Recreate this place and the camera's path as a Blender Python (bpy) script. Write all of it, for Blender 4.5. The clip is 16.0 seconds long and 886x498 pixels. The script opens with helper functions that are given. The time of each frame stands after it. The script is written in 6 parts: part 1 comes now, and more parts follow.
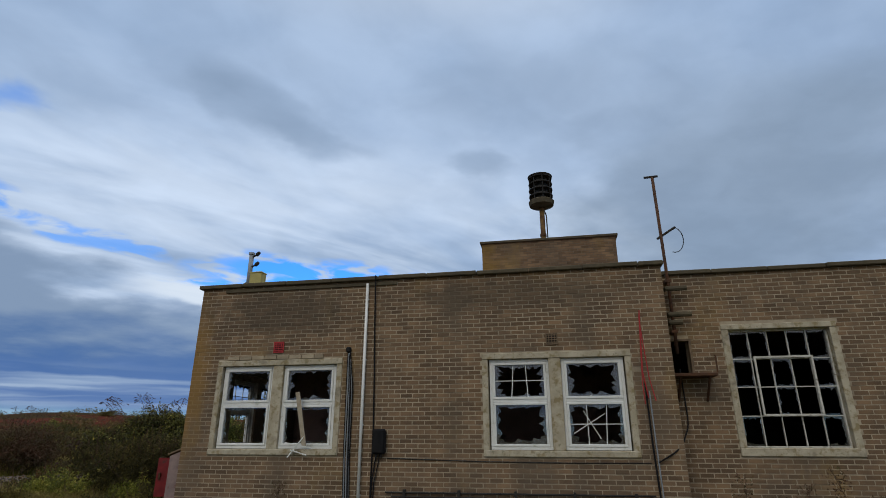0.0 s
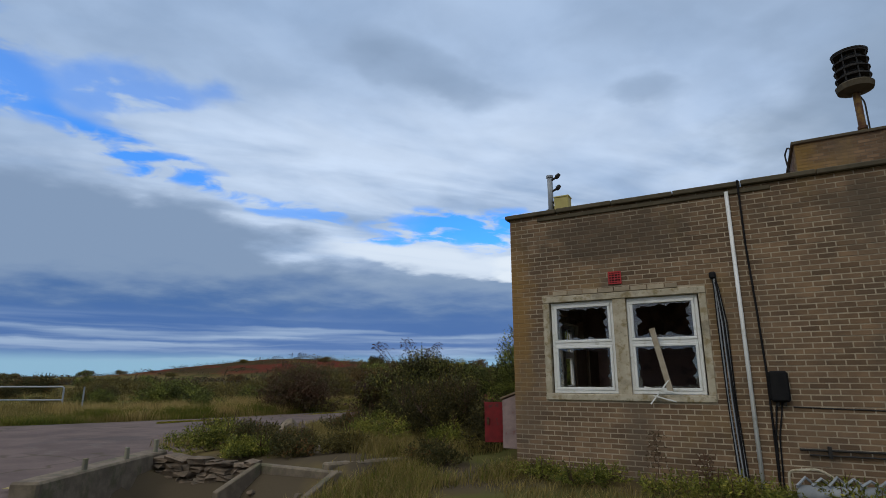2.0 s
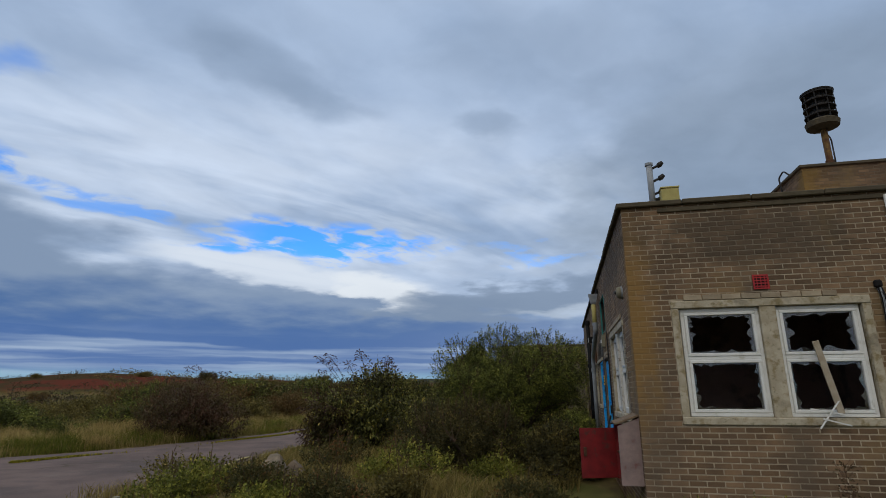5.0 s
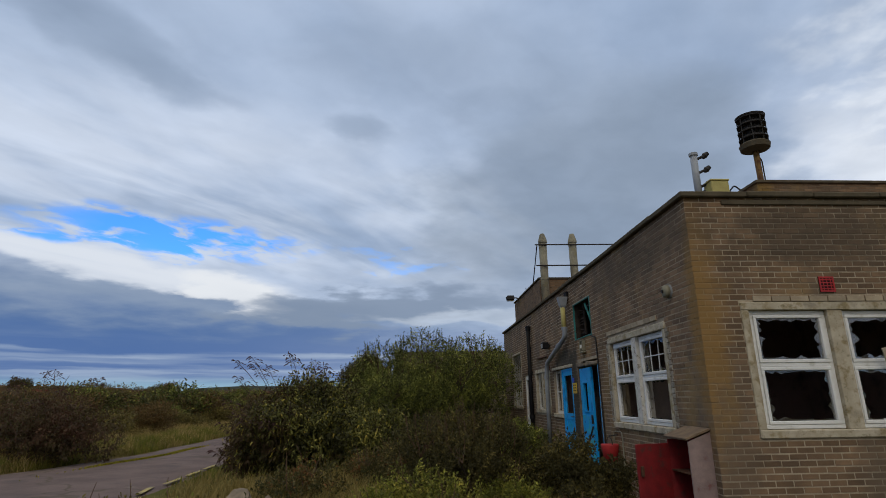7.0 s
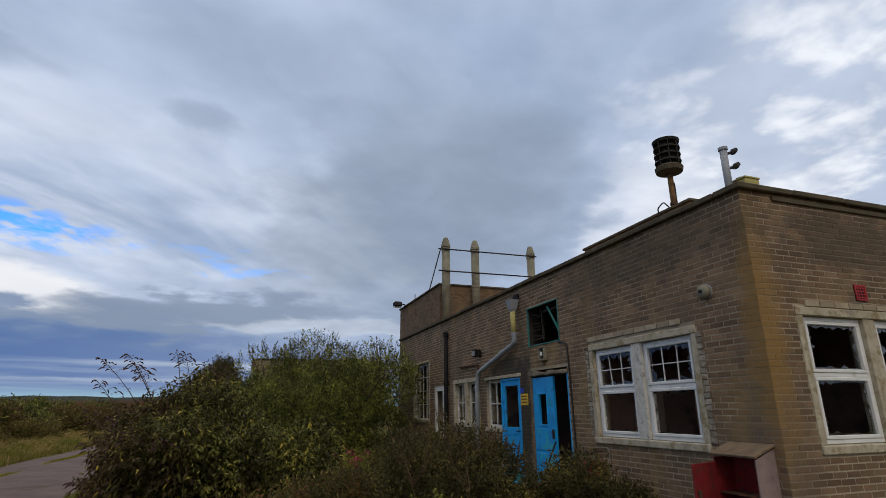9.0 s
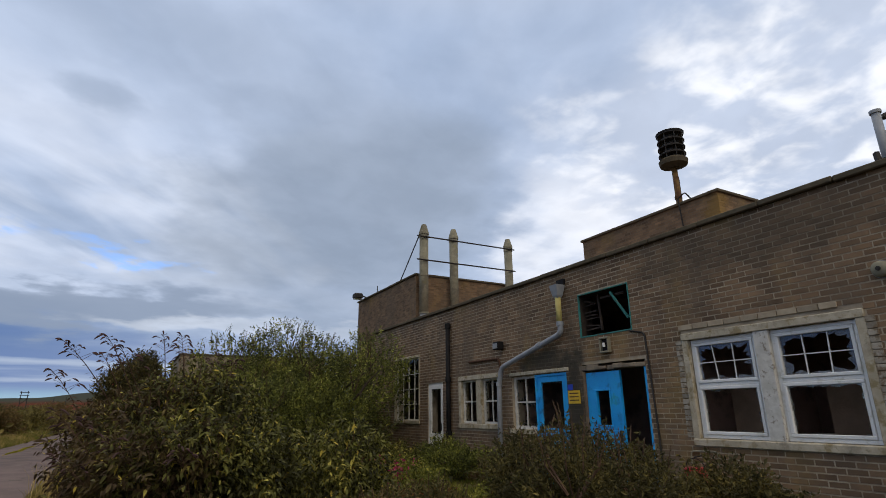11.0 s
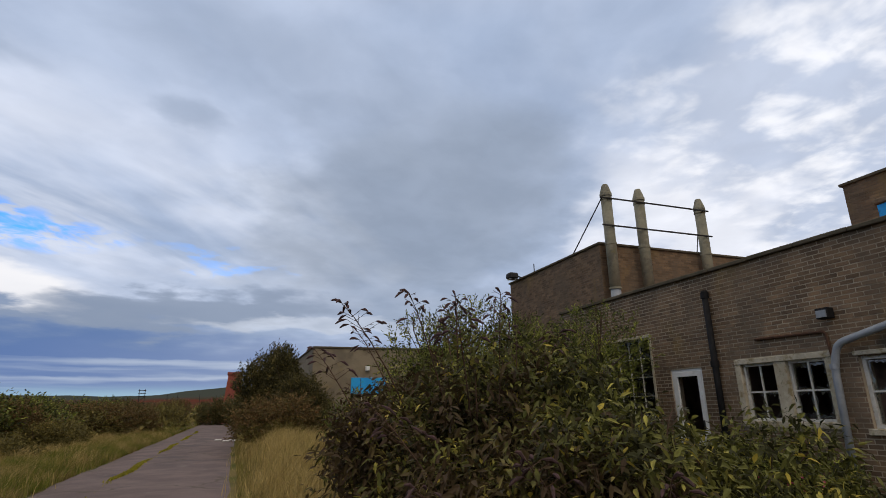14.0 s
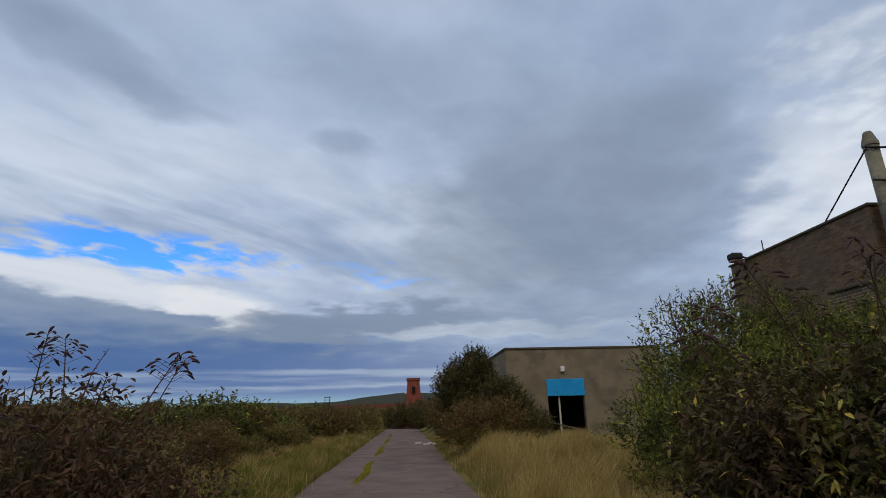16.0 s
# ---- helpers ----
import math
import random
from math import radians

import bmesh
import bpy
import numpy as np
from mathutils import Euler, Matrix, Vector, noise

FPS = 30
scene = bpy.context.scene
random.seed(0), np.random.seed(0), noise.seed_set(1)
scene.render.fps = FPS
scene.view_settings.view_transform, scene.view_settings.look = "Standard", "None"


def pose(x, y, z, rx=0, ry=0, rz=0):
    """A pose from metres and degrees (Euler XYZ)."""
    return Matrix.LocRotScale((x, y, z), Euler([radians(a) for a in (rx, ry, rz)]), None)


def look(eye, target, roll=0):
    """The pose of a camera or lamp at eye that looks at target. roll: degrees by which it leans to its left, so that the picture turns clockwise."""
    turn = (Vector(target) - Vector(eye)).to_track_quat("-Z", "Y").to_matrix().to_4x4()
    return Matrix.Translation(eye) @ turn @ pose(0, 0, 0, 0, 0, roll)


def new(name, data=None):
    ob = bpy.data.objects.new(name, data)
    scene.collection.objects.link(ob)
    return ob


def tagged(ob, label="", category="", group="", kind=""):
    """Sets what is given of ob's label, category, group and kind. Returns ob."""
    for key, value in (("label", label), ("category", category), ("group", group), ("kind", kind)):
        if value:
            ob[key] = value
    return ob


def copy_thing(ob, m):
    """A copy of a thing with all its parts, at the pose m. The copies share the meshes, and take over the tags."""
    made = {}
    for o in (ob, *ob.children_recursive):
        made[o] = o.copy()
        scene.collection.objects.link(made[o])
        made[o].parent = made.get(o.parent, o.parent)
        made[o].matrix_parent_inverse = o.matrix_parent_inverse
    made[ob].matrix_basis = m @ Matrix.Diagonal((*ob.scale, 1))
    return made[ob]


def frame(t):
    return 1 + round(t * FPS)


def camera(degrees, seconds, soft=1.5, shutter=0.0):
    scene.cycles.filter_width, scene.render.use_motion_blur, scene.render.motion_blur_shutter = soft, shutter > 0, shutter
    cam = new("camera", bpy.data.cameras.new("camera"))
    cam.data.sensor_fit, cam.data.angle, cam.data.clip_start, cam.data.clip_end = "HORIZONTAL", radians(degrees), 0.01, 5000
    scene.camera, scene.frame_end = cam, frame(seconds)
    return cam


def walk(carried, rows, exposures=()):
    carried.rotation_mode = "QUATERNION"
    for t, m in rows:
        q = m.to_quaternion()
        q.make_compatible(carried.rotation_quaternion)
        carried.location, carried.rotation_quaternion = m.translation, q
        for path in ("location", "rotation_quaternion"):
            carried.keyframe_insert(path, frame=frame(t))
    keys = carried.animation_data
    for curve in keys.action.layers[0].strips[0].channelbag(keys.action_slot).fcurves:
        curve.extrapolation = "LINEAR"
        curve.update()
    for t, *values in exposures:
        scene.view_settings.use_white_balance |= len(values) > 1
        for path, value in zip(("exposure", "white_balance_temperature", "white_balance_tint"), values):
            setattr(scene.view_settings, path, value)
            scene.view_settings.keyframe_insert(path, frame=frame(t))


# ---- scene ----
cam = camera(78.5, 16.0, soft=0.9)
METRES, EYE, TILT, LEAN, TURN = 23.2, 1.55, 0.0, 0.0, 11.2
ROWS = [
    (0.0, 0.0, 0.0, 0.0, -0.0, 18.9, -0.01),
    (0.5, -0.0333, 0.0192, -0.0007, 8.37, 17.03, 0.03),
    (1.0, -0.0645, 0.0323, -0.0025, 13.31, 16.44, -0.07),
    (1.5, -0.0989, 0.0446, -0.0018, 14.9, 13.67, 0.08),
    (2.0, -0.1303, 0.055, 0.0008, 17.92, 13.27, 0.09),
    (2.5, -0.1572, 0.0656, 0.0029, 16.98, 13.6, 0.42),
    (3.0, -0.1916, 0.0693, 0.0026, 11.72, 14.95, 0.03),
    (5.5, -0.3403, 0.1361, 0.004, -1.51, 14.8, 0.42),
    (6.0, -0.3663, 0.1542, 0.0062, -5.12, 14.93, 0.53),
    (6.5, -0.3881, 0.1745, 0.0054, -9.2, 15.52, 0.62),
    (7.0, -0.4087, 0.1987, 0.0068, -13.73, 15.49, 0.65),
    (7.5, -0.4265, 0.2213, 0.0069, -17.18, 15.93, 0.69),
    (8.0, -0.4414, 0.2493, 0.0078, -21.87, 15.97, 0.75),
    (8.5, -0.457, 0.2758, 0.0076, -26.8, 16.26, 0.6),
    (11.0, -0.5171, 0.4237, 0.0059, -39.97, 16.69, 0.58),
    (11.5, -0.5245, 0.4555, 0.0058, -42.63, 16.49, 0.51),
    (12.0, -0.5268, 0.4854, 0.0049, -45.62, 16.02, 0.61),
    (12.5, -0.5292, 0.5165, 0.0037, -50.9, 15.18, 0.59),
    (13.0, -0.5317, 0.5511, 0.0054, -53.86, 14.7, 0.53),
    (13.5, -0.5443, 0.5853, 0.0079, -45.44, 15.34, 0.56),
    (14.0, -0.5583, 0.6121, 0.0084, -31.63, 16.23, 0.96),
    (14.5, -0.5711, 0.6386, 0.0082, -23.19, 16.56, 1.18),
    (15.0, -0.5862, 0.6583, 0.0082, -19.87, 16.76, 1.17),
    (15.5, -0.5977, 0.6758, 0.009, -17.55, 16.79, 1.3),
    (16.0, -0.6081, 0.6854, 0.0083, -15.2, 16.93, 1.41),
]
walk(cam, [(t, pose(0, 0, EYE, TILT, LEAN, TURN) @ pose(METRES * x, METRES * y, METRES * z, 90 + pitch, roll, yaw)) for t, x, y, z, yaw, pitch, roll in ROWS],
     [(0.0, 0.0, 6150, 7.0), (2.5, 0.0, 6050, 7.0), (5.5, -0.06, 6320, 8.5), (8.7, 0.05, 6600, 11.0), (11.0, 0.22, 6700, 12.0),
      (13.5, 0.40, 6900, 12.0), (14.0, 0.15, 6750, 13.0), (14.5, 0.05, 6600, 11.0), (16.0, -0.12, 6480, 10.0)])


# ---- world, sun, exposure ----
def link(nt, a, b):
    nt.links.new(a, b)


def mth(nt, op, a, b=None, c=None, clamp=False):
    n = nt.nodes.new("ShaderNodeMath")
    n.operation, n.use_clamp = op, clamp
    for i, v in enumerate((a, b, c)):
        if v is None:
            continue
        if isinstance(v, (int, float)):
            n.inputs[i].default_value = v
        else:
            link(nt, v, n.inputs[i])
    return n.outputs[0]


def ramp01(nt, v, lo, hi, smooth=True):
    n = nt.nodes.new("ShaderNodeMapRange")
    n.interpolation_type = "SMOOTHSTEP" if smooth else "LINEAR"
    n.clamp = True
    link(nt, v, n.inputs[0])
    n.inputs[1].default_value, n.inputs[2].default_value = lo, hi
    return n.outputs[0]


def mixc(nt, f, a, b, blend="MIX"):
    n = nt.nodes.new("ShaderNodeMix")
    n.data_type, n.blend_type = "RGBA", blend
    for i, v in ((0, f), (6, a), (7, b)):
        if isinstance(v, (int, float)):
            n.inputs[i].default_value = v
        elif isinstance(v, tuple):
            n.inputs[i].default_value = (*v, 1)
        else:
            link(nt, v, n.inputs[i])
    return n.outputs[2]


def fbm(nt, vec, scale, detail=5.0, rough=0.55, distort=0.0, dims="3D"):
    n = nt.nodes.new("ShaderNodeTexNoise")
    n.noise_dimensions = dims
    link(nt, vec, n.inputs["Vector"])
    n.inputs["Scale"].default_value, n.inputs["Detail"].default_value = scale, detail
    n.inputs["Roughness"].default_value, n.inputs["Distortion"].default_value = rough, distort
    return n.outputs[0]


def comb(nt, x, y, z=0.0):
    n = nt.nodes.new("ShaderNodeCombineXYZ")
    for i, v in enumerate((x, y, z)):
        if isinstance(v, (int, float)):
            n.inputs[i].default_value = v
        else:
            link(nt, v, n.inputs[i])
    return n.outputs[0]


def build_sky():
    w = bpy.data.worlds.new("sky")
    scene.world = w
    w.use_nodes = True
    nt = w.node_tree
    nt.nodes.clear()
    tc = nt.nodes.new("ShaderNodeTexCoord").outputs["Generated"]
    sep = nt.nodes.new("ShaderNodeSeparateXYZ")
    link(nt, tc, sep.inputs[0])
    x, y, z = sep.outputs
    az = mth(nt, "MULTIPLY", mth(nt, "ARCTAN2", x, y), 57.2958)
    el = mth(nt, "MULTIPLY", mth(nt, "ARCSINE", mth(nt, "MINIMUM", z, 1.0)), 57.2958)
    # the cloud deck as a plane above: streets of cloud run from the north-west
    dz = mth(nt, "ADD", mth(nt, "MAXIMUM", z, 0.0), 0.13)
    px, py = mth(nt, "DIVIDE", x, dz), mth(nt, "DIVIDE", y, dz)
    ca, sa = math.cos(radians(-38)), math.sin(radians(-38))
    u = mth(nt, "ADD", mth(nt, "MULTIPLY", px, ca), mth(nt, "MULTIPLY", py, sa))
    v = mth(nt, "SUBTRACT", mth(nt, "MULTIPLY", py, ca), mth(nt, "MULTIPLY", px, sa))
    streak = fbm(nt, comb(nt, mth(nt, "MULTIPLY", u, 1.0), mth(nt, "MULTIPLY", v, 0.45)), 1.5, 6, 0.48, 0.3)
    fine = fbm(nt, comb(nt, px, py, 3.0), 3.4, 5, 0.5, 0.25)
    broad = fbm(nt, comb(nt, px, py, 9.0), 0.75, 3, 0.5)
    wa = mth(nt, "MULTIPLY", mth(nt, "SUBTRACT", fbm(nt, comb(nt, px, py, 20.0), 2.6, 5, 0.5), 0.5), 26.0)
    we = mth(nt, "MULTIPLY", mth(nt, "SUBTRACT", fbm(nt, comb(nt, px, py, 31.0), 2.6, 5, 0.5), 0.5), 9.0)
    elw = mth(nt, "ADD", el, we)

    def bank(a0, e0, ra, re, tilt=0.0, soft=0.75, jag=1.0):
        """A soft ellipse of cloud round a direction: 1 inside, 0 outside; jag: how ragged its edge is."""
        da = mth(nt, "SUBTRACT", mth(nt, "ADD", az, mth(nt, "MULTIPLY", wa, jag)), a0)
        de = mth(nt, "SUBTRACT", mth(nt, "ADD", el, mth(nt, "MULTIPLY", we, jag)), e0)
        if tilt:
            de = mth(nt, "SUBTRACT", de, mth(nt, "MULTIPLY", da, tilt))
        d = mth(nt, "ADD", mth(nt, "POWER", mth(nt, "ABSOLUTE", mth(nt, "DIVIDE", da, ra)), 2.0), mth(nt, "POWER", mth(nt, "ABSOLUTE", mth(nt, "DIVIDE", de, re)), 2.0))
        return ramp01(nt, d, 1.0 + soft, max(1.0 - soft, 0.0))

    def lay(deck, f, k, col):
        return mixc(nt, mth(nt, "MULTIPLY", f, k), deck, col)

    sky = nt.nodes.new("ShaderNodeTexSky")
    sky.sky_type, sky.sun_disc = "NISHITA", False
    sky.sun_elevation, sky.sun_rotation = radians(SUN_EL), radians(SUN_AZ)
    clear = mixc(nt, 1.0, sky.outputs[0], (0.05, 0.135, 0.25), "MULTIPLY")

    # fine parallel fibres along the cloud streets, and small puffs
    fibre = fbm(nt, comb(nt, mth(nt, "MULTIPLY", u, 1.0), mth(nt, "MULTIPLY", v, 0.34), 41.0), 3.4, 4, 0.5, 0.45)
    dapple = fbm(nt, comb(nt, mth(nt, "MULTIPLY", u, 1.0), mth(nt, "MULTIPLY", v, 0.7), 13.0), 8.0, 4, 0.52, 0.4)
    puff = fbm(nt, comb(nt, px, py, 27.0), 6.5, 4, 0.5, 0.2)
    light = ramp01(nt, mth(nt, "ADD", mth(nt, "MULTIPLY", streak, 0.7), mth(nt, "MULTIPLY", fine, 0.3)), 0.34, 0.66)
    deck = mixc(nt, light, (0.305, 0.40, 0.565), (0.43, 0.525, 0.69))
    # whiter, streaky cloud in the north-west
    nw = bank(-34, 18.5, 34, 9.5, 0.04, 0.85)
    deck = mixc(nt, mth(nt, "MULTIPLY", nw, ramp01(nt, mth(nt, "ADD", mth(nt, "MULTIPLY", streak, 0.5), mth(nt, "MULTIPLY", fibre, 0.5)), 0.40, 0.60)), deck, (0.62, 0.70, 0.84))
    deck = lay(deck, bank(2, 17.5, 12, 5.0, -0.25, 0.9), mth(nt, "MULTIPLY", ramp01(nt, fibre, 0.36, 0.6), 0.6), (0.60, 0.68, 0.81))
    # the thin, bright cloud in the east, broken into puffs
    east = bank(72, 23, 30, 15, 0.0, 0.55, 1.2)
    deck = lay(deck, east, 0.75, (0.50, 0.58, 0.72))
    deck = lay(deck, east, ramp01(nt, mth(nt, "ADD", mth(nt, "MULTIPLY", puff, 0.75), mth(nt, "MULTIPLY", fine, 0.25)), 0.45, 0.66), (0.80, 0.85, 0.92))
    deck = lay(deck, bank(45, 14, 9, 9, 0.0, 0.9), 0.8, (0.80, 0.85, 0.93))
    # grey undersides
    grey = bank(18, 21, 17, 10, 0.15, 0.8)
    deck = lay(deck, grey, 0.70, (0.235, 0.295, 0.385))
    deck = lay(deck, bank(2, 33.5, 16, 4.5, 0.0, 0.9), 0.35, (0.29, 0.365, 0.49))
    for a0, e0, ra, re, tl, k in ((-32, 31.5, 7.5, 2.6, -0.30, 0.62), (-27, 29.3, 5.0, 1.5, -0.2, 0.4), (-8, 27.8, 4.0, 1.1, -0.15, 0.55), (9, 29, 5, 1.8, 0.0, 0.3), (-38, 33, 4, 1.2, 0.0, 0.3)):
        deck = lay(deck, bank(a0, e0, ra, re, tl, 0.85, 0.6), k, (0.25, 0.325, 0.45))
    # faint ripples all over
    ripple = mth(nt, "ADD", 0.965, mth(nt, "MULTIPLY", ramp01(nt, mth(nt, "ADD", mth(nt, "MULTIPLY", dapple, 0.5), mth(nt, "MULTIPLY", fine, 0.5)), 0.36, 0.64), 0.08))
    deck = mixc(nt, 1.0, deck, comb(nt, ripple, ripple, ripple), "MULTIPLY")
    # holes to the blue
    thin = ramp01(nt, mth(nt, "ADD", mth(nt, "MULTIPLY", fibre, 0.45), mth(nt, "MULTIPLY", dapple, 0.55)), 0.57, 0.47)
    for a0, e0, ra, re, tl, k, jag in ((-24.5, 15.4, 11.5, 1.9, 0.0, 1.0, 0.5), (-33, 13.9, 7, 0.55, 0.03, 0.9, 0.3), (-61, 20.4, 9.5, 1.9, -0.24, 0.95, 0.5), (-61, 26.0, 8, 1.9, 0.08, 0.6, 1.0), (-47, 17.0, 7, 0.8, -0.2, 0.6, 0.6), (-75, 25, 7, 4, 0.0, 0.8, 1.0), (-3, 14.2, 6, 0.7, -0.1, 0.35, 0.8)):
        deck = lay(deck, bank(a0, e0, ra, re, tl, 0.75, jag), mth(nt, "MULTIPLY", thin, k), clear)
    # the low bank, and the white tongue between it and the hole
    bankc = mixc(nt, ramp01(nt, mth(nt, "ADD", mth(nt, "MULTIPLY", elw, 0.09), mth(nt, "MULTIPLY", broad, 0.35)), 0.60, 1.15), (0.070, 0.150, 0.34), (0.240, 0.315, 0.445))
    deck = mixc(nt, bank(-64, 10.2, 23, 7.2, -0.06, 0.4, 0.8), deck, bankc)
    deck = lay(deck, bank(-27, 7.4, 26, 3.6, -0.04, 0.6, 0.4), 0.9, bankc)
    tongue = bank(-27, 11.6, 14, 1.35, -0.09, 0.6, 0.4)
    deck = lay(deck, tongue, mth(nt, "ADD", 0.62, mth(nt, "MULTIPLY", ramp01(nt, fibre, 0.35, 0.6), 0.36)), (0.73, 0.78, 0.86))
    deck = lay(deck, bank(-19, 10.2, 5, 1.4, -0.25, 0.6, 0.5), 0.85, (0.82, 0.85, 0.89))
    deck = lay(deck, bank(-5, 9.3, 14, 1.9, 0.07, 0.6, 0.8), 0.85, (0.225, 0.29, 0.40))
    deck = lay(deck, bank(10, 8.3, 12, 0.8, 0.0, 0.8, 0.6), 0.6, (0.56, 0.63, 0.73))
    deck = lay(deck, bank(30, 9.5, 22, 2.2, 0.0, 0.8), 0.5, (0.30, 0.37, 0.48))
    # layered haze near the horizon, in flat bars
    bars = fbm(nt, comb(nt, mth(nt, "MULTIPLY", az, 0.011), mth(nt, "ADD", mth(nt, "MULTIPLY", el, 0.30), mth(nt, "MULTIPLY", we, 0.02)), 4.0), 2.6, 3, 0.5, 0.0)
    low = ramp01(nt, mth(nt, "ADD", el, mth(nt, "MULTIPLY", we, 0.4)), 8.0, 4.5)
    lowc = mixc(nt, mth(nt, "MULTIPLY", ramp01(nt, bars, 0.46, 0.66), ramp01(nt, el, 6.2, 4.2)), (0.085, 0.165, 0.38), (0.36, 0.45, 0.60))
    west = ramp01(nt, az, 30.0, -30.0)
    lowc = mixc(nt, west, mixc(nt, 0.55, lowc, (0.42, 0.49, 0.60)), lowc)
    deck = mixc(nt, mth(nt, "MULTIPLY", low, 0.9), deck, lowc)
    deck = mixc(nt, ramp01(nt, el, 2.6, 1.2), deck, (0.29, 0.46, 0.59))
    # an overcast sky grows brighter to its zenith
    gain = mth(nt, "ADD", 1.0, mth(nt, "MULTIPLY", ramp01(nt, el, 38.0, 75.0), ZENITH))
    # unseen sky overhead and to the south tinted warmer, added to warm the light
    behind = mth(nt, "MULTIPLY", ramp01(nt, mth(nt, "ABSOLUTE", mth(nt, "SUBTRACT", mth(nt, "ABSOLUTE", az), 180.0)), 70.0, 35.0), ramp01(nt, el, 2.0, 12.0))
    over = mth(nt, "MAXIMUM", ramp01(nt, el, 38.0, 58.0), behind)
    deck = mixc(nt, mth(nt, "MULTIPLY", over, 0.85), deck, mixc(nt, light, (0.48, 0.45, 0.42), (0.66, 0.61, 0.55)))
    bg = nt.nodes.new("ShaderNodeBackground")
    link(nt, deck, bg.inputs[0])
    link(nt, mth(nt, "MULTIPLY", gain, SKY), bg.inputs[1])
    link(nt, bg.outputs[0], nt.nodes.new("ShaderNodeOutputWorld").inputs[0])


SUN_AZ, SUN_EL, SKY, ZENITH = 194.0, 40.0, 1.0, 1.3
build_sky()
sun = new("sun", bpy.data.lights.new("sun", "SUN"))
sun.data.energy, sun.data.angle, sun.data.color = 0.66, radians(18), (1.0, 0.92, 0.80)
sun.matrix_world = look((30 * math.sin(radians(SUN_AZ)), 30 * math.cos(radians(SUN_AZ)), 30 * math.tan(radians(SUN_EL))), (0, 0, 0))


# ---- materials ----
def mat(name, cols, scale=6.0, rough=0.8, metal=0.0, bump=0.2, bscale=60.0, stain=None, rnd=0.0, isl=0.0, spec=0.3, extra=None, stretch=(1, 1, 1)):
    """Two colours mixed by noise; stain = (colour, scale, threshold); rnd / isl: brightness spread by object / by island."""
    m = bpy.data.materials.new(name)
    m.use_nodes = True
    nt = m.node_tree
    b = nt.nodes["Principled BSDF"]
    geo = nt.nodes.new("ShaderNodeNewGeometry")
    mp = nt.nodes.new("ShaderNodeMapping")
    link(nt, geo.outputs["Position"], mp.inputs[0])
    mp.inputs["Scale"].default_value = stretch
    pos = mp.outputs[0]
    f = ramp01(nt, fbm(nt, pos, scale, 6, 0.6), 0.34, 0.66)
    c = mixc(nt, f, cols[0], cols[1])
    g = fbm(nt, pos, bscale, 4, 0.6)
    c = mixc(nt, 0.35, c, mixc(nt, g, (0.45, 0.45, 0.45), (1.0, 1.0, 1.0)), "MULTIPLY")
    for v, key in ((rnd, "o"), (isl, "i")):
        if v:
            r = nt.nodes.new("ShaderNodeObjectInfo").outputs["Random"] if key == "o" else geo.outputs["Random Per Island"]
            k = mth(nt, "ADD", 1.0 - v, mth(nt, "MULTIPLY", r, 2 * v))
            c = mixc(nt, 1.0, c, comb(nt, k, k, k), "MULTIPLY")
    for s in (stain or ()):
        c = mixc(nt, mth(nt, "MULTIPLY", ramp01(nt, fbm(nt, geo.outputs["Position"], s[1], 6, 0.62), s[2], s[2] + 0.14), s[3]), c, s[0])
    if extra:
        c = extra(nt, c, geo)
    link(nt, c, b.inputs["Base Color"])
    link(nt, mth(nt, "ADD", rough - 0.08, mth(nt, "MULTIPLY", g, 0.16), clamp=True), b.inputs["Roughness"])
    b.inputs["Metallic"].default_value = metal
    b.inputs["Specular IOR Level"].default_value = spec
    if bump:
        bn = nt.nodes.new("ShaderNodeBump")
        bn.inputs["Strength"].default_value, bn.inputs["Distance"].default_value = bump, 0.01
        link(nt, mth(nt, "ADD", g, mth(nt, "MULTIPLY", f, 0.5)), bn.inputs["Height"])
        link(nt, bn.outputs[0], b.inputs["Normal"])
    return m


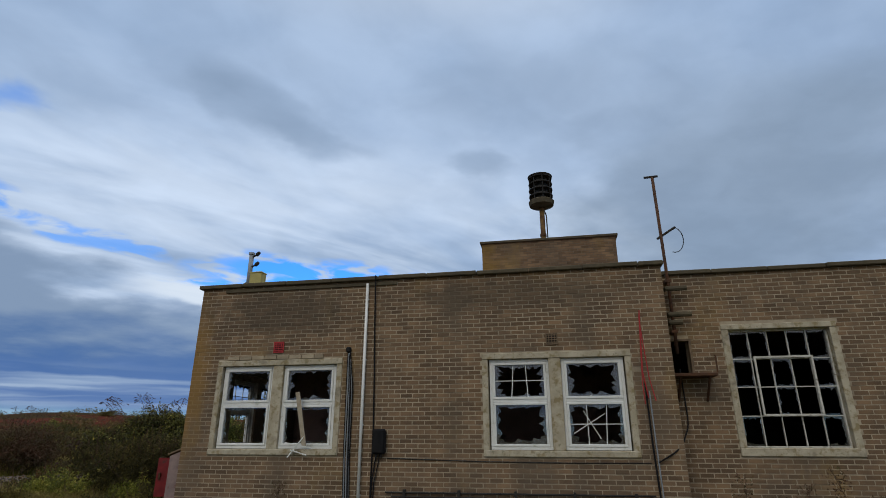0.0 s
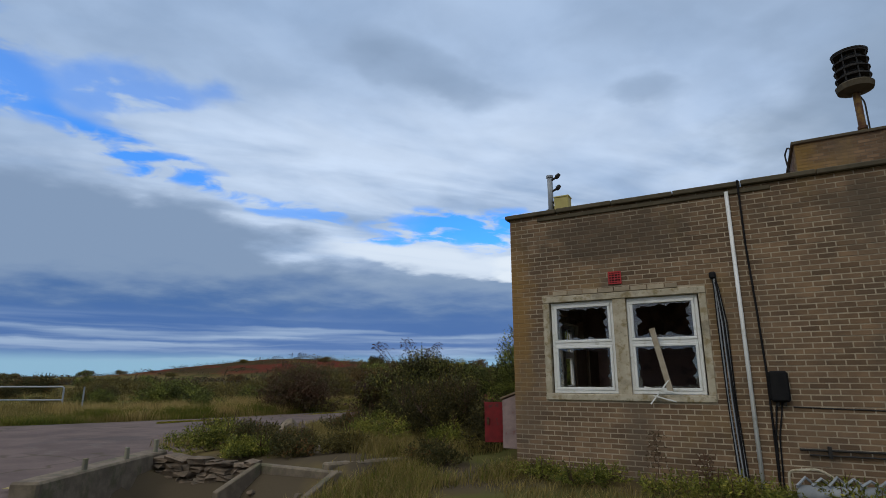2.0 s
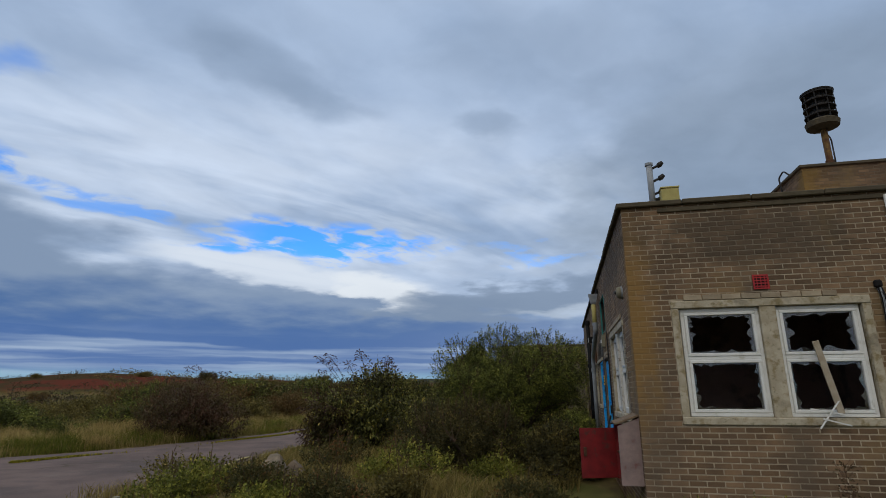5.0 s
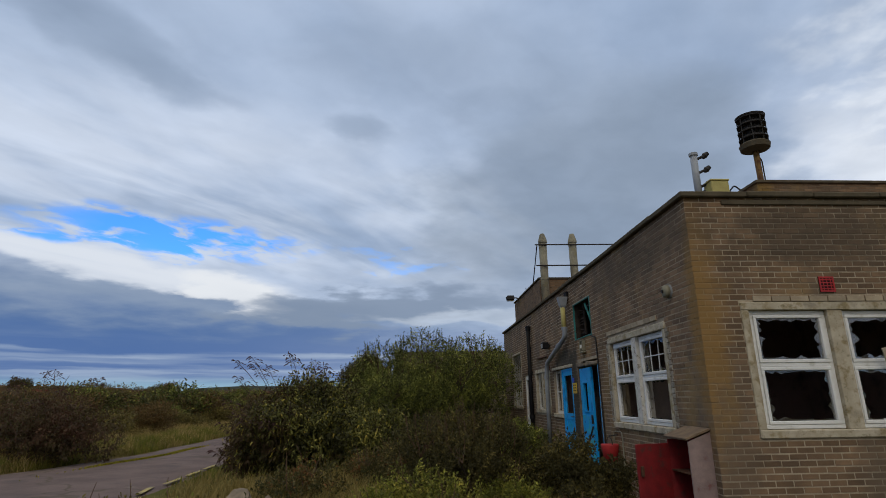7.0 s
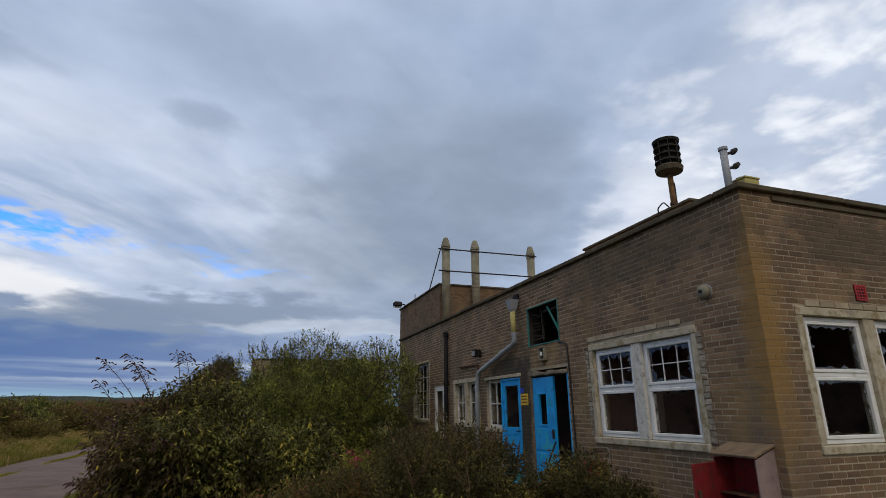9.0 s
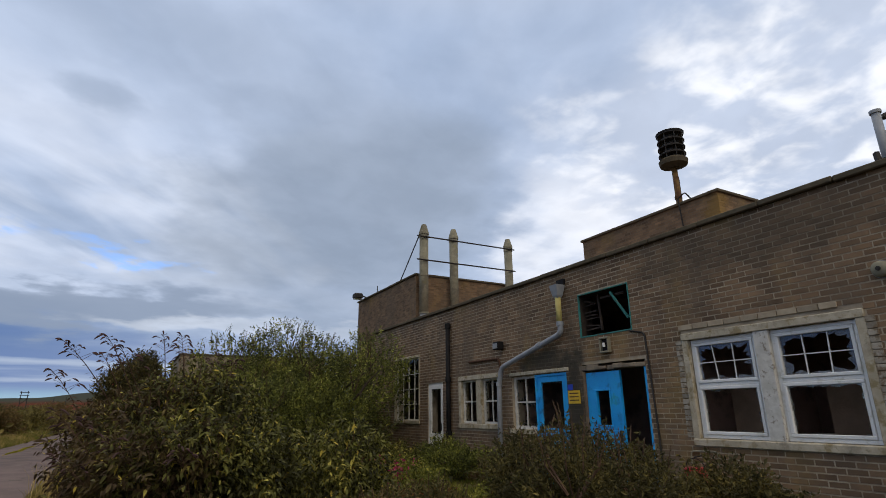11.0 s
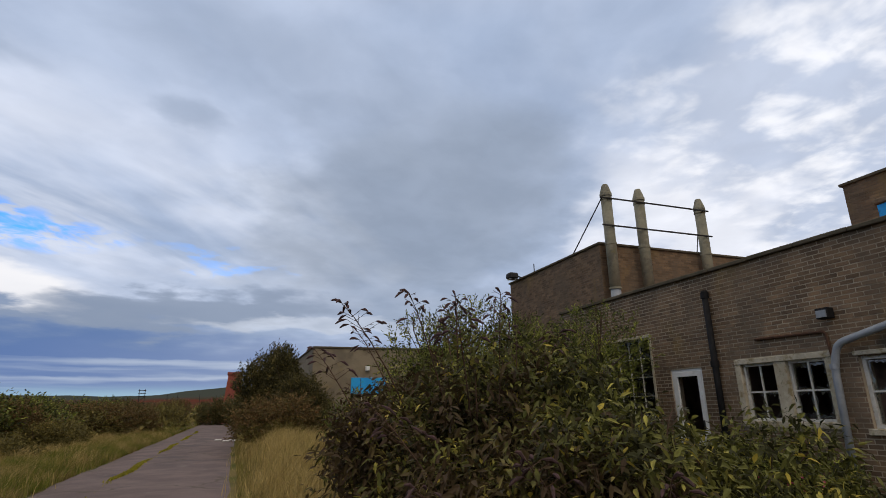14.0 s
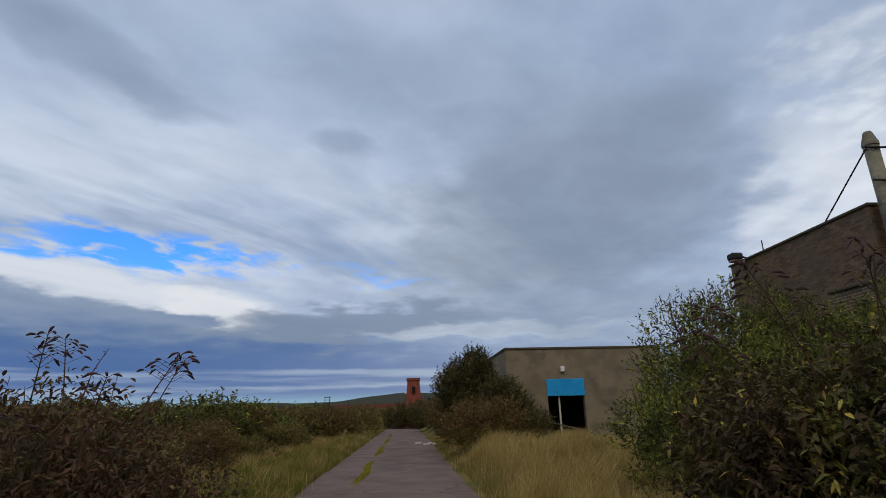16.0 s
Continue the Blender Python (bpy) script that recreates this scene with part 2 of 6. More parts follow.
def leafmat(name, a, b, c, trans=0.25, isl=0.4, rough=0.6, yellow=None, brown=None, west=None):
    """Leaves of three colours, one for each leaf by chance, and light through the blade; brown: withered patches; west:
    x beyond which ever more leaves take this dark brown, so that the side's shade is put into the colour.
    """
    m = bpy.data.materials.new(name)
    m.use_nodes = True
    nt = m.node_tree
    p = nt.nodes["Principled BSDF"]
    geo = nt.nodes.new("ShaderNodeNewGeometry")
    r = geo.outputs["Random Per Island"]
    big = ramp01(nt, fbm(nt, geo.outputs["Position"], 1.9, 5, 0.6), 0.34, 0.66)
    s = mth(nt, "ADD", mth(nt, "MULTIPLY", r, 0.5), mth(nt, "MULTIPLY", big, 0.5))
    col = mixc(nt, ramp01(nt, s, 0.35, 0.62), a, b)
    col = mixc(nt, ramp01(nt, s, 0.74, 0.90), col, c)
    k = mth(nt, "ADD", 1.0 - isl, mth(nt, "MULTIPLY", mth(nt, "FRACT", mth(nt, "MULTIPLY", r, 17.31)), 2 * isl))
    col = mixc(nt, 1.0, col, comb(nt, k, k, k), "MULTIPLY")
    if brown:
        r3 = mth(nt, "FRACT", mth(nt, "MULTIPLY", r, 91.7))
        # withered leaves, and the darker look of the bush's west side painted in
        if west is not None:
            sp = nt.nodes.new("ShaderNodeSeparateXYZ")
            link(nt, geo.outputs["Position"], sp.inputs[0])
            r3 = mth(nt, "ADD", r3, mth(nt, "MULTIPLY", mth(nt, "SUBTRACT", west, sp.outputs[0]), 0.55))
        patch = ramp01(nt, mth(nt, "ADD", fbm(nt, geo.outputs["Position"], 1.3, 4, 0.6), mth(nt, "MULTIPLY", r3, 0.25)), 0.60, 0.74)
        col = mixc(nt, mth(nt, "MULTIPLY", patch, 0.85), col, brown)
    if yellow:
        col = mixc(nt, ramp01(nt, mth(nt, "FRACT", mth(nt, "MULTIPLY", r, 53.77)), 0.978, 0.985), col, yellow)
    link(nt, col, p.inputs["Base Color"])
    p.inputs["Roughness"].default_value = rough
    p.inputs["Specular IOR Level"].default_value = 0.12
    t = nt.nodes.new("ShaderNodeBsdfTranslucent")
    link(nt, col, t.inputs[0])
    mx = nt.nodes.new("ShaderNodeMixShader")
    mx.inputs[0].default_value = trans
    link(nt, p.outputs[0], mx.inputs[1])
    link(nt, t.outputs[0], mx.inputs[2])
    link(nt, mx.outputs[0], nt.nodes["Material Output"].inputs[0])
    return m


def weathered(nt, c, geo):
    """Soot and lichen on the walls: grey-brown patches and ochre lichen on patches."""
    mp = nt.nodes.new("ShaderNodeMapping")
    link(nt, geo.outputs["Position"], mp.inputs[0])
    mp.inputs["Scale"].default_value = (1.0, 1.0, 0.5)
    run = fbm(nt, mp.outputs[0], 1.1, 6, 0.62)
    f = mth(nt, "MULTIPLY", ramp01(nt, run, 0.46, 0.68), 0.6)
    c = mixc(nt, f, c, (0.120, 0.092, 0.064))
    o = fbm(nt, mp.outputs[0], 0.8, 5, 0.6)
    c = mixc(nt, mth(nt, "MULTIPLY", ramp01(nt, o, 0.54, 0.70), 0.45), c, (0.27, 0.175, 0.055))
    # ochre lichen that has spread from the corner, black mould where the hopper leaked
    for at, size, col, k in (((-6.67, 9.32, 2.6), (0.42, 0.30, 1.7), (0.25, 0.145, 0.040), 0.75), ((-6.67, 15.08, 1.5), (1.0, 0.42, 2.0), (0.032, 0.030, 0.022), 0.9), ((-6.67, 15.9, 2.62), (1.0, 1.1, 0.32), (0.035, 0.034, 0.024), 0.8), ((-5.0, 9.32, 3.75), (1.5, 1.0, 0.55), (0.060, 0.047, 0.033), 0.6), ((-0.8, 9.32, 3.9), (2.2, 1.0, 0.35), (0.066, 0.052, 0.036), 0.5), ((-6.67, 11.2, 3.85), (1.0, 2.6, 0.4), (0.066, 0.053, 0.037), 0.5), ((-1.78, 14.9, 6.0), (0.6, 0.6, 1.2), (0.26, 0.16, 0.03), 0.5)):
        m2 = nt.nodes.new("ShaderNodeMapping")
        m2.vector_type = "TEXTURE"
        link(nt, geo.outputs["Position"], m2.inputs[0])
        m2.inputs["Location"].default_value, m2.inputs["Scale"].default_value = at, size
        ln = nt.nodes.new("ShaderNodeVectorMath")
        ln.operation = "LENGTH"
        link(nt, m2.outputs[0], ln.inputs[0])
        d = mth(nt, "ADD", ln.outputs["Value"], mth(nt, "MULTIPLY", mth(nt, "SUBTRACT", fbm(nt, geo.outputs["Position"], 3.0, 5, 0.65), 0.5), 1.6))
        c = mixc(nt, mth(nt, "MULTIPLY", ramp01(nt, d, 1.15, 0.35), k), c, col)
    return c


def glassmat(name, tint=0.9, rough=0.02):
    m = bpy.data.materials.new(name)
    m.use_nodes = True
    nt = m.node_tree
    nt.nodes.remove(nt.nodes["Principled BSDF"])
    gl, tr, df = (nt.nodes.new(k) for k in ("ShaderNodeBsdfGlossy", "ShaderNodeBsdfTransparent", "ShaderNodeBsdfDiffuse"))
    gl.inputs["Roughness"].default_value = rough
    tr.inputs[0].default_value = (tint, tint, tint, 1)
    df.inputs[0].default_value = (0.20, 0.21, 0.21, 1)
    lw = nt.nodes.new("ShaderNodeFresnel")
    lw.inputs[0].default_value = 1.5
    geo = nt.nodes.new("ShaderNodeNewGeometry")
    dirt = mth(nt, "MULTIPLY", ramp01(nt, fbm(nt, geo.outputs["Position"], 5.0, 5), 0.3, 0.7), 0.35)
    a, b2 = nt.nodes.new("ShaderNodeMixShader"), nt.nodes.new("ShaderNodeMixShader")
    link(nt, dirt, a.inputs[0]), link(nt, tr.outputs[0], a.inputs[1]), link(nt, df.outputs[0], a.inputs[2])
    link(nt, mth(nt, "ADD", mth(nt, "MULTIPLY", lw.outputs[0], 1.3), 0.015, clamp=True), b2.inputs[0])
    link(nt, a.outputs[0], b2.inputs[1]), link(nt, gl.outputs[0], b2.inputs[2])
    link(nt, b2.outputs[0], nt.nodes["Material Output"].inputs[0])
    return m


M_BRICK = mat("brick", ((0.218, 0.137, 0.076), (0.138, 0.090, 0.054)), 2.2, 0.9, 0, 0.35, 90, rnd=0.0, isl=0.30, extra=weathered)
M_BRICKO = mat("brick_single", ((0.218, 0.137, 0.076), (0.138, 0.090, 0.054)), 2.2, 0.9, 0, 0.35, 90, rnd=0.30, extra=weathered)
M_MORTAR = mat("mortar", ((0.45, 0.375, 0.27), (0.34, 0.28, 0.20)), 4, 0.95, 0, 0.3, 120, extra=weathered)
M_SOOTY = mat("sooty_mortar", ((0.19, 0.145, 0.098), (0.14, 0.108, 0.075)), 4, 0.95, 0, 0.3, 120, extra=weathered)
M_CONC = mat("concrete_trim", ((0.50, 0.44, 0.33), (0.38, 0.33, 0.235)), 5, 0.9, 0, 0.4, 70, stain=(((0.20, 0.15, 0.06), 7.0, 0.50, 0.75), ((0.11, 0.095, 0.07), 2.2, 0.54, 0.55), ((0.13, 0.12, 0.06), 16.0, 0.56, 0.6)))
M_COPING = mat("coping", ((0.085, 0.072, 0.05), (0.13, 0.108, 0.072)), 4, 0.95, 0, 0.4, 60, spec=0.05, stain=(((0.07, 0.06, 0.045), 2.0, 0.5, 0.7),))
M_RENDER = mat("render", ((0.25, 0.205, 0.14), (0.19, 0.155, 0.105)), 1.5, 0.95, 0, 0.3, 60, stain=(((0.12, 0.10, 0.075), 1.0, 0.5, 0.6), ((0.30, 0.22, 0.06), 0.9, 0.6, 0.5)))
M_UPVC = mat("white_plastic", ((0.77, 0.77, 0.74), (0.70, 0.70, 0.67)), 3, 0.4, 0, 0.03, 80, stain=(((0.36, 0.35, 0.26), 6.0, 0.56, 0.5), ((0.30, 0.28, 0.2), 22.0, 0.62, 0.5)), spec=0.5)
M_PAINTW = mat("peeling_white_paint", ((0.62, 0.60, 0.54), (0.50, 0.48, 0.42)), 9, 0.7, 0, 0.3, 90, stain=(((0.16, 0.12, 0.08), 14.0, 0.55, 0.8),))
M_BLUE = mat("blue_paint", ((0.004, 0.30, 0.72), (0.008, 0.36, 0.78)), 3, 0.5, 0, 0.08, 60, stain=(((0.02, 0.25, 0.22), 3.0, 0.58, 0.7), ((0.012, 0.10, 0.25), 5.0, 0.56, 0.6), ((0.10, 0.08, 0.06), 11.0, 0.64, 0.8)), spec=0.4)
M_TEAL = mat("teal_paint", ((0.02, 0.15, 0.14), (0.04, 0.22, 0.20)), 8, 0.7, 0, 0.2, 60, stain=(((0.10, 0.07, 0.05), 9.0, 0.55, 0.8),))
M_WOOD = mat("old_wood", ((0.20, 0.14, 0.085), (0.12, 0.085, 0.055)), 8, 0.85, 0, 0.4, 60)
M_BURNT = mat("charred_wood", ((0.050, 0.036, 0.027), (0.026, 0.020, 0.016)), 9, 0.9, 0, 0.4, 60)
M_PEEL = mat("peeling_blue_paint", ((0.006, 0.28, 0.68), (0.010, 0.35, 0.74)), 3, 0.55, 0, 0.2, 60, stain=(((0.05, 0.42, 0.40), 4.0, 0.47, 0.85), ((0.010, 0.045, 0.36), 6.0, 0.56, 0.9), ((0.10, 0.08, 0.06), 9.0, 0.63, 0.9)), spec=0.3)
M_PALEWOOD = mat("pale_board", ((0.42, 0.36, 0.27), (0.34, 0.28, 0.2)), 10, 0.8, 0, 0.2, 60)
M_RUST = mat("rust", ((0.12, 0.055, 0.028), (0.07, 0.038, 0.024)), 10, 0.85, 0.2, 0.4, 70)
M_RUSTY = mat("rusty_yellow", ((0.20, 0.12, 0.035), (0.09, 0.04, 0.02)), 6, 0.8, 0.1, 0.4, 60)
M_DARK = mat("dark_metal", ((0.016, 0.015, 0.014), (0.030, 0.026, 0.023)), 8, 0.7, 0.0, 0.2, 60)
M_BLACK = mat("black_plastic", ((0.007, 0.007, 0.008), (0.014, 0.013, 0.013)), 8, 0.7, 0, 0.1, 60, spec=0.15)
M_RED = mat("faded_red_paint", ((0.22, 0.015, 0.017), (0.14, 0.011, 0.013)), 5, 0.6, 0, 0.3, 60, stain=(((0.06, 0.03, 0.025), 7.0, 0.54, 0.8),))
M_REDP = mat("red_plastic", ((0.42, 0.03, 0.03), (0.34, 0.025, 0.03)), 5, 0.6, 0, 0.1, 60)
M_PINK = mat("pinkish_sheet", ((0.30, 0.22, 0.20), (0.22, 0.16, 0.15)), 5, 0.75, 0, 0.3, 60, stain=(((0.16, 0.05, 0.04), 5.0, 0.58, 0.8),))
M_GREYP = mat("grey_plastic", ((0.30, 0.32, 0.34), (0.24, 0.26, 0.28)), 5, 0.5, 0, 0.08, 60, stain=(((0.12, 0.11, 0.10), 6.0, 0.6, 0.5),))
M_FLUE = mat("weathered_flue", ((0.27, 0.25, 0.175), (0.20, 0.19, 0.135)), 4, 0.85, 0, 0.3, 60, stain=(((0.12, 0.11, 0.09), 3.0, 0.5, 0.7), ((0.20, 0.18, 0.05), 3.0, 0.6, 0.5)))
M_YELLOW = mat("faded_yellow", ((0.48, 0.42, 0.15), (0.40, 0.34, 0.12)), 5, 0.7, 0, 0.1, 60)
M_SIGN = mat("sign_yellow", ((0.70, 0.45, 0.03), (0.6, 0.38, 0.03)), 5, 0.5, 0, 0.05, 60)
M_SIGNB = mat("sign_blue", ((0.02, 0.06, 0.5), (0.02, 0.05, 0.4)), 5, 0.5, 0, 0.05, 60)
M_PLASTER = mat("old_plaster", ((0.34, 0.225, 0.18), (0.27, 0.18, 0.145)), 2, 0.95, 0, 0.2, 40, stain=(((0.08, 0.06, 0.05), 1.5, 0.5, 0.7),))
M_FLOOR = mat("dirty_floor", ((0.10, 0.085, 0.07), (0.15, 0.13, 0.11)), 3, 0.95, 0, 0.3, 40)
M_CURTAIN = mat("beige_board", ((0.20, 0.13, 0.085), (0.15, 0.10, 0.065)), 3, 0.95, 0, 0.2, 40)
M_STONE = mat("stone", ((0.19, 0.14, 0.095), (0.105, 0.082, 0.060)), 6, 0.92, 0, 0.6, 40, stain=(((0.10, 0.09, 0.07), 4.0, 0.55, 0.6),), rnd=0.25)
M_STONEP = mat("pale_stone", ((0.27, 0.215, 0.15), (0.15, 0.122, 0.088)), 6, 0.92, 0, 0.6, 40, stain=(((0.16, 0.14, 0.10), 4.0, 0.6, 0.6),))
M_KERB = mat("kerb_concrete", ((0.20, 0.16, 0.112), (0.130, 0.104, 0.075)), 5, 0.95, 0, 0.5, 50, stain=(((0.07, 0.075, 0.035), 3.0, 0.52, 0.6),))
M_BARK = mat("bark", ((0.09, 0.065, 0.045), (0.055, 0.042, 0.03)), 9, 0.95, 0, 0.4, 60)
M_PANICLE = mat("dried_flower", ((0.050, 0.030, 0.026), (0.085, 0.045, 0.045)), 20, 0.95, 0, 0.3, 60)
M_PINKF = leafmat("pink_flower", (0.42, 0.04, 0.14), (0.32, 0.03, 0.09), (0.5, 0.10, 0.2))
M_PALEBRICK = mat("pale_brick", ((0.40, 0.33, 0.23), (0.31, 0.25, 0.17)), 6, 0.9, 0, 0.3, 90, isl=0.2)
M_QUOIN = mat("whitewashed_brick", ((0.34, 0.31, 0.25), (0.24, 0.21, 0.16)), 9, 0.85, 0, 0.3, 90, stain=(((0.15, 0.105, 0.06), 12.0, 0.48, 0.9),), isl=0.3)
M_GLASS = glassmat("dusty_glass")
M_BUD = leafmat("buddleia_leaf", (0.038, 0.038, 0.014), (0.132, 0.132, 0.032), (0.38, 0.33, 0.070), yellow=(0.40, 0.31, 0.05), brown=(0.058, 0.034, 0.019), west=-13.2)
M_WIL = leafmat("willow_leaf", (0.050, 0.058, 0.018), (0.152, 0.165, 0.035), (0.36, 0.36, 0.07))
M_DKB = leafmat("dark_shrub_leaf", (0.046, 0.042, 0.017), (0.085, 0.072, 0.024), (0.18, 0.14, 0.04))
M_BRAM = leafmat("bramble_leaf", (0.055, 0.056, 0.02), (0.11, 0.088, 0.03), (0.20, 0.085, 0.035))
M_RUSSET = leafmat("russet_leaf", (0.080, 0.052, 0.030), (0.085, 0.072, 0.030), (0.17, 0.12, 0.045), brown=(0.11, 0.055, 0.035))
M_OLIVE = leafmat("olive_shrub_leaf", (0.105, 0.088, 0.030), (0.155, 0.125, 0.036), (0.25, 0.19, 0.05))
M_FERN = leafmat("rusty_fern_leaf", (0.150, 0.090, 0.036), (0.110, 0.085, 0.030), (0.21, 0.12, 0.045))
M_WEED = leafmat("weed_leaf", (0.095, 0.105, 0.022), (0.215, 0.215, 0.038), (0.36, 0.31, 0.06))
M_STRAW = leafmat("straw_grass", (0.21, 0.165, 0.052), (0.28, 0.215, 0.075), (0.145, 0.14, 0.032), 0.3)
M_TALL = leafmat("tall_dry_grass", (0.34, 0.25, 0.085), (0.42, 0.31, 0.12), (0.24, 0.21, 0.05), 0.3)
M_GRASS = leafmat("green_grass", (0.105, 0.122, 0.020), (0.165, 0.165, 0.028), (0.26, 0.21, 0.05), 0.3)
M_MOSS = leafmat("road_moss", (0.22, 0.20, 0.022), (0.30, 0.26, 0.03), (0.16, 0.17, 0.025), 0.2)
M_HEATH = leafmat("heath_leaf", (0.050, 0.048, 0.024), (0.085, 0.058, 0.034), (0.12, 0.075, 0.045))
M_DRYSTEM = mat("dry_stem", ((0.12, 0.07, 0.04), (0.07, 0.04, 0.028)), 20, 0.9, 0, 0.2, 60)


def groundcol(nt, c, geo):
    p = geo.outputs["Position"]
    sp = nt.nodes.new("ShaderNodeSeparateXYZ")
    link(nt, p, sp.inputs[0])
    f = ramp01(nt, fbm(nt, p, 0.22, 6, 0.6), 0.42, 0.58)
    c = mixc(nt, f, c, (0.135, 0.105, 0.045))
    c = mixc(nt, mth(nt, "MULTIPLY", ramp01(nt, fbm(nt, p, 0.9, 6, 0.65), 0.52, 0.66), 0.7), c, (0.085, 0.06, 0.036))
    # trodden soil in the hollow and the bed
    for at, size in (((-10.9, 6.6, 0), (2.0, 1.7, 50)), ((-8.6, 8.7, 0), (2.4, 1.0, 50))):
        m2 = nt.nodes.new("ShaderNodeMapping")
        m2.vector_type = "TEXTURE"
        link(nt, p, m2.inputs[0])
        m2.inputs["Location"].default_value, m2.inputs["Scale"].default_value = at, size
        ln = nt.nodes.new("ShaderNodeVectorMath")
        ln.operation = "LENGTH"
        link(nt, m2.outputs[0], ln.inputs[0])
        c = mixc(nt, ramp01(nt, mth(nt, "ADD", ln.outputs["Value"], mth(nt, "MULTIPLY", fbm(nt, p, 2.0, 5), 0.5)), 1.5, 1.0), c, (0.075, 0.060, 0.040))
    # heather on the far rises
    far = ramp01(nt, sp.outputs[2], 1.2, 3.4)
    h = mixc(nt, ramp01(nt, fbm(nt, p, 0.06, 6, 0.6), 0.44, 0.56), (0.100, 0.032, 0.022), (0.055, 0.040, 0.022))
    c = mixc(nt, far, c, h)
    return mixc(nt, ramp01(nt, sp.outputs[2], 12.0, 17.0), c, (0.050, 0.056, 0.045))


M_GROUND = mat("ground", ((0.070, 0.080, 0.024), (0.10, 0.095, 0.034)), 0.8, 0.97, 0, 0.5, 20, extra=groundcol, spec=0.0)


def roadcol(nt, c, geo):
    p = geo.outputs["Position"]
    v = nt.nodes.new("ShaderNodeTexVoronoi")
    v.feature = "DISTANCE_TO_EDGE"
    w = nt.nodes.new("ShaderNodeVectorMath")
    n2 = nt.nodes.new("ShaderNodeTexNoise")
    link(nt, p, n2.inputs["Vector"])
    n2.inputs["Scale"].default_value = 0.9
    w.operation = "MULTIPLY_ADD"
    link(nt, n2.outputs["Color"], w.inputs[0])
    w.inputs[1].default_value = (2.5, 2.5, 0)
    link(nt, p, w.inputs[2])
    link(nt, w.outputs[0], v.inputs["Vector"])
    v.inputs["Scale"].default_value = 0.16
    crack = ramp01(nt, v.outputs["Distance"], 0.012, 0.003)
    return mixc(nt, mth(nt, "MULTIPLY", crack, 0.5), c, (0.06, 0.055, 0.03))


M_ROAD = mat("asphalt", ((0.165, 0.124, 0.112), (0.118, 0.090, 0.082)), 0.9, 0.9, 0, 0.35, 120, spec=0.08, stain=(((0.075, 0.066, 0.064), 0.5, 0.54, 0.6), ((0.19, 0.17, 0.15), 1.7, 0.6, 0.4)), extra=roadcol)
M_YLINE = mat("worn_yellow_line", ((0.42, 0.34, 0.10), (0.20, 0.17, 0.10)), 5, 0.8, 0, 0.2, 60)


# ---- mesh helpers ----
def thing(name, label, category, group="", loc=(0, 0, 0), kind=""):
    e = new(name)
    e.empty_display_size = 0.1
    e.matrix_world = Matrix.Translation(loc) if not isinstance(loc, Matrix) else loc
    return tagged(e, label, category, group, kind)


def part(name, bm, material, parent=None, label="", smooth=False):
    me = bpy.data.meshes.new(name)
    bmesh.ops.recalc_face_normals(bm, faces=bm.faces)
    bm.to_mesh(me)
    bm.free()
    return finish(name, me, material, parent, label, smooth)


def finish(name, me, material, parent=None, label="", smooth=False):
    me.materials.append(material)
    me.polygons.foreach_set("use_smooth", [smooth] * len(me.polygons))
    ob = new(name, me)
    if parent is not None:
        ob.parent = parent
    return tagged(ob, label)


def from_arrays(name, verts, faces):
    """A mesh from arrays of vertices and of faces with as many corners each."""
    verts, faces = np.asarray(verts, np.float32), np.asarray(faces, np.int32)
    me = bpy.data.meshes.new(name)
    n, k = faces.shape
    me.vertices.add(len(verts)), me.loops.add(n * k), me.polygons.add(n)
    me.vertices.foreach_set("co", verts.ravel())
    me.loops.foreach_set("vertex_index", faces.ravel())
    me.polygons.foreach_set("loop_start", np.arange(n, dtype=np.int32) * k)
    me.polygons.foreach_set("loop_total", np.full(n, k, np.int32))
    me.update(calc_edges=True)
    return me


def box(bm, x0, x1, y0, y1, z0, z1, bevel=0.0):
    m = Matrix.LocRotScale(((x0 + x1) / 2, (y0 + y1) / 2, (z0 + z1) / 2), None, (abs(x1 - x0), abs(y1 - y0), abs(z1 - z0)))
    r = bmesh.ops.create_cube(bm, size=1, matrix=m)
    if bevel:
        es = list({e for v in r["verts"] for e in v.link_edges})
        bmesh.ops.bevel(bm, geom=es, offset=bevel, segments=1, affect="EDGES")
    return bm


def bx(x0, x1, y0, y1, z0, z1, bevel=0.0):
    return box(bmesh.new(), x0, x1, y0, y1, z0, z1, bevel)


def tube(bm, pts, radii, seg=10, caps=True):
    """A tube along a line of points."""
    pts = [Vector(p) for p in pts]
    if isinstance(radii, (int, float)):
        radii = [radii] * len(pts)
    rings, side = [], None
    for i, p in enumerate(pts):
        d = (pts[min(i + 1, len(pts) - 1)] - pts[max(i - 1, 0)]).normalized()
        if side is None:
            side = d.orthogonal().normalized()
        side = (side - d * side.dot(d)).normalized()
        up = d.cross(side)
        rings.append([bm.verts.new(p + radii[i] * (math.cos(a) * side + math.sin(a) * up)) for a in (2 * math.pi * k / seg for k in range(seg))])
    for a, b in zip(rings, rings[1:]):
        for k in range(seg):
            bm.faces.new((a[k], a[(k + 1) % seg], b[(k + 1) % seg], b[k]))
    if caps:
        bm.faces.new(rings[0][::-1]), bm.faces.new(rings[-1])
    return bm


def tb(pts, radii, seg=10):
    return tube(bmesh.new(), pts, radii, seg)


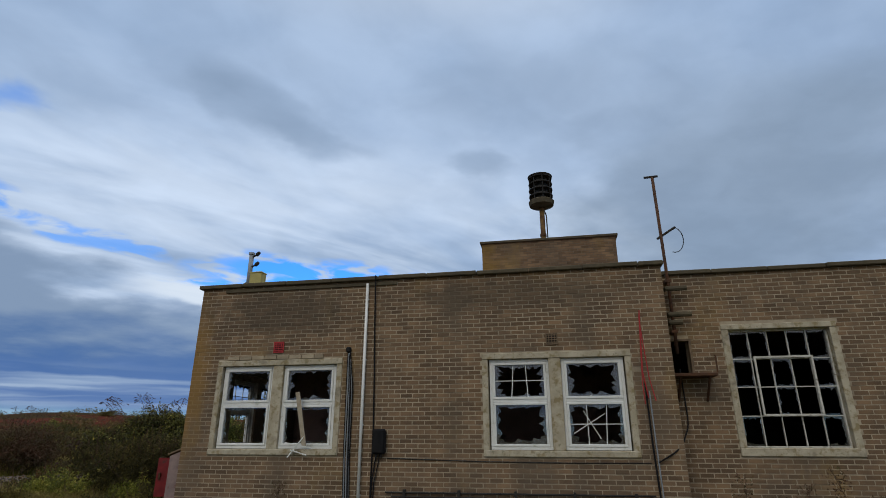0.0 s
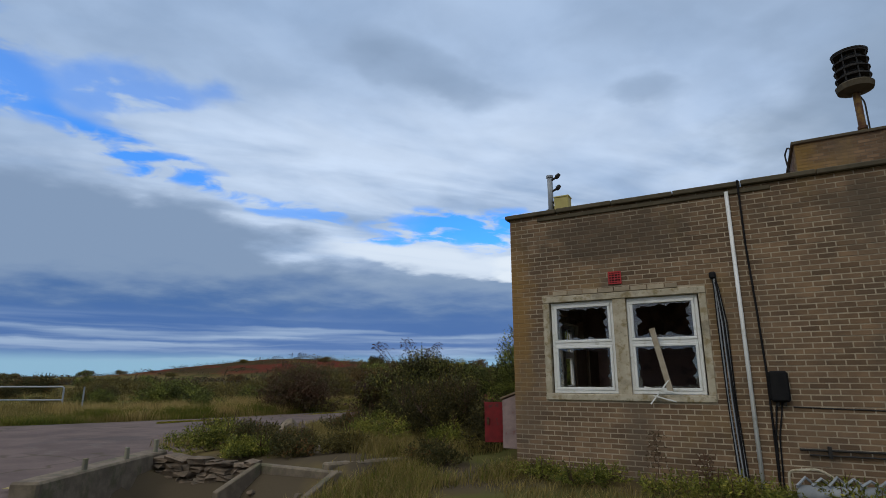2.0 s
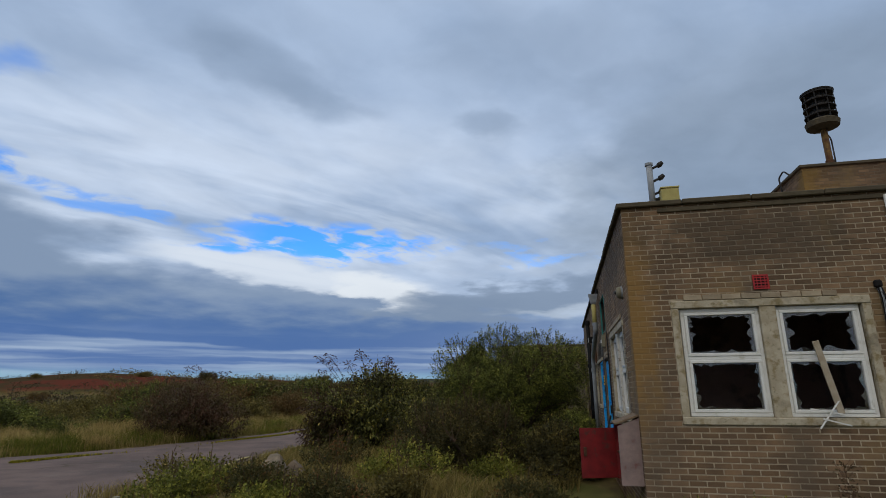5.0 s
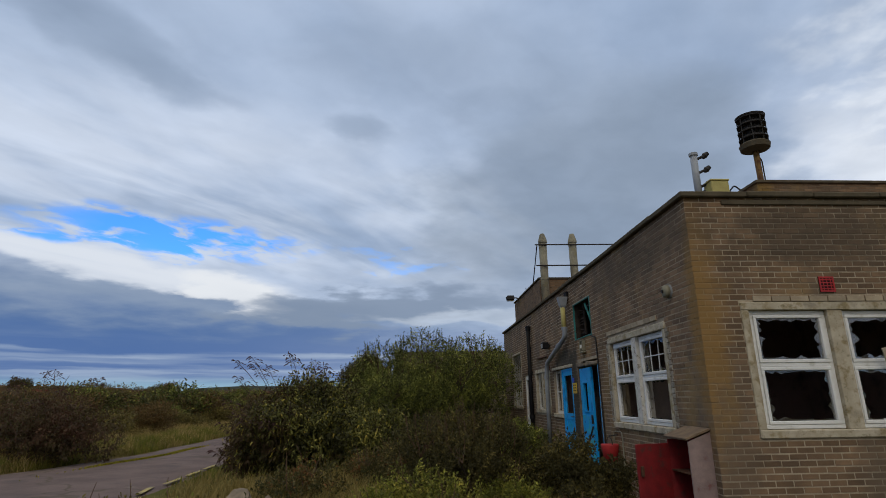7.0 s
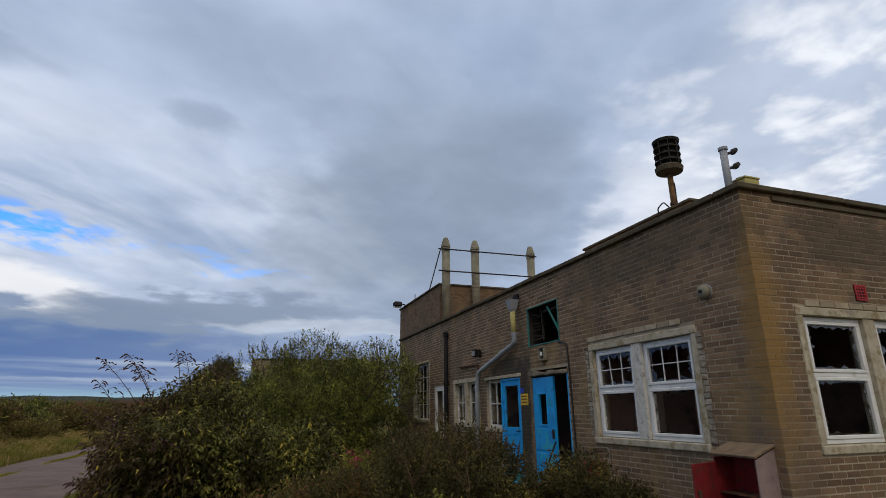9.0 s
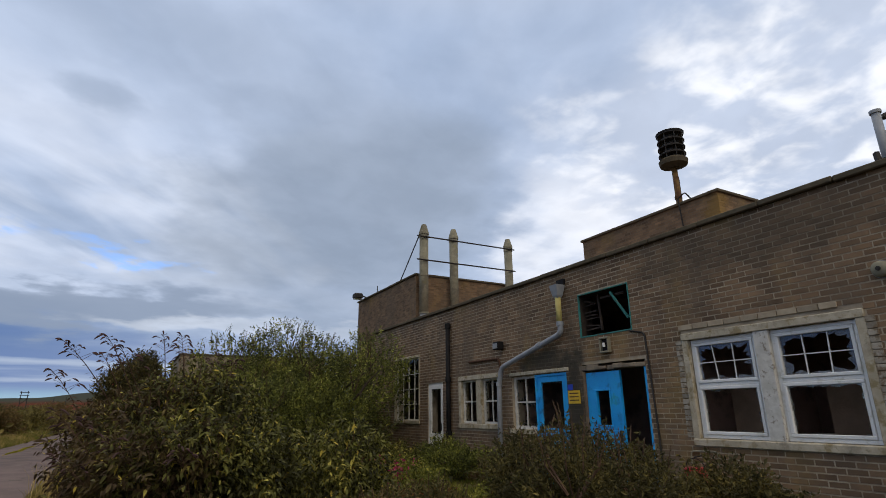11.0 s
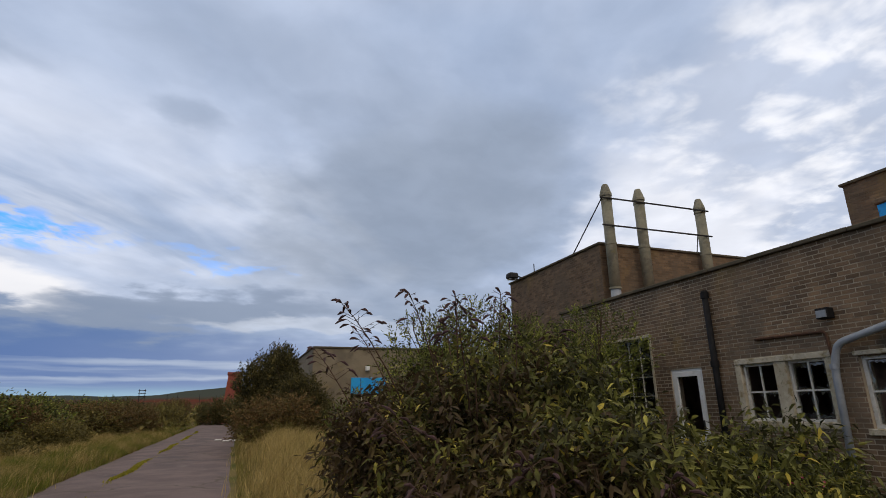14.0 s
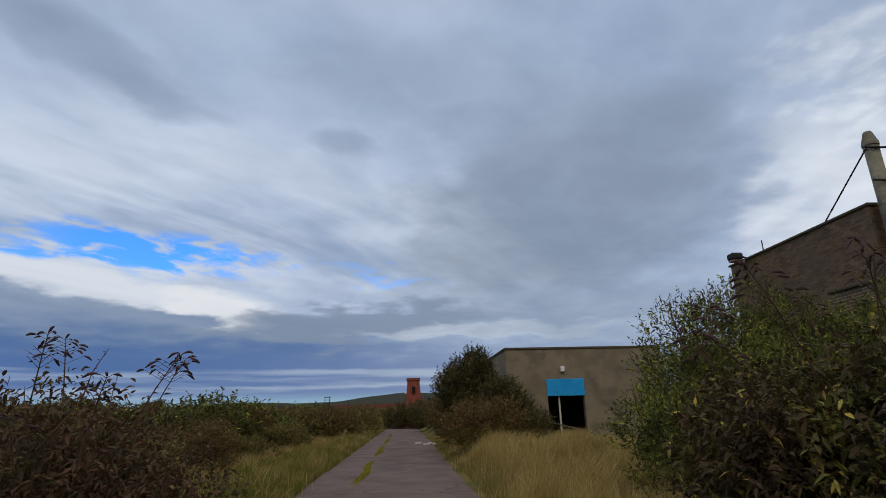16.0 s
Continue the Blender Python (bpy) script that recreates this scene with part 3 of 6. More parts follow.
def bent(pts, r=0.12, n=5):
    """Points of a line with its corners rounded."""
    pts = [Vector(p) for p in pts]
    out = [pts[0]]
    for a, b, c in zip(pts, pts[1:], pts[2:]):
        u, v = (a - b).normalized() * r, (c - b).normalized() * r
        for i in range(n + 1):
            t = i / n
            out.append((b + u) * (1 - t) ** 2 + b * 2 * t * (1 - t) + (b + v) * t * t)
    return out + [pts[-1]]


def ring(u0, u1, z0, z1, t, y0, y1, bevel=0.0):
    bm = bmesh.new()
    box(bm, u0, u1, y0, y1, z0, z0 + t, bevel), box(bm, u0, u1, y0, y1, z1 - t, z1, bevel)
    box(bm, u0, u0 + t, y0, y1, z0 + t, z1 - t, bevel), box(bm, u1 - t, u1, y0, y1, z0 + t, z1 - t, bevel)
    return bm


def shards(u0, u1, z0, z1, y, rng, depth=0.25, whole=False):
    """A smashed pane: splinters left round the edge, 4 mm thick."""
    bm = bmesh.new()
    if whole:
        return box(bm, u0, u1, y, y + 0.004, z0, z1)
    cu, cz, n = (u0 + u1) / 2 + rng.uniform(-.05, .05), (z0 + z1) / 2 + rng.uniform(-.05, .05), 48
    outer, inner = [], []
    for i in range(n):
        s = 4 * i / n
        k, f = int(s), s - int(s)
        p = ((u0 + (u1 - u0) * f, z0), (u1, z0 + (z1 - z0) * f), (u1 - (u1 - u0) * f, z1), (u0, z1 - (z1 - z0) * f))[k]
        d = depth * (rng.uniform(0.9, 1.9) if rng.random() < 0.4 else rng.uniform(0.25, 0.85))
        outer.append(p), inner.append((p[0] + (cu - p[0]) * d, p[1] + (cz - p[1]) * d))
    rows = [[bm.verts.new((p[0], yy, p[1])) for p in ps] for ps, yy in ((outer, y), (inner, y), (inner, y + .004), (outer, y + .004))]
    for a, b in zip(rows, rows[1:]):
        for i in range(n):
            bm.faces.new((a[i], a[(i + 1) % n], b[(i + 1) % n], b[i]))
    return bm


def pane(bm, parent, name="pane"):
    ob = part(name, bm, M_GLASS, parent, "broken dusty glass")
    ob.visible_shadow = False
    return ob


# ---- walls of brick ----
BL, BH, JOINT = 0.215, 0.0735, 0.0125


def holed(u0, u1, z0, z1, holes, y0, y1):
    """The core of a wall, u along it and y into it, with openings through it."""
    us = sorted({u0, u1, *[h[i] for h in holes for i in (0, 1) if u0 < h[i] < u1]})
    zs = sorted({z0, z1, *[h[i] for h in holes for i in (2, 3) if z0 < h[i] < z1]})
    bm, vs = bmesh.new(), {}

    def v(*p):
        if p not in vs:
            vs[p] = bm.verts.new(p)
        return vs[p]

    def solid(i, j):
        if not (0 <= i < len(us) - 1 and 0 <= j < len(zs) - 1):
            return False
        c, d = (us[i] + us[i + 1]) / 2, (zs[j] + zs[j + 1]) / 2
        return not any(h[0] < c < h[1] and h[2] < d < h[3] for h in holes)

    for i in range(len(us) - 1):
        for j in range(len(zs) - 1):
            if not solid(i, j):
                continue
            a, b, c, d = us[i], us[i + 1], zs[j], zs[j + 1]
            bm.faces.new((v(a, y0, c), v(b, y0, c), v(b, y0, d), v(a, y0, d)))
            bm.faces.new((v(a, y1, d), v(b, y1, d), v(b, y1, c), v(a, y1, c)))
            if not solid(i - 1, j):
                bm.faces.new((v(a, y0, c), v(a, y0, d), v(a, y1, d), v(a, y1, c)))
            if not solid(i + 1, j):
                bm.faces.new((v(b, y0, d), v(b, y0, c), v(b, y1, c), v(b, y1, d)))
            if not solid(i, j - 1):
                bm.faces.new((v(a, y0, c), v(a, y1, c), v(b, y1, c), v(b, y0, c)))
            if not solid(i, j + 1):
                bm.faces.new((v(a, y0, d), v(b, y0, d), v(b, y1, d), v(a, y1, d)))
    return bm


def courses(u0, u1, z0, z1, holes, rng, gone=0.0004):
    """The bricks of a wall in stretcher bond: (u0, u1, z0, z1, proud)."""
    out = []
    for r in range(math.ceil((z1 - z0) / BH)):
        a, b = z0 + r * BH, min(z0 + r * BH + BH - JOINT, z1 - 0.004)
        if b - a < 0.015:
            continue
        cuts = [(h[0], h[1]) for h in holes if h[2] < b - 0.012 and h[3] > a + 0.012]
        k = 0
        start = u0 - (BL / 2 if r % 2 else 0.0)
        while start + k * BL < u1:
            p, q = max(start + k * BL, u0), min(start + (k + 1) * BL - JOINT, u1)
            k += 1
            spans = [(p, q)]
            for c, d in cuts:
                spans = [s for e, f in spans for s in ((e, min(f, c)), (max(e, d), f)) if s[1] - s[0] > 0.025]
            for e, f in spans:
                if f - e > 0.025 and rng.random() > gone:
                    out.append((e, f, a + rng.uniform(-.0015, .0015), b + rng.uniform(-.0015, .0015), rng.uniform(0.0, 0.004)))
    return out


def brick_arrays(rows):
    c = 0.002
    V, Fc = [], []
    base = np.array([(0, 1, 2, 3), (4, 5, 1, 0), (5, 6, 2, 1), (6, 7, 3, 2), (7, 4, 0, 3)])
    for i, (a, b, e, f, pr) in enumerate(rows):
        y = pr - 0.006
        V += [(a + c, y, e + c), (b - c, y, e + c), (b - c, y, f - c), (a + c, y, f - c), (a, 0.014, e), (b, 0.014, e), (b, 0.014, f), (a, 0.014, f)]
        Fc.append(base + 8 * i)
    return V, np.concatenate(Fc)


BRICKS = []


def brick_wall(name, m, length, z0, z1, holes, thick=0.3, single=None, cut=0.0, label="weathered brown brick wall", far=False):
    """A brick wall, u from 0 to length along m's x, face at y = 0. single: the stretch (u0, u1, z0, z1) whose bricks are built one by one."""
    rng = random.Random(hash_of(name))
    core = part(name, holed(0, length - cut, z0, z1, holes, 0.0, thick), M_MORTAR)
    core.matrix_world = m
    tagged(core, label, "wall", kind="structure")
    rows = courses(0, length, z0, z1, holes, rng)
    mine = []
    if single:
        mine = [r for r in rows if single[0] <= r[0] and r[1] <= single[1] and single[2] <= r[2] and r[3] <= single[3]][:300]
        taken = set(mine)
        rows = [r for r in rows if r not in taken]
    V, Fc = brick_arrays(rows)
    ob = finish("brickwork", from_arrays("brickwork", V, Fc), M_BRICK, core, "brown bricks with pale mortar joints")
    tagged(ob, kind="stuff")
    BRICKS.append((core, mine))
    return core


def hash_of(s):
    return sum((i + 1) * ord(c) for i, c in enumerate(s))


def lay_single_bricks():
    shared = {}
    for core, rows in BRICKS:
        for a, b, e, f, pr in rows:
            key = round(b - a, 2)
            if key not in shared:
                V, Fc = brick_arrays([(0, key if abs(key - BL) > 0.02 else BL - JOINT, 0, BH - JOINT, 0.0)])
                me = from_arrays("brick", V, Fc)
                me.materials.append(M_BRICKO)
                me.polygons.foreach_set("use_smooth", [False] * len(me.polygons))
                shared[key] = me
            ob = new("brick", shared[key])
            ob.parent = core
            ob.location = (a, pr, e)


# ---- openings ----
def surround(parent, w, h, head=0.10, jamb=0.10, sill=0.10, mull=None, material=None, deep=0.20, mullion=None):
    """Concrete dressing round an opening, from (0, 0) to (w, h)."""
    mt = material or M_CONC
    part("lintel", bx(0, w, -0.025, deep, h - head, h, 0.008), mt, parent)
    part("jamb", bx(0, jamb, -0.015, deep, sill, h - head, 0.006), mt, parent)
    part("jamb", bx(w - jamb, w, -0.015, deep, sill, h - head, 0.006), mt, parent)
    part("sill", bx(0, w, -0.035, deep, 0, sill, 0.012), mt, parent, "stained concrete sill")
    if mull:
        part("mullion", bx(mull[0], mull[1], -0.01, deep, sill, h - head, 0.006), mullion or mt, parent)


def casement(parent, u0, u1, z0, z1, rng, zt=0.53, bars=(False, False), whole=(False, False), depth=(0.25, 0.22)):
    """A white plastic window: outer frame, transom, two sashes, smashed panes, glazing bars inside the panes."""
    y0 = 0.045
    part("frame", ring(u0, u1, z0, z1, 0.05, y0, y0 + 0.07, 0.006), M_UPVC, parent)
    zm = z0 + (z1 - z0) * zt
    part("transom", bx(u0 + 0.05, u1 - 0.05, y0, y0 + 0.07, zm - 0.025, zm + 0.025, 0.006), M_UPVC, parent)
    for k, (a, b) in enumerate(((z0 + 0.05, zm - 0.025), (zm + 0.025, z1 - 0.05))):
        sash = part("sash", ring(u0 + 0.05, u1 - 0.05, a, b, 0.042, y0 - 0.012, y0 + 0.05, 0.006), M_UPVC, parent)
        p, q, r, s = u0 + 0.092, u1 - 0.092, a + 0.042, b - 0.042
        pane(shards(p, q, r, s, y0 + 0.02, rng, depth[k], whole[k]), sash)
        if bars[k]:
            for i in (1, 2):
                x = p + (q - p) * i / 3
                lean = rng.uniform(-.06, .06) if rng.random() < 0.4 else 0
                part("glazing_bar", tb([(x, y0 + .022, r), (x + lean, y0 + .022, s)], 0.009, 4), M_UPVC, sash)
            zz = (r + s) / 2
            part("glazing_bar", tb([(p, y0 + .022, zz), (q, y0 + .022, zz)], 0.009, 4), M_UPVC, sash)


def wood_light(parent, u0, u1, z0, z1, rng, cols=2, rows=2, y0=0.06, t=0.045, bar=0.014, material=None, name="frame", depth=0.2, left=0.8):
    mt = material or M_PAINTW
    part(name, ring(u0, u1, z0, z1, t, y0, y0 + 0.06, 0.004), mt, parent)
    p, q, r, s = u0 + t, u1 - t, z0 + t, z1 - t
    for i in range(1, cols):
        x = p + (q - p) * i / cols
        part("glazing_bar", bx(x - bar, x + bar, y0 + .01, y0 + .045, r, s, 0.003), mt, parent)
    for j in range(1, rows):
        z = r + (s - r) * j / rows
        bm = bmesh.new()
        for i in range(cols):
            box(bm, p + (q - p) * i / cols + (bar if i else 0), p + (q - p) * (i + 1) / cols - (bar if i < cols - 1 else 0), y0 + .01, y0 + .045, z - bar, z + bar)
        part("glazing_bar", bm, mt, parent)
    for i in range(cols):
        for j in range(rows):
            if rng.random() < left:
                g = 0.001
                pane(shards(p + (q - p) * i / cols + bar + g, p + (q - p) * (i + 1) / cols - bar - g, r + (s - r) * j / rows + bar + g, r + (s - r) * (j + 1) / rows - bar - g, y0 + .025, rng, depth), parent)


F, W, ROOF, BASE = 9.32, -6.67, 4.262, -0.35
FRONT = Matrix.Translation((W, F, 0))                      # u runs east from the corner
WLEN = 25.0 - F
WEST = pose(W, 25.0, 0, 0, 0, -90)                          # u runs south to the corner


def wu(y):
    return 25.0 - y


fh = [(-6.13 - W, -3.68 - W, 1.21, 2.85), (-1.17 - W, 1.26 - W, 1.21, 2.86)]
FLEN = 1.90 - W
wh = [(wu(12.70), wu(10.30), 1.19, 2.75), (wu(14.82), wu(13.60), 2.94, 3.74), (wu(14.85), wu(13.42), 0.24, 2.46), (wu(16.24), wu(15.28), 0.24, 2.38),
      (wu(17.02), wu(16.24), 1.30, 2.38), (wu(19.25), wu(17.42), 1.30, 2.50), (wu(20.92), wu(20.06), 0.24, 2.42), (wu(23.15), wu(21.40), 1.36, 3.26)]
NECK = Matrix.Translation((1.90, 10.02, 0))
nh = [(2.88 - 1.90, 4.66 - 1.90, 1.22, 3.34), (2.0 - 1.90, 2.34 - 1.90, 2.50, 3.12)]
brick_wall("wall_south", FRONT, FLEN, BASE, ROOF, fh, single=(0.0, 4.2, 0.02, 1.22))
brick_wall("wall_west", WEST, WLEN, BASE, ROOF, wh, single=(wu(14.0), WLEN, 0.2, 1.22), cut=0.3)
brick_wall("wall_wing", NECK, 9.0, BASE, ROOF, nh, label="weathered brown brick wall of the side wing")
# closing walls: the return beside the wing, north and east sides
for nm, x0, x1, y0, y1 in (("wall_return", 1.60, 1.90, F + 0.3, 10.02), ("wall_north", W + 0.3, 10.9, 24.7, 25.0), ("wall_east", 10.6, 10.9, 10.32, 24.7)):
    tagged(part(nm, bx(x0, x1, y0, y1, BASE, ROOF - 0.002), M_RENDER), "plain weathered outer wall", "wall", kind="structure")
# inside: floor, roof slab, partitions
tagged(part("floor", box(bx(W + 0.3, 1.6, F + 0.3, 24.7, BASE, 0.22), 1.6, 10.6, 10.32, 24.7, BASE, 0.22), M_FLOOR), "dirty concrete floor inside the building", "floor", kind="structure")
tagged(part("ceiling", box(bx(W + 0.3, 1.6, F + 0.3, 24.7, 3.92, 4.16), 1.6, 10.6, 10.32, 24.7, 3.92, 4.16), M_PLASTER), "stained plaster ceiling under a flat roof", "ceiling", kind="structure")
for nm, x0, x1, y0, y1 in (("wall_inner_1", W + 0.3, 1.6, 13.05, 13.17), ("wall_inner_2", -2.75, -2.6, F + 0.3, 13.05), ("wall_inner_3", -3.4, -3.3, 13.17, 24.7), ("wall_inner_4", W + 0.3, -3.4, 17.12, 17.22),
                           ("wall_inner_5", W + 0.3, -3.4, 19.7, 19.8), ("wall_inner_6", 1.6, 1.72, 10.32, 24.7)):
    tagged(part(nm, bx(x0, x1, y0, y1, 0.22, 3.92), M_PLASTER), "dirty plastered partition wall", "wall", kind="structure")


def coping(name, m, length, y0=-0.07, y1=0.33, z=ROOF, h=0.075):
    bm, k, rng = bmesh.new(), 0.0, random.Random(hash_of(name))
    while k < length:
        e = min(k + 0.92, length)
        dz = rng.uniform(-.006, .006)
        box(bm, k, e - 0.008, y0 + rng.uniform(-.006, .006), y1, z + dz, z + h + dz, 0.012)
        k = e
    ob = part(name, bm, M_COPING)
    ob.matrix_world = m
    return tagged(ob, "dark mossy concrete coping along the roof edge", "coping", kind="structure")


coping("trim_south", FRONT @ pose(-0.07, 0, 0), FLEN + 0.12)
coping("trim_west", WEST, WLEN - 0.34)
coping("trim_wing", NECK @ pose(0.05, 0, 0), 8.95)
# dark band under the front coping
tagged(part("trim_band", bx(W + 0.5, -2.7, F - 0.03, F, ROOF - 0.10, ROOF - 0.035, 0.008), M_COPING), "dark strip under the coping", "trim", kind="structure")


# ---- rooftop block and rear block ----
def block(name, x0, x1, y0, y1, z0, z1, label, wall=0.25):
    t = thing(name, label, "building block", loc=((x0 + x1) / 2, (y0 + y1) / 2, z0))
    inv = Matrix.Translation((-(x0 + x1) / 2, -(y0 + y1) / 2, -z0))

    def q(nm, bm, mt, lb=""):
        bm.transform(inv)
        return part(nm, bm, mt, t, lb)
    rng = random.Random(hash_of(name))
    for u, m in ((x1 - x0, Matrix.Translation((x0, y0, 0))), (y1 - y0, pose(x0, y1, 0, 0, 0, -90))):
        bm = holed(0, u, z0, z1, [], 0.0, wall)
        bm.transform(inv @ m)
        cw = part("wall", bm, M_SOOTY, t)
        V, Fc = brick_arrays(courses(0, u, z0, z1, [], rng))
        me = from_arrays("brickwork", V, Fc)
        me.transform(inv @ m)
        tagged(finish("brickwork", me, M_BRICK, cw), kind="stuff")
    q("wall", bx(x1 - wall, x1, y0 + wall, y1, z0, z1), M_RENDER)
    q("wall", bx(x0 + wall, x1 - wall, y1 - wall, y1, z0, z1), M_RENDER)
    q("roof", bx(x0 + wall, x1 - wall, y0 + wall, y1 - wall, z1 - 0.2, z1 - 0.05), M_COPING)
    q("coping", ring_flat(x0 - .06, x1 + .06, y0 - .06, y1 + .06, 0.34, z1, z1 + 0.07), M_COPING, "dark mossy coping")
    return t


def ring_flat(x0, x1, y0, y1, t, z0, z1):
    bm = bmesh.new()
    box(bm, x0, x1, y0, y0 + t, z0, z1, .01), box(bm, x0, x1, y1 - t, y1, z0, z1, .01)
    box(bm, x0, x0 + t, y0 + t, y1 - t, z0, z1, .01), box(bm, x1 - t, x1, y0 + t, y1 - t, z0, z1, .01)
    return bm


block("rooftop_tank_room", -1.78, 1.96, 14.88, 19.6, 4.16, 6.80, "low brick tank room on the flat roof")
block("boiler_house", -5.05, 3.2, 25.02, 31.1, BASE, 6.58, "taller brick boiler house behind the flat-roofed building")
tagged(part("roof_hook", tb(bent([(-1.84, 15.9, 6.2), (-1.9, 15.9, 6.95), (-1.84, 15.72, 7.08), (-1.7, 15.66, 6.9)], .06), .02, 6), M_DARK), "bent dark metal pipe hook on the tank room wall", "pipe")
t = thing("wall_shutter", "blue painted shutter with a broken timber head on the tank room", "shutter", loc=(-1.79, 18.5, 5.76))
part("board", bx(-.02, .01, -.45, .45, 0, .32, .006), M_BLUE, t)
part("head", bx(-.07, .02, -.62, .5, .34, .46, .02), M_WOOD, t)


# ---- windows ----
def front_window(name, x, w, z, h, m, units, seed, label, mull, flaky=None):
    t = thing(name, label, "window", kind="structure", loc=m @ Matrix.Translation((x, 0, z)))
    rng = random.Random(seed)
    surround(t, w, h, mull=mull, mullion=flaky)
    for (a, b), bars, depth in units:
        casement(t, a, b, 0.105, h - 0.105, rng, bars=bars, depth=depth)
    return t


w1 = front_window("window_1", fh[0][0], fh[0][1] - fh[0][0], 1.21, 1.64, FRONT,
                  (((0.12, 1.12), (False, False), (0.09, 0.13)), ((1.32, 2.33), (False, False), (0.10, 0.15))), 3, "white plastic window with smashed panes in a concrete surround", (1.12, 1.32))
w2 = front_window("window_2", fh[1][0], fh[1][1] - fh[1][0], 1.21, 1.65, FRONT,
                  (((0.12, 1.11), (False, True), (0.14, 0.17)), ((1.31, 2.31), (True, False), (0.16, 0.17))), 8, "white plastic window with smashed panes and loose glazing bars", (1.11, 1.31))
w4 = front_window("window_3", wh[0][0], wh[0][1] - wh[0][0], 1.19, 1.56, WEST,
                  (((0.11, 1.09), (False, True), (0.06, 0.17)), ((1.29, 2.29), (False, True), (0.05, 0.17))), 5, "white plastic window with smashed panes beside a flaking mullion", (1.09, 1.29), M_PAINTW)
part("handle", bx(1.02, 1.05, .01, .04, .42, .56, .004), M_UPVC, w2, "white plastic window handle")
for p, q in (((1.45, .06, .36), (1.95, .06, .66)), ((1.62, .055, .70), (1.86, .055, .28)), ((1.62, .05, .88), (1.78, .05, .95))):
    part("snapped_bar", tb([p, q], .008, 4), M_UPVC, w2)
# courses of pale brick over two of the windows
for m, a, b, z in ((FRONT, 0.72, 2.62, 2.86), (WEST, wh[0][0] - 0.02, wh[0][1] - 0.25, 2.80)):
    bm, k = bmesh.new(), a
    while k < b - 0.1:
        box(bm, k, min(k + 0.235, b), -0.02, 0.01, z, z + 0.072, 0.004)
        k += 0.247
    o = part("trim_brick_course", bm, M_PALEBRICK)
    o.matrix_world = m
    tagged(o, "row of pale bricks over a window", "brick course", kind="structure")
# split white-washed quoins at the window in the west wall
for uu in (wh[0][0] - 0.10, wh[0][1] + 0.0):
    bm, z, rng = bmesh.new(), 1.30, random.Random(4)
    while z < 2.6:
        box(bm, uu, uu + 0.10, -0.012 - rng.uniform(0, .008), 0.006, z, z + 0.066, 0.004)
        z += 0.076
    o = part("trim_quoin", bm, M_QUOIN)
    o.matrix_world = WEST
    tagged(o, "flaking white-washed brick ends beside a window", "quoin", kind="structure")
# timber lights of the west wall
t = thing("window_4", "small twin timber windows with broken panes between concrete jambs", "window", kind="structure", loc=WEST @ Matrix.Translation((wh[5][0], 0, 1.30)))
surround(t, wh[5][1] - wh[5][0], 1.20, 0.10, 0.12, 0.11, (0.80, 1.03))
rng = random.Random(12)
wood_light(t, 0.12, 0.80, 0.11, 1.10, rng), wood_light(t, 1.03, 1.71, 0.11, 1.10, rng)
t = thing("window_5", "small timber window with four lights beside a blue door", "window", kind="structure", loc=WEST @ Matrix.Translation((wh[4][0], 0, 1.30)))
part("sill", bx(-0.06, 0.78, -0.05, 0.2, -0.06, 0.03, 0.008), M_CONC, t)
wood_light(t, 0.0, 0.78, 0.03, 1.08, rng, t=0.06)
t = thing("window_6", "tall steel window with a grid of small broken panes", "window", kind="structure", loc=WEST @ Matrix.Translation((wh[7][0], 0, 1.36)))
surround(t, wh[7][1] - wh[7][0], 1.90, 0.07, 0.07, 0.09)
wood_light(t, 0.07, 1.68, 0.09, 1.83, rng, 4, 4, 0.05, 0.03, 0.008, depth=0.3)
t = thing("window_7", "rusted white steel window with a grid of smashed panes", "window", kind="structure", loc=NECK @ Matrix.Translation((nh[0][0], 0, 1.22)))
surround(t, nh[0][1] - nh[0][0], 2.12, 0.09, 0.11, 0.13)
wood_light(t, 0.11, 1.67, 0.13, 2.03, rng, 5, 4, 0.10, 0.025, 0.008, depth=0.13, left=0.6)
part("opening_light", ring(0.46, 1.36, 0.62, 1.58, 0.03, 0.055, 0.085), M_PAINTW, t, "rusty opening frame")
# square hole with a shelf in the wing wall
t = thing("window_8", "broken square hatch with a timber frame over a rusty bracket shelf", "hatch", kind="structure", loc=NECK @ Matrix.Translation((nh[1][0], 0, 2.50)))
part("frame", ring(-0.03, 0.37, 0, 0.62, 0.04, -0.02, 0.12, .005), M_WOOD, t)
part("shelf", bx(-0.05, 0.62, -0.42, 0.0, -0.05, 0.0, .006), M_RUST, t)
part("rail", tb([(0.62, -0.4, 0.0), (0.62, -0.4, 0.28)], .012, 6), M_RUST, t)
part("bracket", tb([(0.05, -0.38, -.05), (0.05, -0.01, -.42)], .02, 6), M_RUST, t)
part("bracket", tb([(0.5, -0.38, -.05), (0.5, -0.01, -.42)], .02, 6), M_RUST, t)
# burnt-out high opening with teal frame
t = thing("window_9", "burnt-out high opening with a flaking teal frame and hanging laths", "window", kind="structure", loc=WEST @ Matrix.Translation((wh[1][0], 0, 2.94)))
part("frame", ring(0, 1.22, 0, 0.80, 0.024, -0.012, 0.025, .004), M_TEAL, t)
part("lining", ring(0, 1.22, 0, 0.80, 0.024, 0.025, 0.29), M_BURNT, t)
part("lath", tb([(0.78, 0.03, 0.72), (1.12, 0.05, 0.22)], .022, 4), M_TEAL, t)
part("lath", tb([(0.40, 0.12, 0.76), (0.44, 0.12, 0.1)], .022, 4), M_BURNT, t)
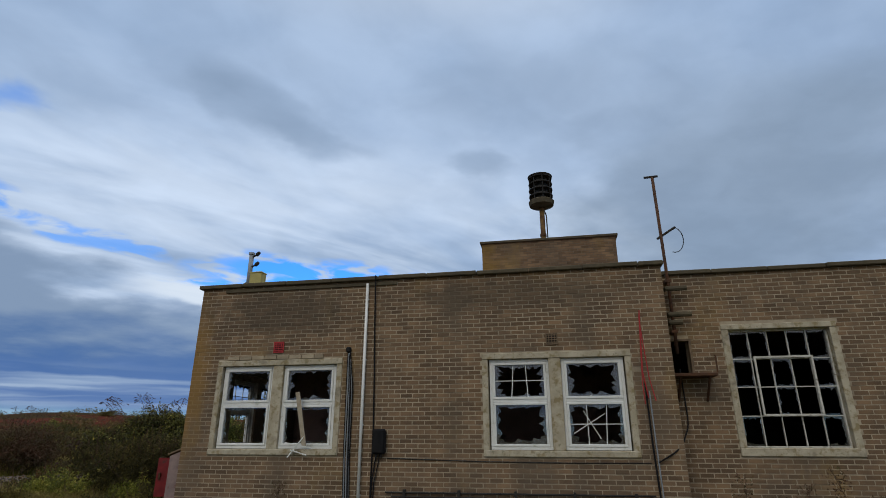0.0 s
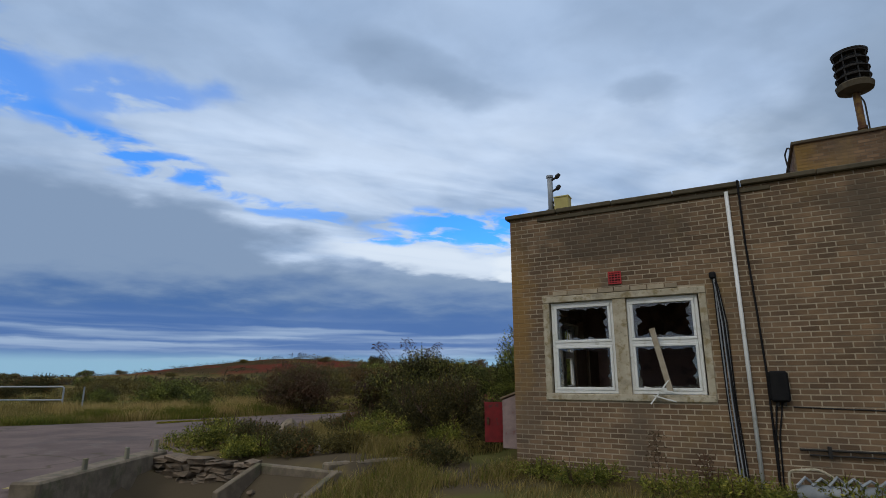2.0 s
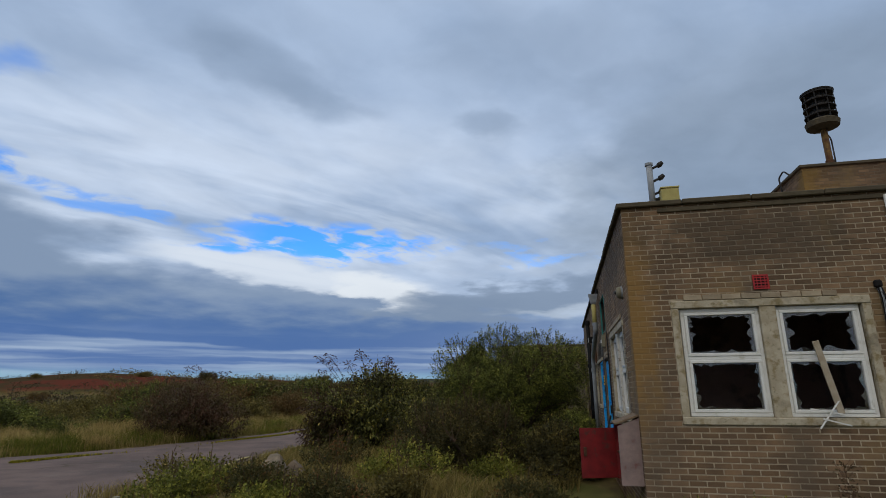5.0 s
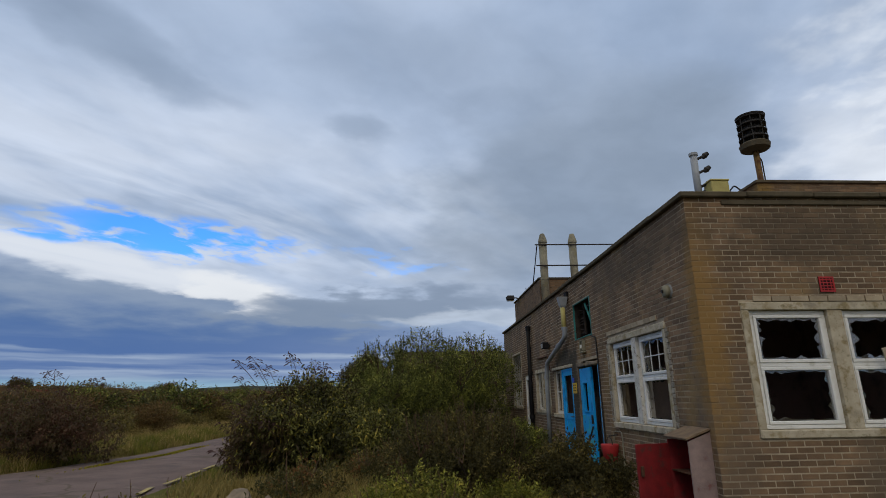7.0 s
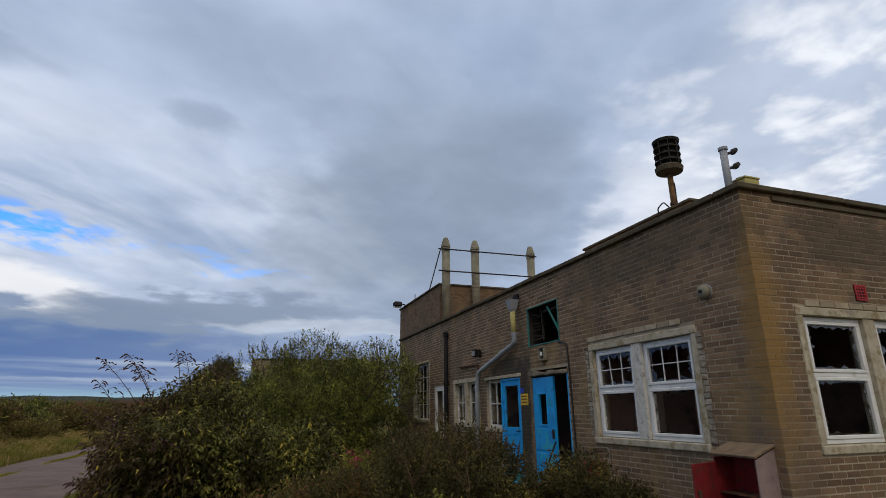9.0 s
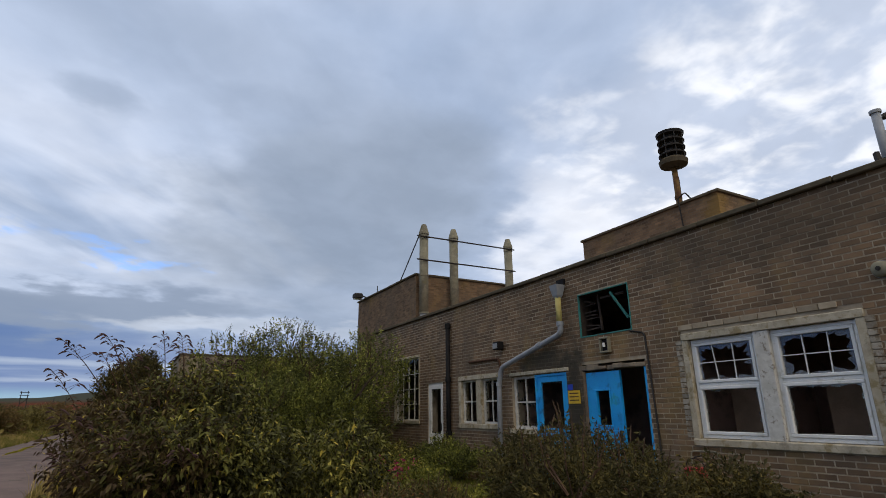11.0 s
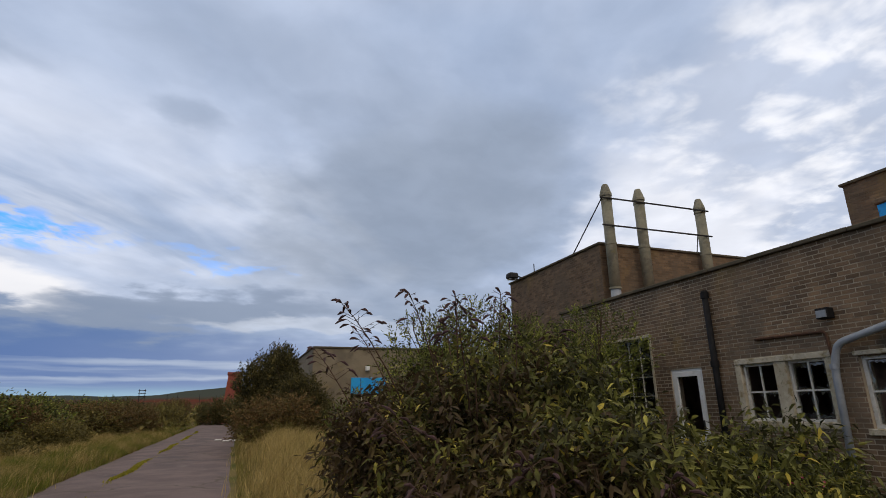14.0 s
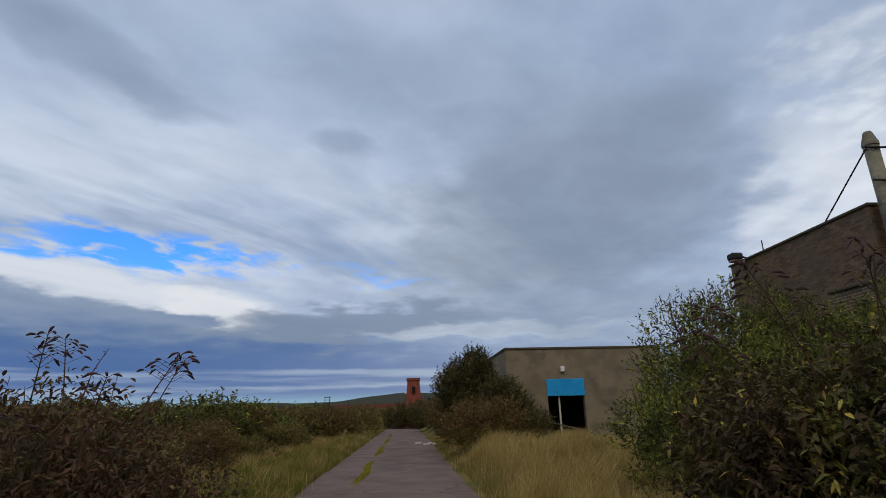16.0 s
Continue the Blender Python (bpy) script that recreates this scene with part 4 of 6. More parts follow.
rng = random.Random(5)
for i in range(7):
    z = 0.14 + i * 0.088
    part("slat", tb([(0.05, 0.13, z + rng.uniform(-.03, .03)), (0.36 + rng.uniform(-.10, .06), 0.15, z + rng.uniform(-.04, .04))], rng.uniform(.012, .02), 4), M_BURNT, t)
for i in range(5):
    x = 0.5 + .13 * i
    part("rafter", tb([(x, .3, .77), (x + rng.uniform(-.2, .25), .9, rng.uniform(.25, .6))], .025, 4), M_BURNT, t)
part("slat", bx(0.45, 1.0, 0.12, 0.15, 0.66, 0.70), M_BURNT, t)


# ---- doors ----
t = thing("door_1", "bright blue timber door with boarded base and empty glazed top", "door", kind="structure", loc=WEST @ Matrix.Translation((wh[3][0], 0, 0.24)))
part("frame", ring(0, 0.96, 0, 2.14, 0.055, 0.0, 0.10, .005), M_BLUE, t)
leaf = part("leaf", ring(0.055, 0.905, 0.055, 2.085, 0.11, 0.02, 0.065, .004), M_BLUE, t)
part("lock_rail", bx(0.165, 0.795, 0.022, 0.063, 0.98, 1.12, .004), M_BLUE, leaf)
for i in range(8):
    part("board", bx(0.165 + i * 0.07875, 0.165 + (i + 1) * 0.07875 - 0.006, 0.034, 0.058, 0.165, 0.98, .004), M_BLUE, leaf)
part("lintel", bx(-0.84, 1.04, -0.035, 0.0, 2.145, 2.215, .01), M_CONC, t, "thin stained concrete head")
part("kick_board", bx(0.06, 0.90, 0.012, 0.02, 0.06, 0.26, .002), M_TEAL, leaf, "green-stained base")
part("handle", tb(bent([(0.84, 0.02, 1.05), (0.84, -0.035, 1.05), (0.74, -0.035, 1.05)], .015, 3), .01, 6), M_DARK, leaf)
pane(shards(0.165, 0.795, 1.12, 1.975, 0.04, random.Random(2), 0.05), leaf)

t = thing("door_2", "open doorway with one peeling blue door leaf and a cracked lintel", "door", kind="structure", loc=WEST @ Matrix.Translation((wh[2][0], 0, 0.24)))
bm = bmesh.new()
rng = random.Random(17)
k = -0.08
while k < 1.5:
    e = min(k + rng.uniform(.09, .26), 1.52)
    box(bm, k, e, -0.045 + rng.uniform(0, .05), 0.2, 2.10 + rng.uniform(0, .02), 2.22 - rng.uniform(0, .05), .012)
    k = e
part("lintel", bm, M_STONEP, t, "crumbling concrete lintel")
part("jamb", bx(0, 0.05, 0.0, 0.12, 0, 2.10), M_WOOD, t)
part("jamb", bx(1.39, 1.43, 0.0, 0.12, 0, 2.10), M_BLUE, t)
bm = holed(0.05, 0.84, 0.03, 2.08, [(0.28, 0.58, 1.20, 1.76)], 0.03, 0.075)
leaf = part("leaf", bm, M_BLUE, t, "peeling blue door leaf")
part("bead", ring(0.25, 0.61, 1.17, 1.79, 0.03, 0.015, 0.03, .004), M_BLUE, leaf)
part("panel", bx(0.10, 0.79, 0.018, 0.03, 0.74, 1.12, .006), M_PEEL, leaf, "patch of peeling green and blue paint")
part("panel", bx(0.12, 0.77, 0.016, 0.03, 0.12, 0.68, .006), M_PEEL, leaf)
part("handle", bx(0.75, 0.80, 0.0, 0.03, 0.95, 1.12, .006), M_DARK, leaf)

bm = bx(0, .04, .0, .68, .03, 2.06, .004)
part("leaf", bm, M_BLUE, t, "blue door leaf swung inwards").matrix_basis = pose(1.33, .12, 0, 0, 0, -8)
tagged(part("leaning_stick", tb([(W - .25, 14.3, .25), (W - .02, 13.95, 1.15)], .018, 5), M_DARK), "dark stick leaning on a door leaf", "stick")
t = thing("door_3", "white plastic door with a glazed top, standing ajar", "door", kind="structure", loc=WEST @ Matrix.Translation((wh[6][0], 0, 0.24)))
part("frame", ring(0, 0.86, 0, 2.18, 0.055, 0.02, 0.09, .005), M_UPVC, t)
leaf = part("leaf", ring(0.055, 0.805, 0.055, 2.125, 0.10, 0.01, 0.06, .004), M_UPVC, t)
part("panel", bx(0.155, 0.705, 0.025, 0.05, 0.155, 0.80, .01), M_UPVC, leaf)
part("moulding", ring(0.24, 0.62, 0.25, 0.70, 0.03, 0.012, 0.025, .004), M_UPVC, leaf)
part("lock_rail", bx(0.155, 0.705, 0.012, 0.058, 0.80, 0.90, .004), M_UPVC, leaf)
part("handle", bx(0.73, 0.76, -0.02, 0.01, 0.98, 1.16, .006), M_DARK, leaf)
pane(shards(0.155, 0.705, 0.90, 2.025, 0.035, random.Random(9), 0.06), leaf)
# things seen inside
t = thing("leaning_board", "pale beige board leaning inside a broken window", "board", loc=(W + 0.62, 12.1, 0.22))
part("board", bx(-.02, .02, -.35, .35, 0, 1.85), M_CURTAIN, t)
o = copy_thing(t, Matrix.Translation((W + 0.7, 10.85, 0.22)))
tagged(part("broken_board", bx(-0.04, 0.04, -0.010, 0.010, 0, 0.92, .004), M_PALEWOOD), "pale splintered board hanging in a broken window", "board").matrix_world = Matrix.Translation((-4.27, F - 0.06, 1.36)) @ pose(0, 0, 0, 3, -11, 0)
for (p, q) in (((-4.62, F - .08, 1.42), (-4.12, F - .07, 1.33)), ((-4.55, F - .09, 1.18), (-4.28, F - .07, 1.52)), ((-4.50, F - .09, 1.30), (-4.2, F - .1, 1.22))):
    tagged(part("loose_trim", tb([p, q], .012, 4), M_UPVC), "white plastic trim strip snapped off a window", "trim strip", "snapped window trims")


# ---- fixtures on the walls and the roof ----
def siren():
    t = thing("siren", "rusty dark warning siren on a post over the tank room", "siren", loc=(-0.01, 17.25, 6.78))
    part("post", tb([(0, 0, -.2), (0, 0, 2.12)], .085, 12), M_RUSTY, t, "rusted yellow post", True)
    part("collar", tb([(0, 0, 1.0), (0, 0, 1.08)], .11, 12), M_RUST, t)
    part("conduit", tb(bent([(0.14, 0, 0.0), (0.14, 0, 1.75), (0.05, 0.1, 2.05)], .1), .02, 6), M_DARK, t)
    part("base", tb([(0, 0, 2.02), (0, 0, 2.10), (0, 0, 2.24), (0, 0, 2.30)], [.16, .40, .43, .36], 20), M_COPING, t, "flared base tray")
    part("rotor", tb([(0, 0, 2.30), (0, 0, 3.14)], .25, 20), M_DARK, t)
    for i in range(4):
        z = 2.42 + i * 0.225
        part("hood", tb([(0, 0, z), (0, 0, z + .03), (0, 0, z + .11)], [.40, .405, .30], 20), M_DARK, t)
    for i in range(8):
        a = i * math.pi / 4 + .2
        c, s = math.cos(a) * .37, math.sin(a) * .37
        part("strut", tb([(c, s, 2.28), (c, s, 3.17)], .018, 5), M_DARK, t)
    part("cap", tb([(0, 0, 3.14), (0, 0, 3.18), (0, 0, 3.24)], [.41, .42, .30], 20), M_DARK, t)


siren()


def flues():
    pos = ((-4.92, 24.62), (-3.64, 24.62), (-1.02, 24.70))
    for x, y in pos:
        t = thing("flue", "tall weathered metal flue with a tapered cap", "flue", "flues behind the roof edge", (x, y, 4.16))
        part("pipe", tb([(0, 0, 0), (0, 0, 0.9)], .15, 16), M_GREYP, t, "grey lower pipe", True)
        part("pipe", tb([(0, 0, 0.9), (0, 0, 3.92)], .165, 16), M_FLUE, t, "", True)
        for z in (0.9, 2.3, 3.78):
            part("collar", tb([(0, 0, z), (0, 0, z + .06)], .182, 16), M_FLUE, t)
        part("cap", tb([(0, 0, 3.9), (0, 0, 3.98), (0, 0, 4.25), (0, 0, 4.30)], [.19, .19, .11, .09], 16), M_FLUE, t)
    for z in (7.93, 7.03):
        t = thing("tie_bar", "thin dark steel bar tying the flues together", "tie bar", "flue tie bars", (-5.3, 24.42, z))
        part("bar", tb([(0, 0, 0), (4.45, .08, .05)], .027, 6), M_DARK, t)
    tagged(part("guy_rod", tb([(-5.2, 24.45, 7.95), (-5.0, 26.6, 6.62)], .022, 6), M_DARK), "thin dark rod bracing the flues", "rod")
    tagged(part("guy_rod", tb([(-0.98, 24.88, 7.6), (-0.7, 25.4, 6.62)], .018, 6), M_DARK), "thin dark rod bracing the flues", "rod")
    for i, (x, y) in enumerate(((-5.6, 24.6), (-4.4, 24.75), (-5.25, 24.8))):
        tagged(part("loose_block", bx(x - .2, x + .2, y - .12, y + .12, 4.16, 4.52 - .05 * i, .03), M_STONEP), "pale loose block lying on the roof", "block", "loose blocks on the roof")


flues()
t = thing("floodlight", "grey floodlight on a bracket at the boiler house parapet", "floodlight", loc=(-4.8, 30.3, 6.60))
part("bracket", tb([(0, 0, 0.04), (-.35, -.1, .12), (-.5, -.15, .12)], .03, 6), M_DARK, t)
b = bx(-.85, -.45, -.33, .05, -.02, .22, .05)
part("housing", b, M_DARK, t)
part("glass", bx(-.82, -.48, -.30, .02, -.045, -.02), M_GLASS, t)
part("spike", tb([(.1, -.6, 0.05), (.1, -.6, .55)], .02, 5), M_DARK, t)

t = thing("insulator_pole", "short galvanised pole with dark insulators on the roof corner", "pole", loc=(-6.10, 9.93, 4.40))
part("pole", tb([(0, 0, -.05), (0, 0, .78)], .05, 10), M_GREYP, t, "", True)
part("cap", tb([(0, 0, .76), (0, 0, .80)], .065, 10), M_GREYP, t)
for z in (.30, .52, .74):
    arm = part("arm", tb([(-.02, 0, z - .06), (.17, -.03, z + .02)], .02, 6), M_DARK, t)
    part("insulator", tb([(.12, -.022, z - .02), (.15, -.03, z + .01), (.2, -.04, z + .05)], [.025, .045, .03], 8), M_DARK, arm)
part("bracket", tb([(-.08, 0, .12), (.12, .02, .2)], .03, 6), M_DARK, t)
part("stay", tb([(.14, .12, -.05), (.24, .18, .36)], .04, 5), M_DARK, t)
t = thing("yellow_box", "faded yellow metal box on the roof corner", "box", loc=(-5.86, 9.86, 4.40))
part("body", bx(-.13, .13, -.1, .1, -.05, .30, .01), M_YELLOW, t)
part("lid", bx(-.14, .14, -.11, .11, .30, .325, .005), M_YELLOW, t)

t = thing("aerial_mast", "thin rusty aerial mast with a bent loop", "aerial", loc=(2.10, 9.86, 3.2))
part("mast", tb([(0, 0, -.35), (0, 0, 1.2), (-.02, 0, 2.95)], .028, 8), M_RUST, t, "", True)
part("crossbar", tb([(-.17, 0, 2.96), (.08, 0, 2.97)], .022, 6), M_DARK, t)
part("arm", tb([(-.08, 0, 1.72), (.25, -.02, 1.92)], .022, 6), M_DARK, t)
part("loop", tb([(.25 + .16 * math.sin(a) - .05, -.02, 1.68 + .24 * math.cos(a)) for a in [i * math.pi / 10 for i in range(1, 12)]], .008, 5), M_DARK, t)
part("clamp", bx(-.05, .05, -.03, .16, .9, .95), M_RUST, t)
part("clamp", bx(-.05, .05, -.03, .16, .0, .05), M_RUST, t)
for z, l in ((3.98, .34), (3.52, .36), (3.38, .2)):
    tagged(part("stub_pipe", tb([(2.0, 10.02, z), (2.05, 9.85, z), (2.05 + l, 9.84, z)], .045, 8), M_COPING), "stained stub of pipe beside the wing wall", "pipe", "stub pipes")


def vent(name, x, z, mt, lb, w=.20, h=.20):
    t = thing(name, lb, "vent", loc=(x, F, z))
    # black backing sheet: the dark of the vent's holes put in as colour
    part("plate", bx(0, w, -.012, .004, 0, h), M_BLACK, t)
    part("frame", ring(0, w, 0, h, .02, -.022, -.008), mt, t)
    for i in range(1, 5):
        part("slat", bx(.02, w - .02, -.020, -.012, h * i / 5 - .008, h * i / 5 + .008), mt, t)
    for i in range(1, 4):
        part("rib", bx(w * i / 4 - .006, w * i / 4 + .006, -.023, -.0205, .02, h - .02), mt, t)


vent("air_brick", -5.04, 2.98, M_REDP, "small red air brick in a brown wall")
vent("air_brick", -0.08, 2.98, M_WOOD, "small brown terracotta air brick in a brown wall")
# white pipe, black cable, cable bundle, meter box
t = thing("white_pipe", "white plastic downpipe on the brick front", "pipe", loc=(-3.26, F, 0))
part("pipe", tb([(0, -.045, 0.0), (0, -.045, 4.2)], .027, 10), M_UPVC, t, "", True)
for z in (.6, 1.7, 2.8, 3.9):
    part("clip", bx(-.032, .032, -.05, .0, z, z + .016), M_UPVC, t)
t = thing("black_cable", "black cable hanging from the coping down the brick front", "cable", loc=(-3.10, F, 0))
part("cable", tb([(0, -.09, 4.34), (0, -.08, 4.25), (0.0, -.02, 3.4), (.03, -.02, 2.5), (.05, -.02, 1.6), (.03, -.02, .1)], .014, 6), M_BLACK, t)
part("cable", tb([(.12, -.03, 1.24), (.1, -.03, 1.1), (.06, -.03, .8), (.03, -.035, .1)], .012, 6), M_BLACK, t)
part("cable", tb([(.18, -.03, 1.24), (.16, -.03, 1.1), (.10, -.035, .8), (.07, -.035, .1)], .010, 6), M_BLACK, t)
t = thing("meter_box", "black rounded plastic box with cables under it", "electrical box", loc=(-2.93, F, 1.24))
part("body", bx(-.115, .115, -.11, 0, 0, .40, .03), M_BLACK, t)
part("lid", bx(-.10, .10, -.125, -.11, .02, .38, .01), M_BLACK, t)
part("gland", tb([(-.04, -.05, -.05), (-.04, -.05, 0)], .02, 8), M_DARK, t)
part("gland", tb([(.04, -.05, -.05), (.04, -.05, 0)], .02, 8), M_DARK, t)
t = thing("cable_bundle", "bundle of dark grey cables and conduits down the brick front", "cables", loc=(-3.52, F, 0))
rng = random.Random(6)
for i in range(7):
    a, b = -.05 + .02 * i, rng.uniform(-.01, .02)
    part("cable", tb([(a * .3 - .04, -.03, 2.98 - .05 * (i % 3)), (a * .5 - .02, -.05 - b, 2.8), (a, -.03 - b, 2.3), (a + b, -.02 - b, 1.2), (a + .05, -.025, .05)], rng.choice((.008, .011, .014)), 6), M_GREYP if i in (1, 3, 5) else M_BLACK, t)
part("head", bx(-.09, .0, -.07, .0, 2.94, 3.04, .02), M_BLACK, t)
# wires and conduit beside the wing
t = thing("hanging_wires", "red and blue wires hanging from a conduit", "wires", loc=(1.44, F, 0))
part("wire", tb([(.03, -.03, 3.50), (.0, -.035, 3.0), (-.03, -.05, 2.5), (.02, -.04, 2.1)], .010, 5), M_REDP, t, "red wire")
part("wire", tb([(.01, -.03, 3.40), (.03, -.045, 2.9), (.06, -.05, 2.4), (.12, -.06, 2.05)], .009, 5), M_REDP, t, "red wire")
part("wire", tb([(.02, -.03, 3.45), (-.02, -.03, 2.8), (-.05, -.05, 2.3), (-.04, -.05, 2.0)], .008, 5), M_REDP, t, "red wire")
part("conduit", tb([(-.01, -.03, 2.35), (.0, -.03, 1.4), (.03, -.03, .55)], .014, 8), M_BLACK, t)
part("conduit", tb([(.04, -.03, 2.2), (.05, -.03, 1.4), (.07, -.03, .55)], .011, 8), M_GREYP, t)
tagged(part("slack_cable", tb(bent([(2.12, 9.95, 2.6), (2.13, 9.9, 1.7), (1.85, 9.3, 1.35), (1.5, 9.27, 1.15)], .2), .012, 6), M_BLACK), "slack black cable looping off the wall", "cable")
tagged(part("trim_wire", tb([(-2.8, F - .012, 1.18), (-1.2, F - .012, 1.14), (.2, F - .012, 1.13), (1.4, F - .012, 1.14)], .009, 5), M_DARK), "thin black wire along the brick front", "wire")
# low pipes along the front
t = thing("wall_conduit", "pair of dark conduits low along the brick front", "conduit", loc=(-2.8, F, .66))
part("conduit", tb([(0, -.04, 0), (4.2, -.04, .02)], .014, 8), M_DARK, t)
part("conduit", tb([(.1, -.04, -.06), (4.2, -.04, -.05)], .012, 8), M_DARK, t)
for x in (.3, 1.2, 2.1, 3.0, 3.9):
    part("clip", bx(x, x + .04, -.065, 0, -.09, .05), M_DARK, t)
t = thing("fallen_pipe", "fat grey lagged pipe lying on rubble at the wall foot", "pipe", loc=(-2.9, F - .35, .12))
part("pipe", tb([(0, 0, .06), (1.0, .05, .1)], .10, 12), M_GREYP, t, "", True)
part("pipe", tb([(1.0, .05, .16), (3.6, .1, .30)], .11, 12), M_GREYP, t, "", True)
part("collar", tb([(.95, .05, .12), (1.12, .05, .15)], .13, 12), M_GREYP, t)
rng = random.Random(21)
for i in range(22):
    a = i * .16
    part("lagging", tb([(a, -.05 + rng.uniform(-.05, .05), .16 + .06 * a), (a + .1, .02, .24 + .05 * a + rng.uniform(-.03, .03)), (a + .2, .1, .15 + .06 * a)], .018, 5), M_GREYP, t)
t = thing("bent_hose", "thin pale bent hose standing from the ground", "hose", loc=(-2.98, F - .2, .0))
part("hose", tb(bent([(0, 0, -.05), (.02, 0, .42), (.35, -.05, .46), (.55, -.1, .32)], .08), .016, 6), M_CONC, t)

# west wall fixtures: alarm bell, downpipe with hopper, lamps, black pipe, conduits
t = thing("alarm_bell", "round grey alarm bell on the side wall", "alarm", loc=(W, 10.03, 3.13))
part("backplate", tb([(-.03, 0, 0), (0, 0, 0)], .10, 16), M_GREYP, t)
part("dome", tb([(-.10, 0, 0), (-.08, 0, 0), (-.03, 0, 0)], [.05, .085, .095], 16), M_FLUE, t, "", True)
part("boss", tb([(-.12, 0, 0), (-.10, 0, 0)], .025, 8), M_DARK, t)
t = thing("rainwater_pipe", "grey plastic rainwater pipe with hopper, offset down the wall", "downpipe", loc=(W, 15.22, 0))
part("outlet", bx(-.06, .0, -.1, .1, 4.02, 4.12), M_BLACK, t)
part("hopper", tb([(-.13, 0, 3.74), (-.13, 0, 3.80), (-.13, 0, 3.98), (-.13, 0, 4.0)], [.06, .10, .15, .155], 4), M_GREYP, t, "grey hopper head")
part("pipe", tb([(-.13, 0, 3.24), (-.13, 0, 3.76)], .055, 12), M_YELLOW, t, "yellowed pipe", True)
part("pipe", tb(bent([(-.12, 0, 3.26), (-.12, -.03, 3.08), (-.12, 2.0, 2.58), (-.12, 2.10, 2.2), (-.12, 2.14, .50)], .14), .055, 12), M_GREYP, t, "", True)
for p, q in (((-.12, .6, 2.93), (-.12, .7, 2.905)), ((-.12, 2.1, 2.2), (-.12, 2.1, 2.28)), ((-.12, 0, 3.22), (-.12, 0, 3.30))):
    part("collar", tb([p, q], .068, 12), M_GREYP, t)
t = thing("soil_pipe", "black cast-iron pipe down the side wall", "pipe", loc=(W, 19.62, 0))
part("pipe", tb([(-.09, 0, .2), (-.09, 0, 3.9)], .06, 12), M_BLACK, t, "", True)
for z in (1.1, 2.4, 3.75):
    part("collar", tb([(-.09, 0, z), (-.09, 0, z + .12)], .078, 12), M_BLACK, t)
t = thing("bulkhead_lamp", "broken oval bulkhead lamp over the doorway", "lamp", loc=(W, 14.2, 2.62))
part("rim", ring(-.11, .11, 0, .27, .035, -.08, 0.0, .01), M_FLUE, t).matrix_basis = pose(0, 0, 0, 0, 0, -90)
part("back", bx(-.03, 0, -.07, .07, .035, .235), M_BLACK, t)
part("bulb_holder", tb([(-.07, 0, .10), (-.07, 0, .17)], .025, 8), M_UPVC, t)
t = thing("wall_lamp", "square black box lamp high on the side wall", "lamp", loc=(W, 17.3, 2.98))
part("housing", bx(-.20, -.04, -.10, .10, 0, .17, .01), M_BLACK, t)
part("bracket", bx(-.05, 0, -.04, .04, .04, .12), M_DARK, t)
part("lens", bx(-.215, -.20, -.08, .08, .02, .13), M_GREYP, t)
t = thing("door_conduit", "thin dark conduit bent round the doorway", "conduit", loc=(W, 13.3, 0))
part("conduit", tb(bent([(-.02, .35, 2.93), (-.02, .05, 2.86), (-.02, 0.0, 1.5), (-.02, -.02, .4)], .08), .015, 6), M_DARK, t)
t = thing("window_conduit", "rusty pipe stub over the small windows", "pipe", loc=(W, 18.7, 2.82))
part("pipe", tb(bent([(-.03, 0, 0), (-.03, -1.28, -.02), (-.03, -1.32, -.4)], .06), .025, 6), M_RUST, t)
t = thing("warning_sign", "small yellow and blue notice fixed to the pier", "sign", loc=(W - .008, 15.10, 1.80))
part("plate", bx(-.006, 0, -.16, .16, 0, .23, .002), M_SIGN, t, "yellow plate")
part("plate", bx(-.006, 0, .02, .16, .24, .34, .002), M_SIGNB, t, "blue plate")
for i in range(3):
    part("writing", bx(-.008, -.006, -.12, .12, .05 + .06 * i, .07 + .06 * i), M_RUST, t)
t = thing("red_bucket", "red fire bucket hanging on the side wall", "bucket", loc=(W - .17, 12.62, .62))
part("body", tb([(0, 0, 0), (0, 0, .28), (0, 0, .30)], [.11, .155, .15], 14), M_REDP, t, "", True)
part("handle", tb([(0, .15 * math.cos(a), .29 + .13 * math.sin(a)) for a in [i * math.pi / 8 for i in range(9)]], .008, 5), M_DARK, t)
part("hook", tb([(.17, 0, .45), (0, 0, .43)], .012, 5), M_DARK, t)
t = thing("pipe_hoop", "thin pale pipe bent in a hoop on the side wall", "pipe", loc=(W, 12.35, .3))
part("pipe", tb(bent([(-.03, 0, 0), (-.03, 0, .83), (-.03, .42, .82), (-.03, .42, 0)], .06, 3), .012, 6), M_FLUE, t)
# red cabinet at the corner
t = thing("metal_cabinet", "rusty red metal cabinet hanging open on the wall", "cabinet", loc=(W, 9.44, .42))
bm = bx(-.29, -.002, 0, .02, 0, .76, .003)
for v in bm.verts:
    v.co.z += .11 * (v.co.x + .29) / .29 if v.co.z > .4 else 0
part("side", bm, M_PINK, t, "pinkish stained end panel")
part("side", bx(-.29, -.002, .56, .58, 0, .76, .003), M_RED, t)
part("back", bx(-.02, -.002, .02, .56, 0, .78), M_RED, t)
part("base", bx(-.29, -.02, .02, .56, 0, .02), M_RUST, t)
bm = bx(-.34, 0, -.02, .60, 0, .03, .005)
bm.transform(pose(0, 0, .89, 0, -20, 0))
part("lid", bm, M_WOOD, t, "weathered sloping lid")
part("shelf", bx(-.27, -.02, .02, .56, .38, .395), M_RUST, t)
bm = bx(-.54, 0, -.02, 0, 0, .68, .003)
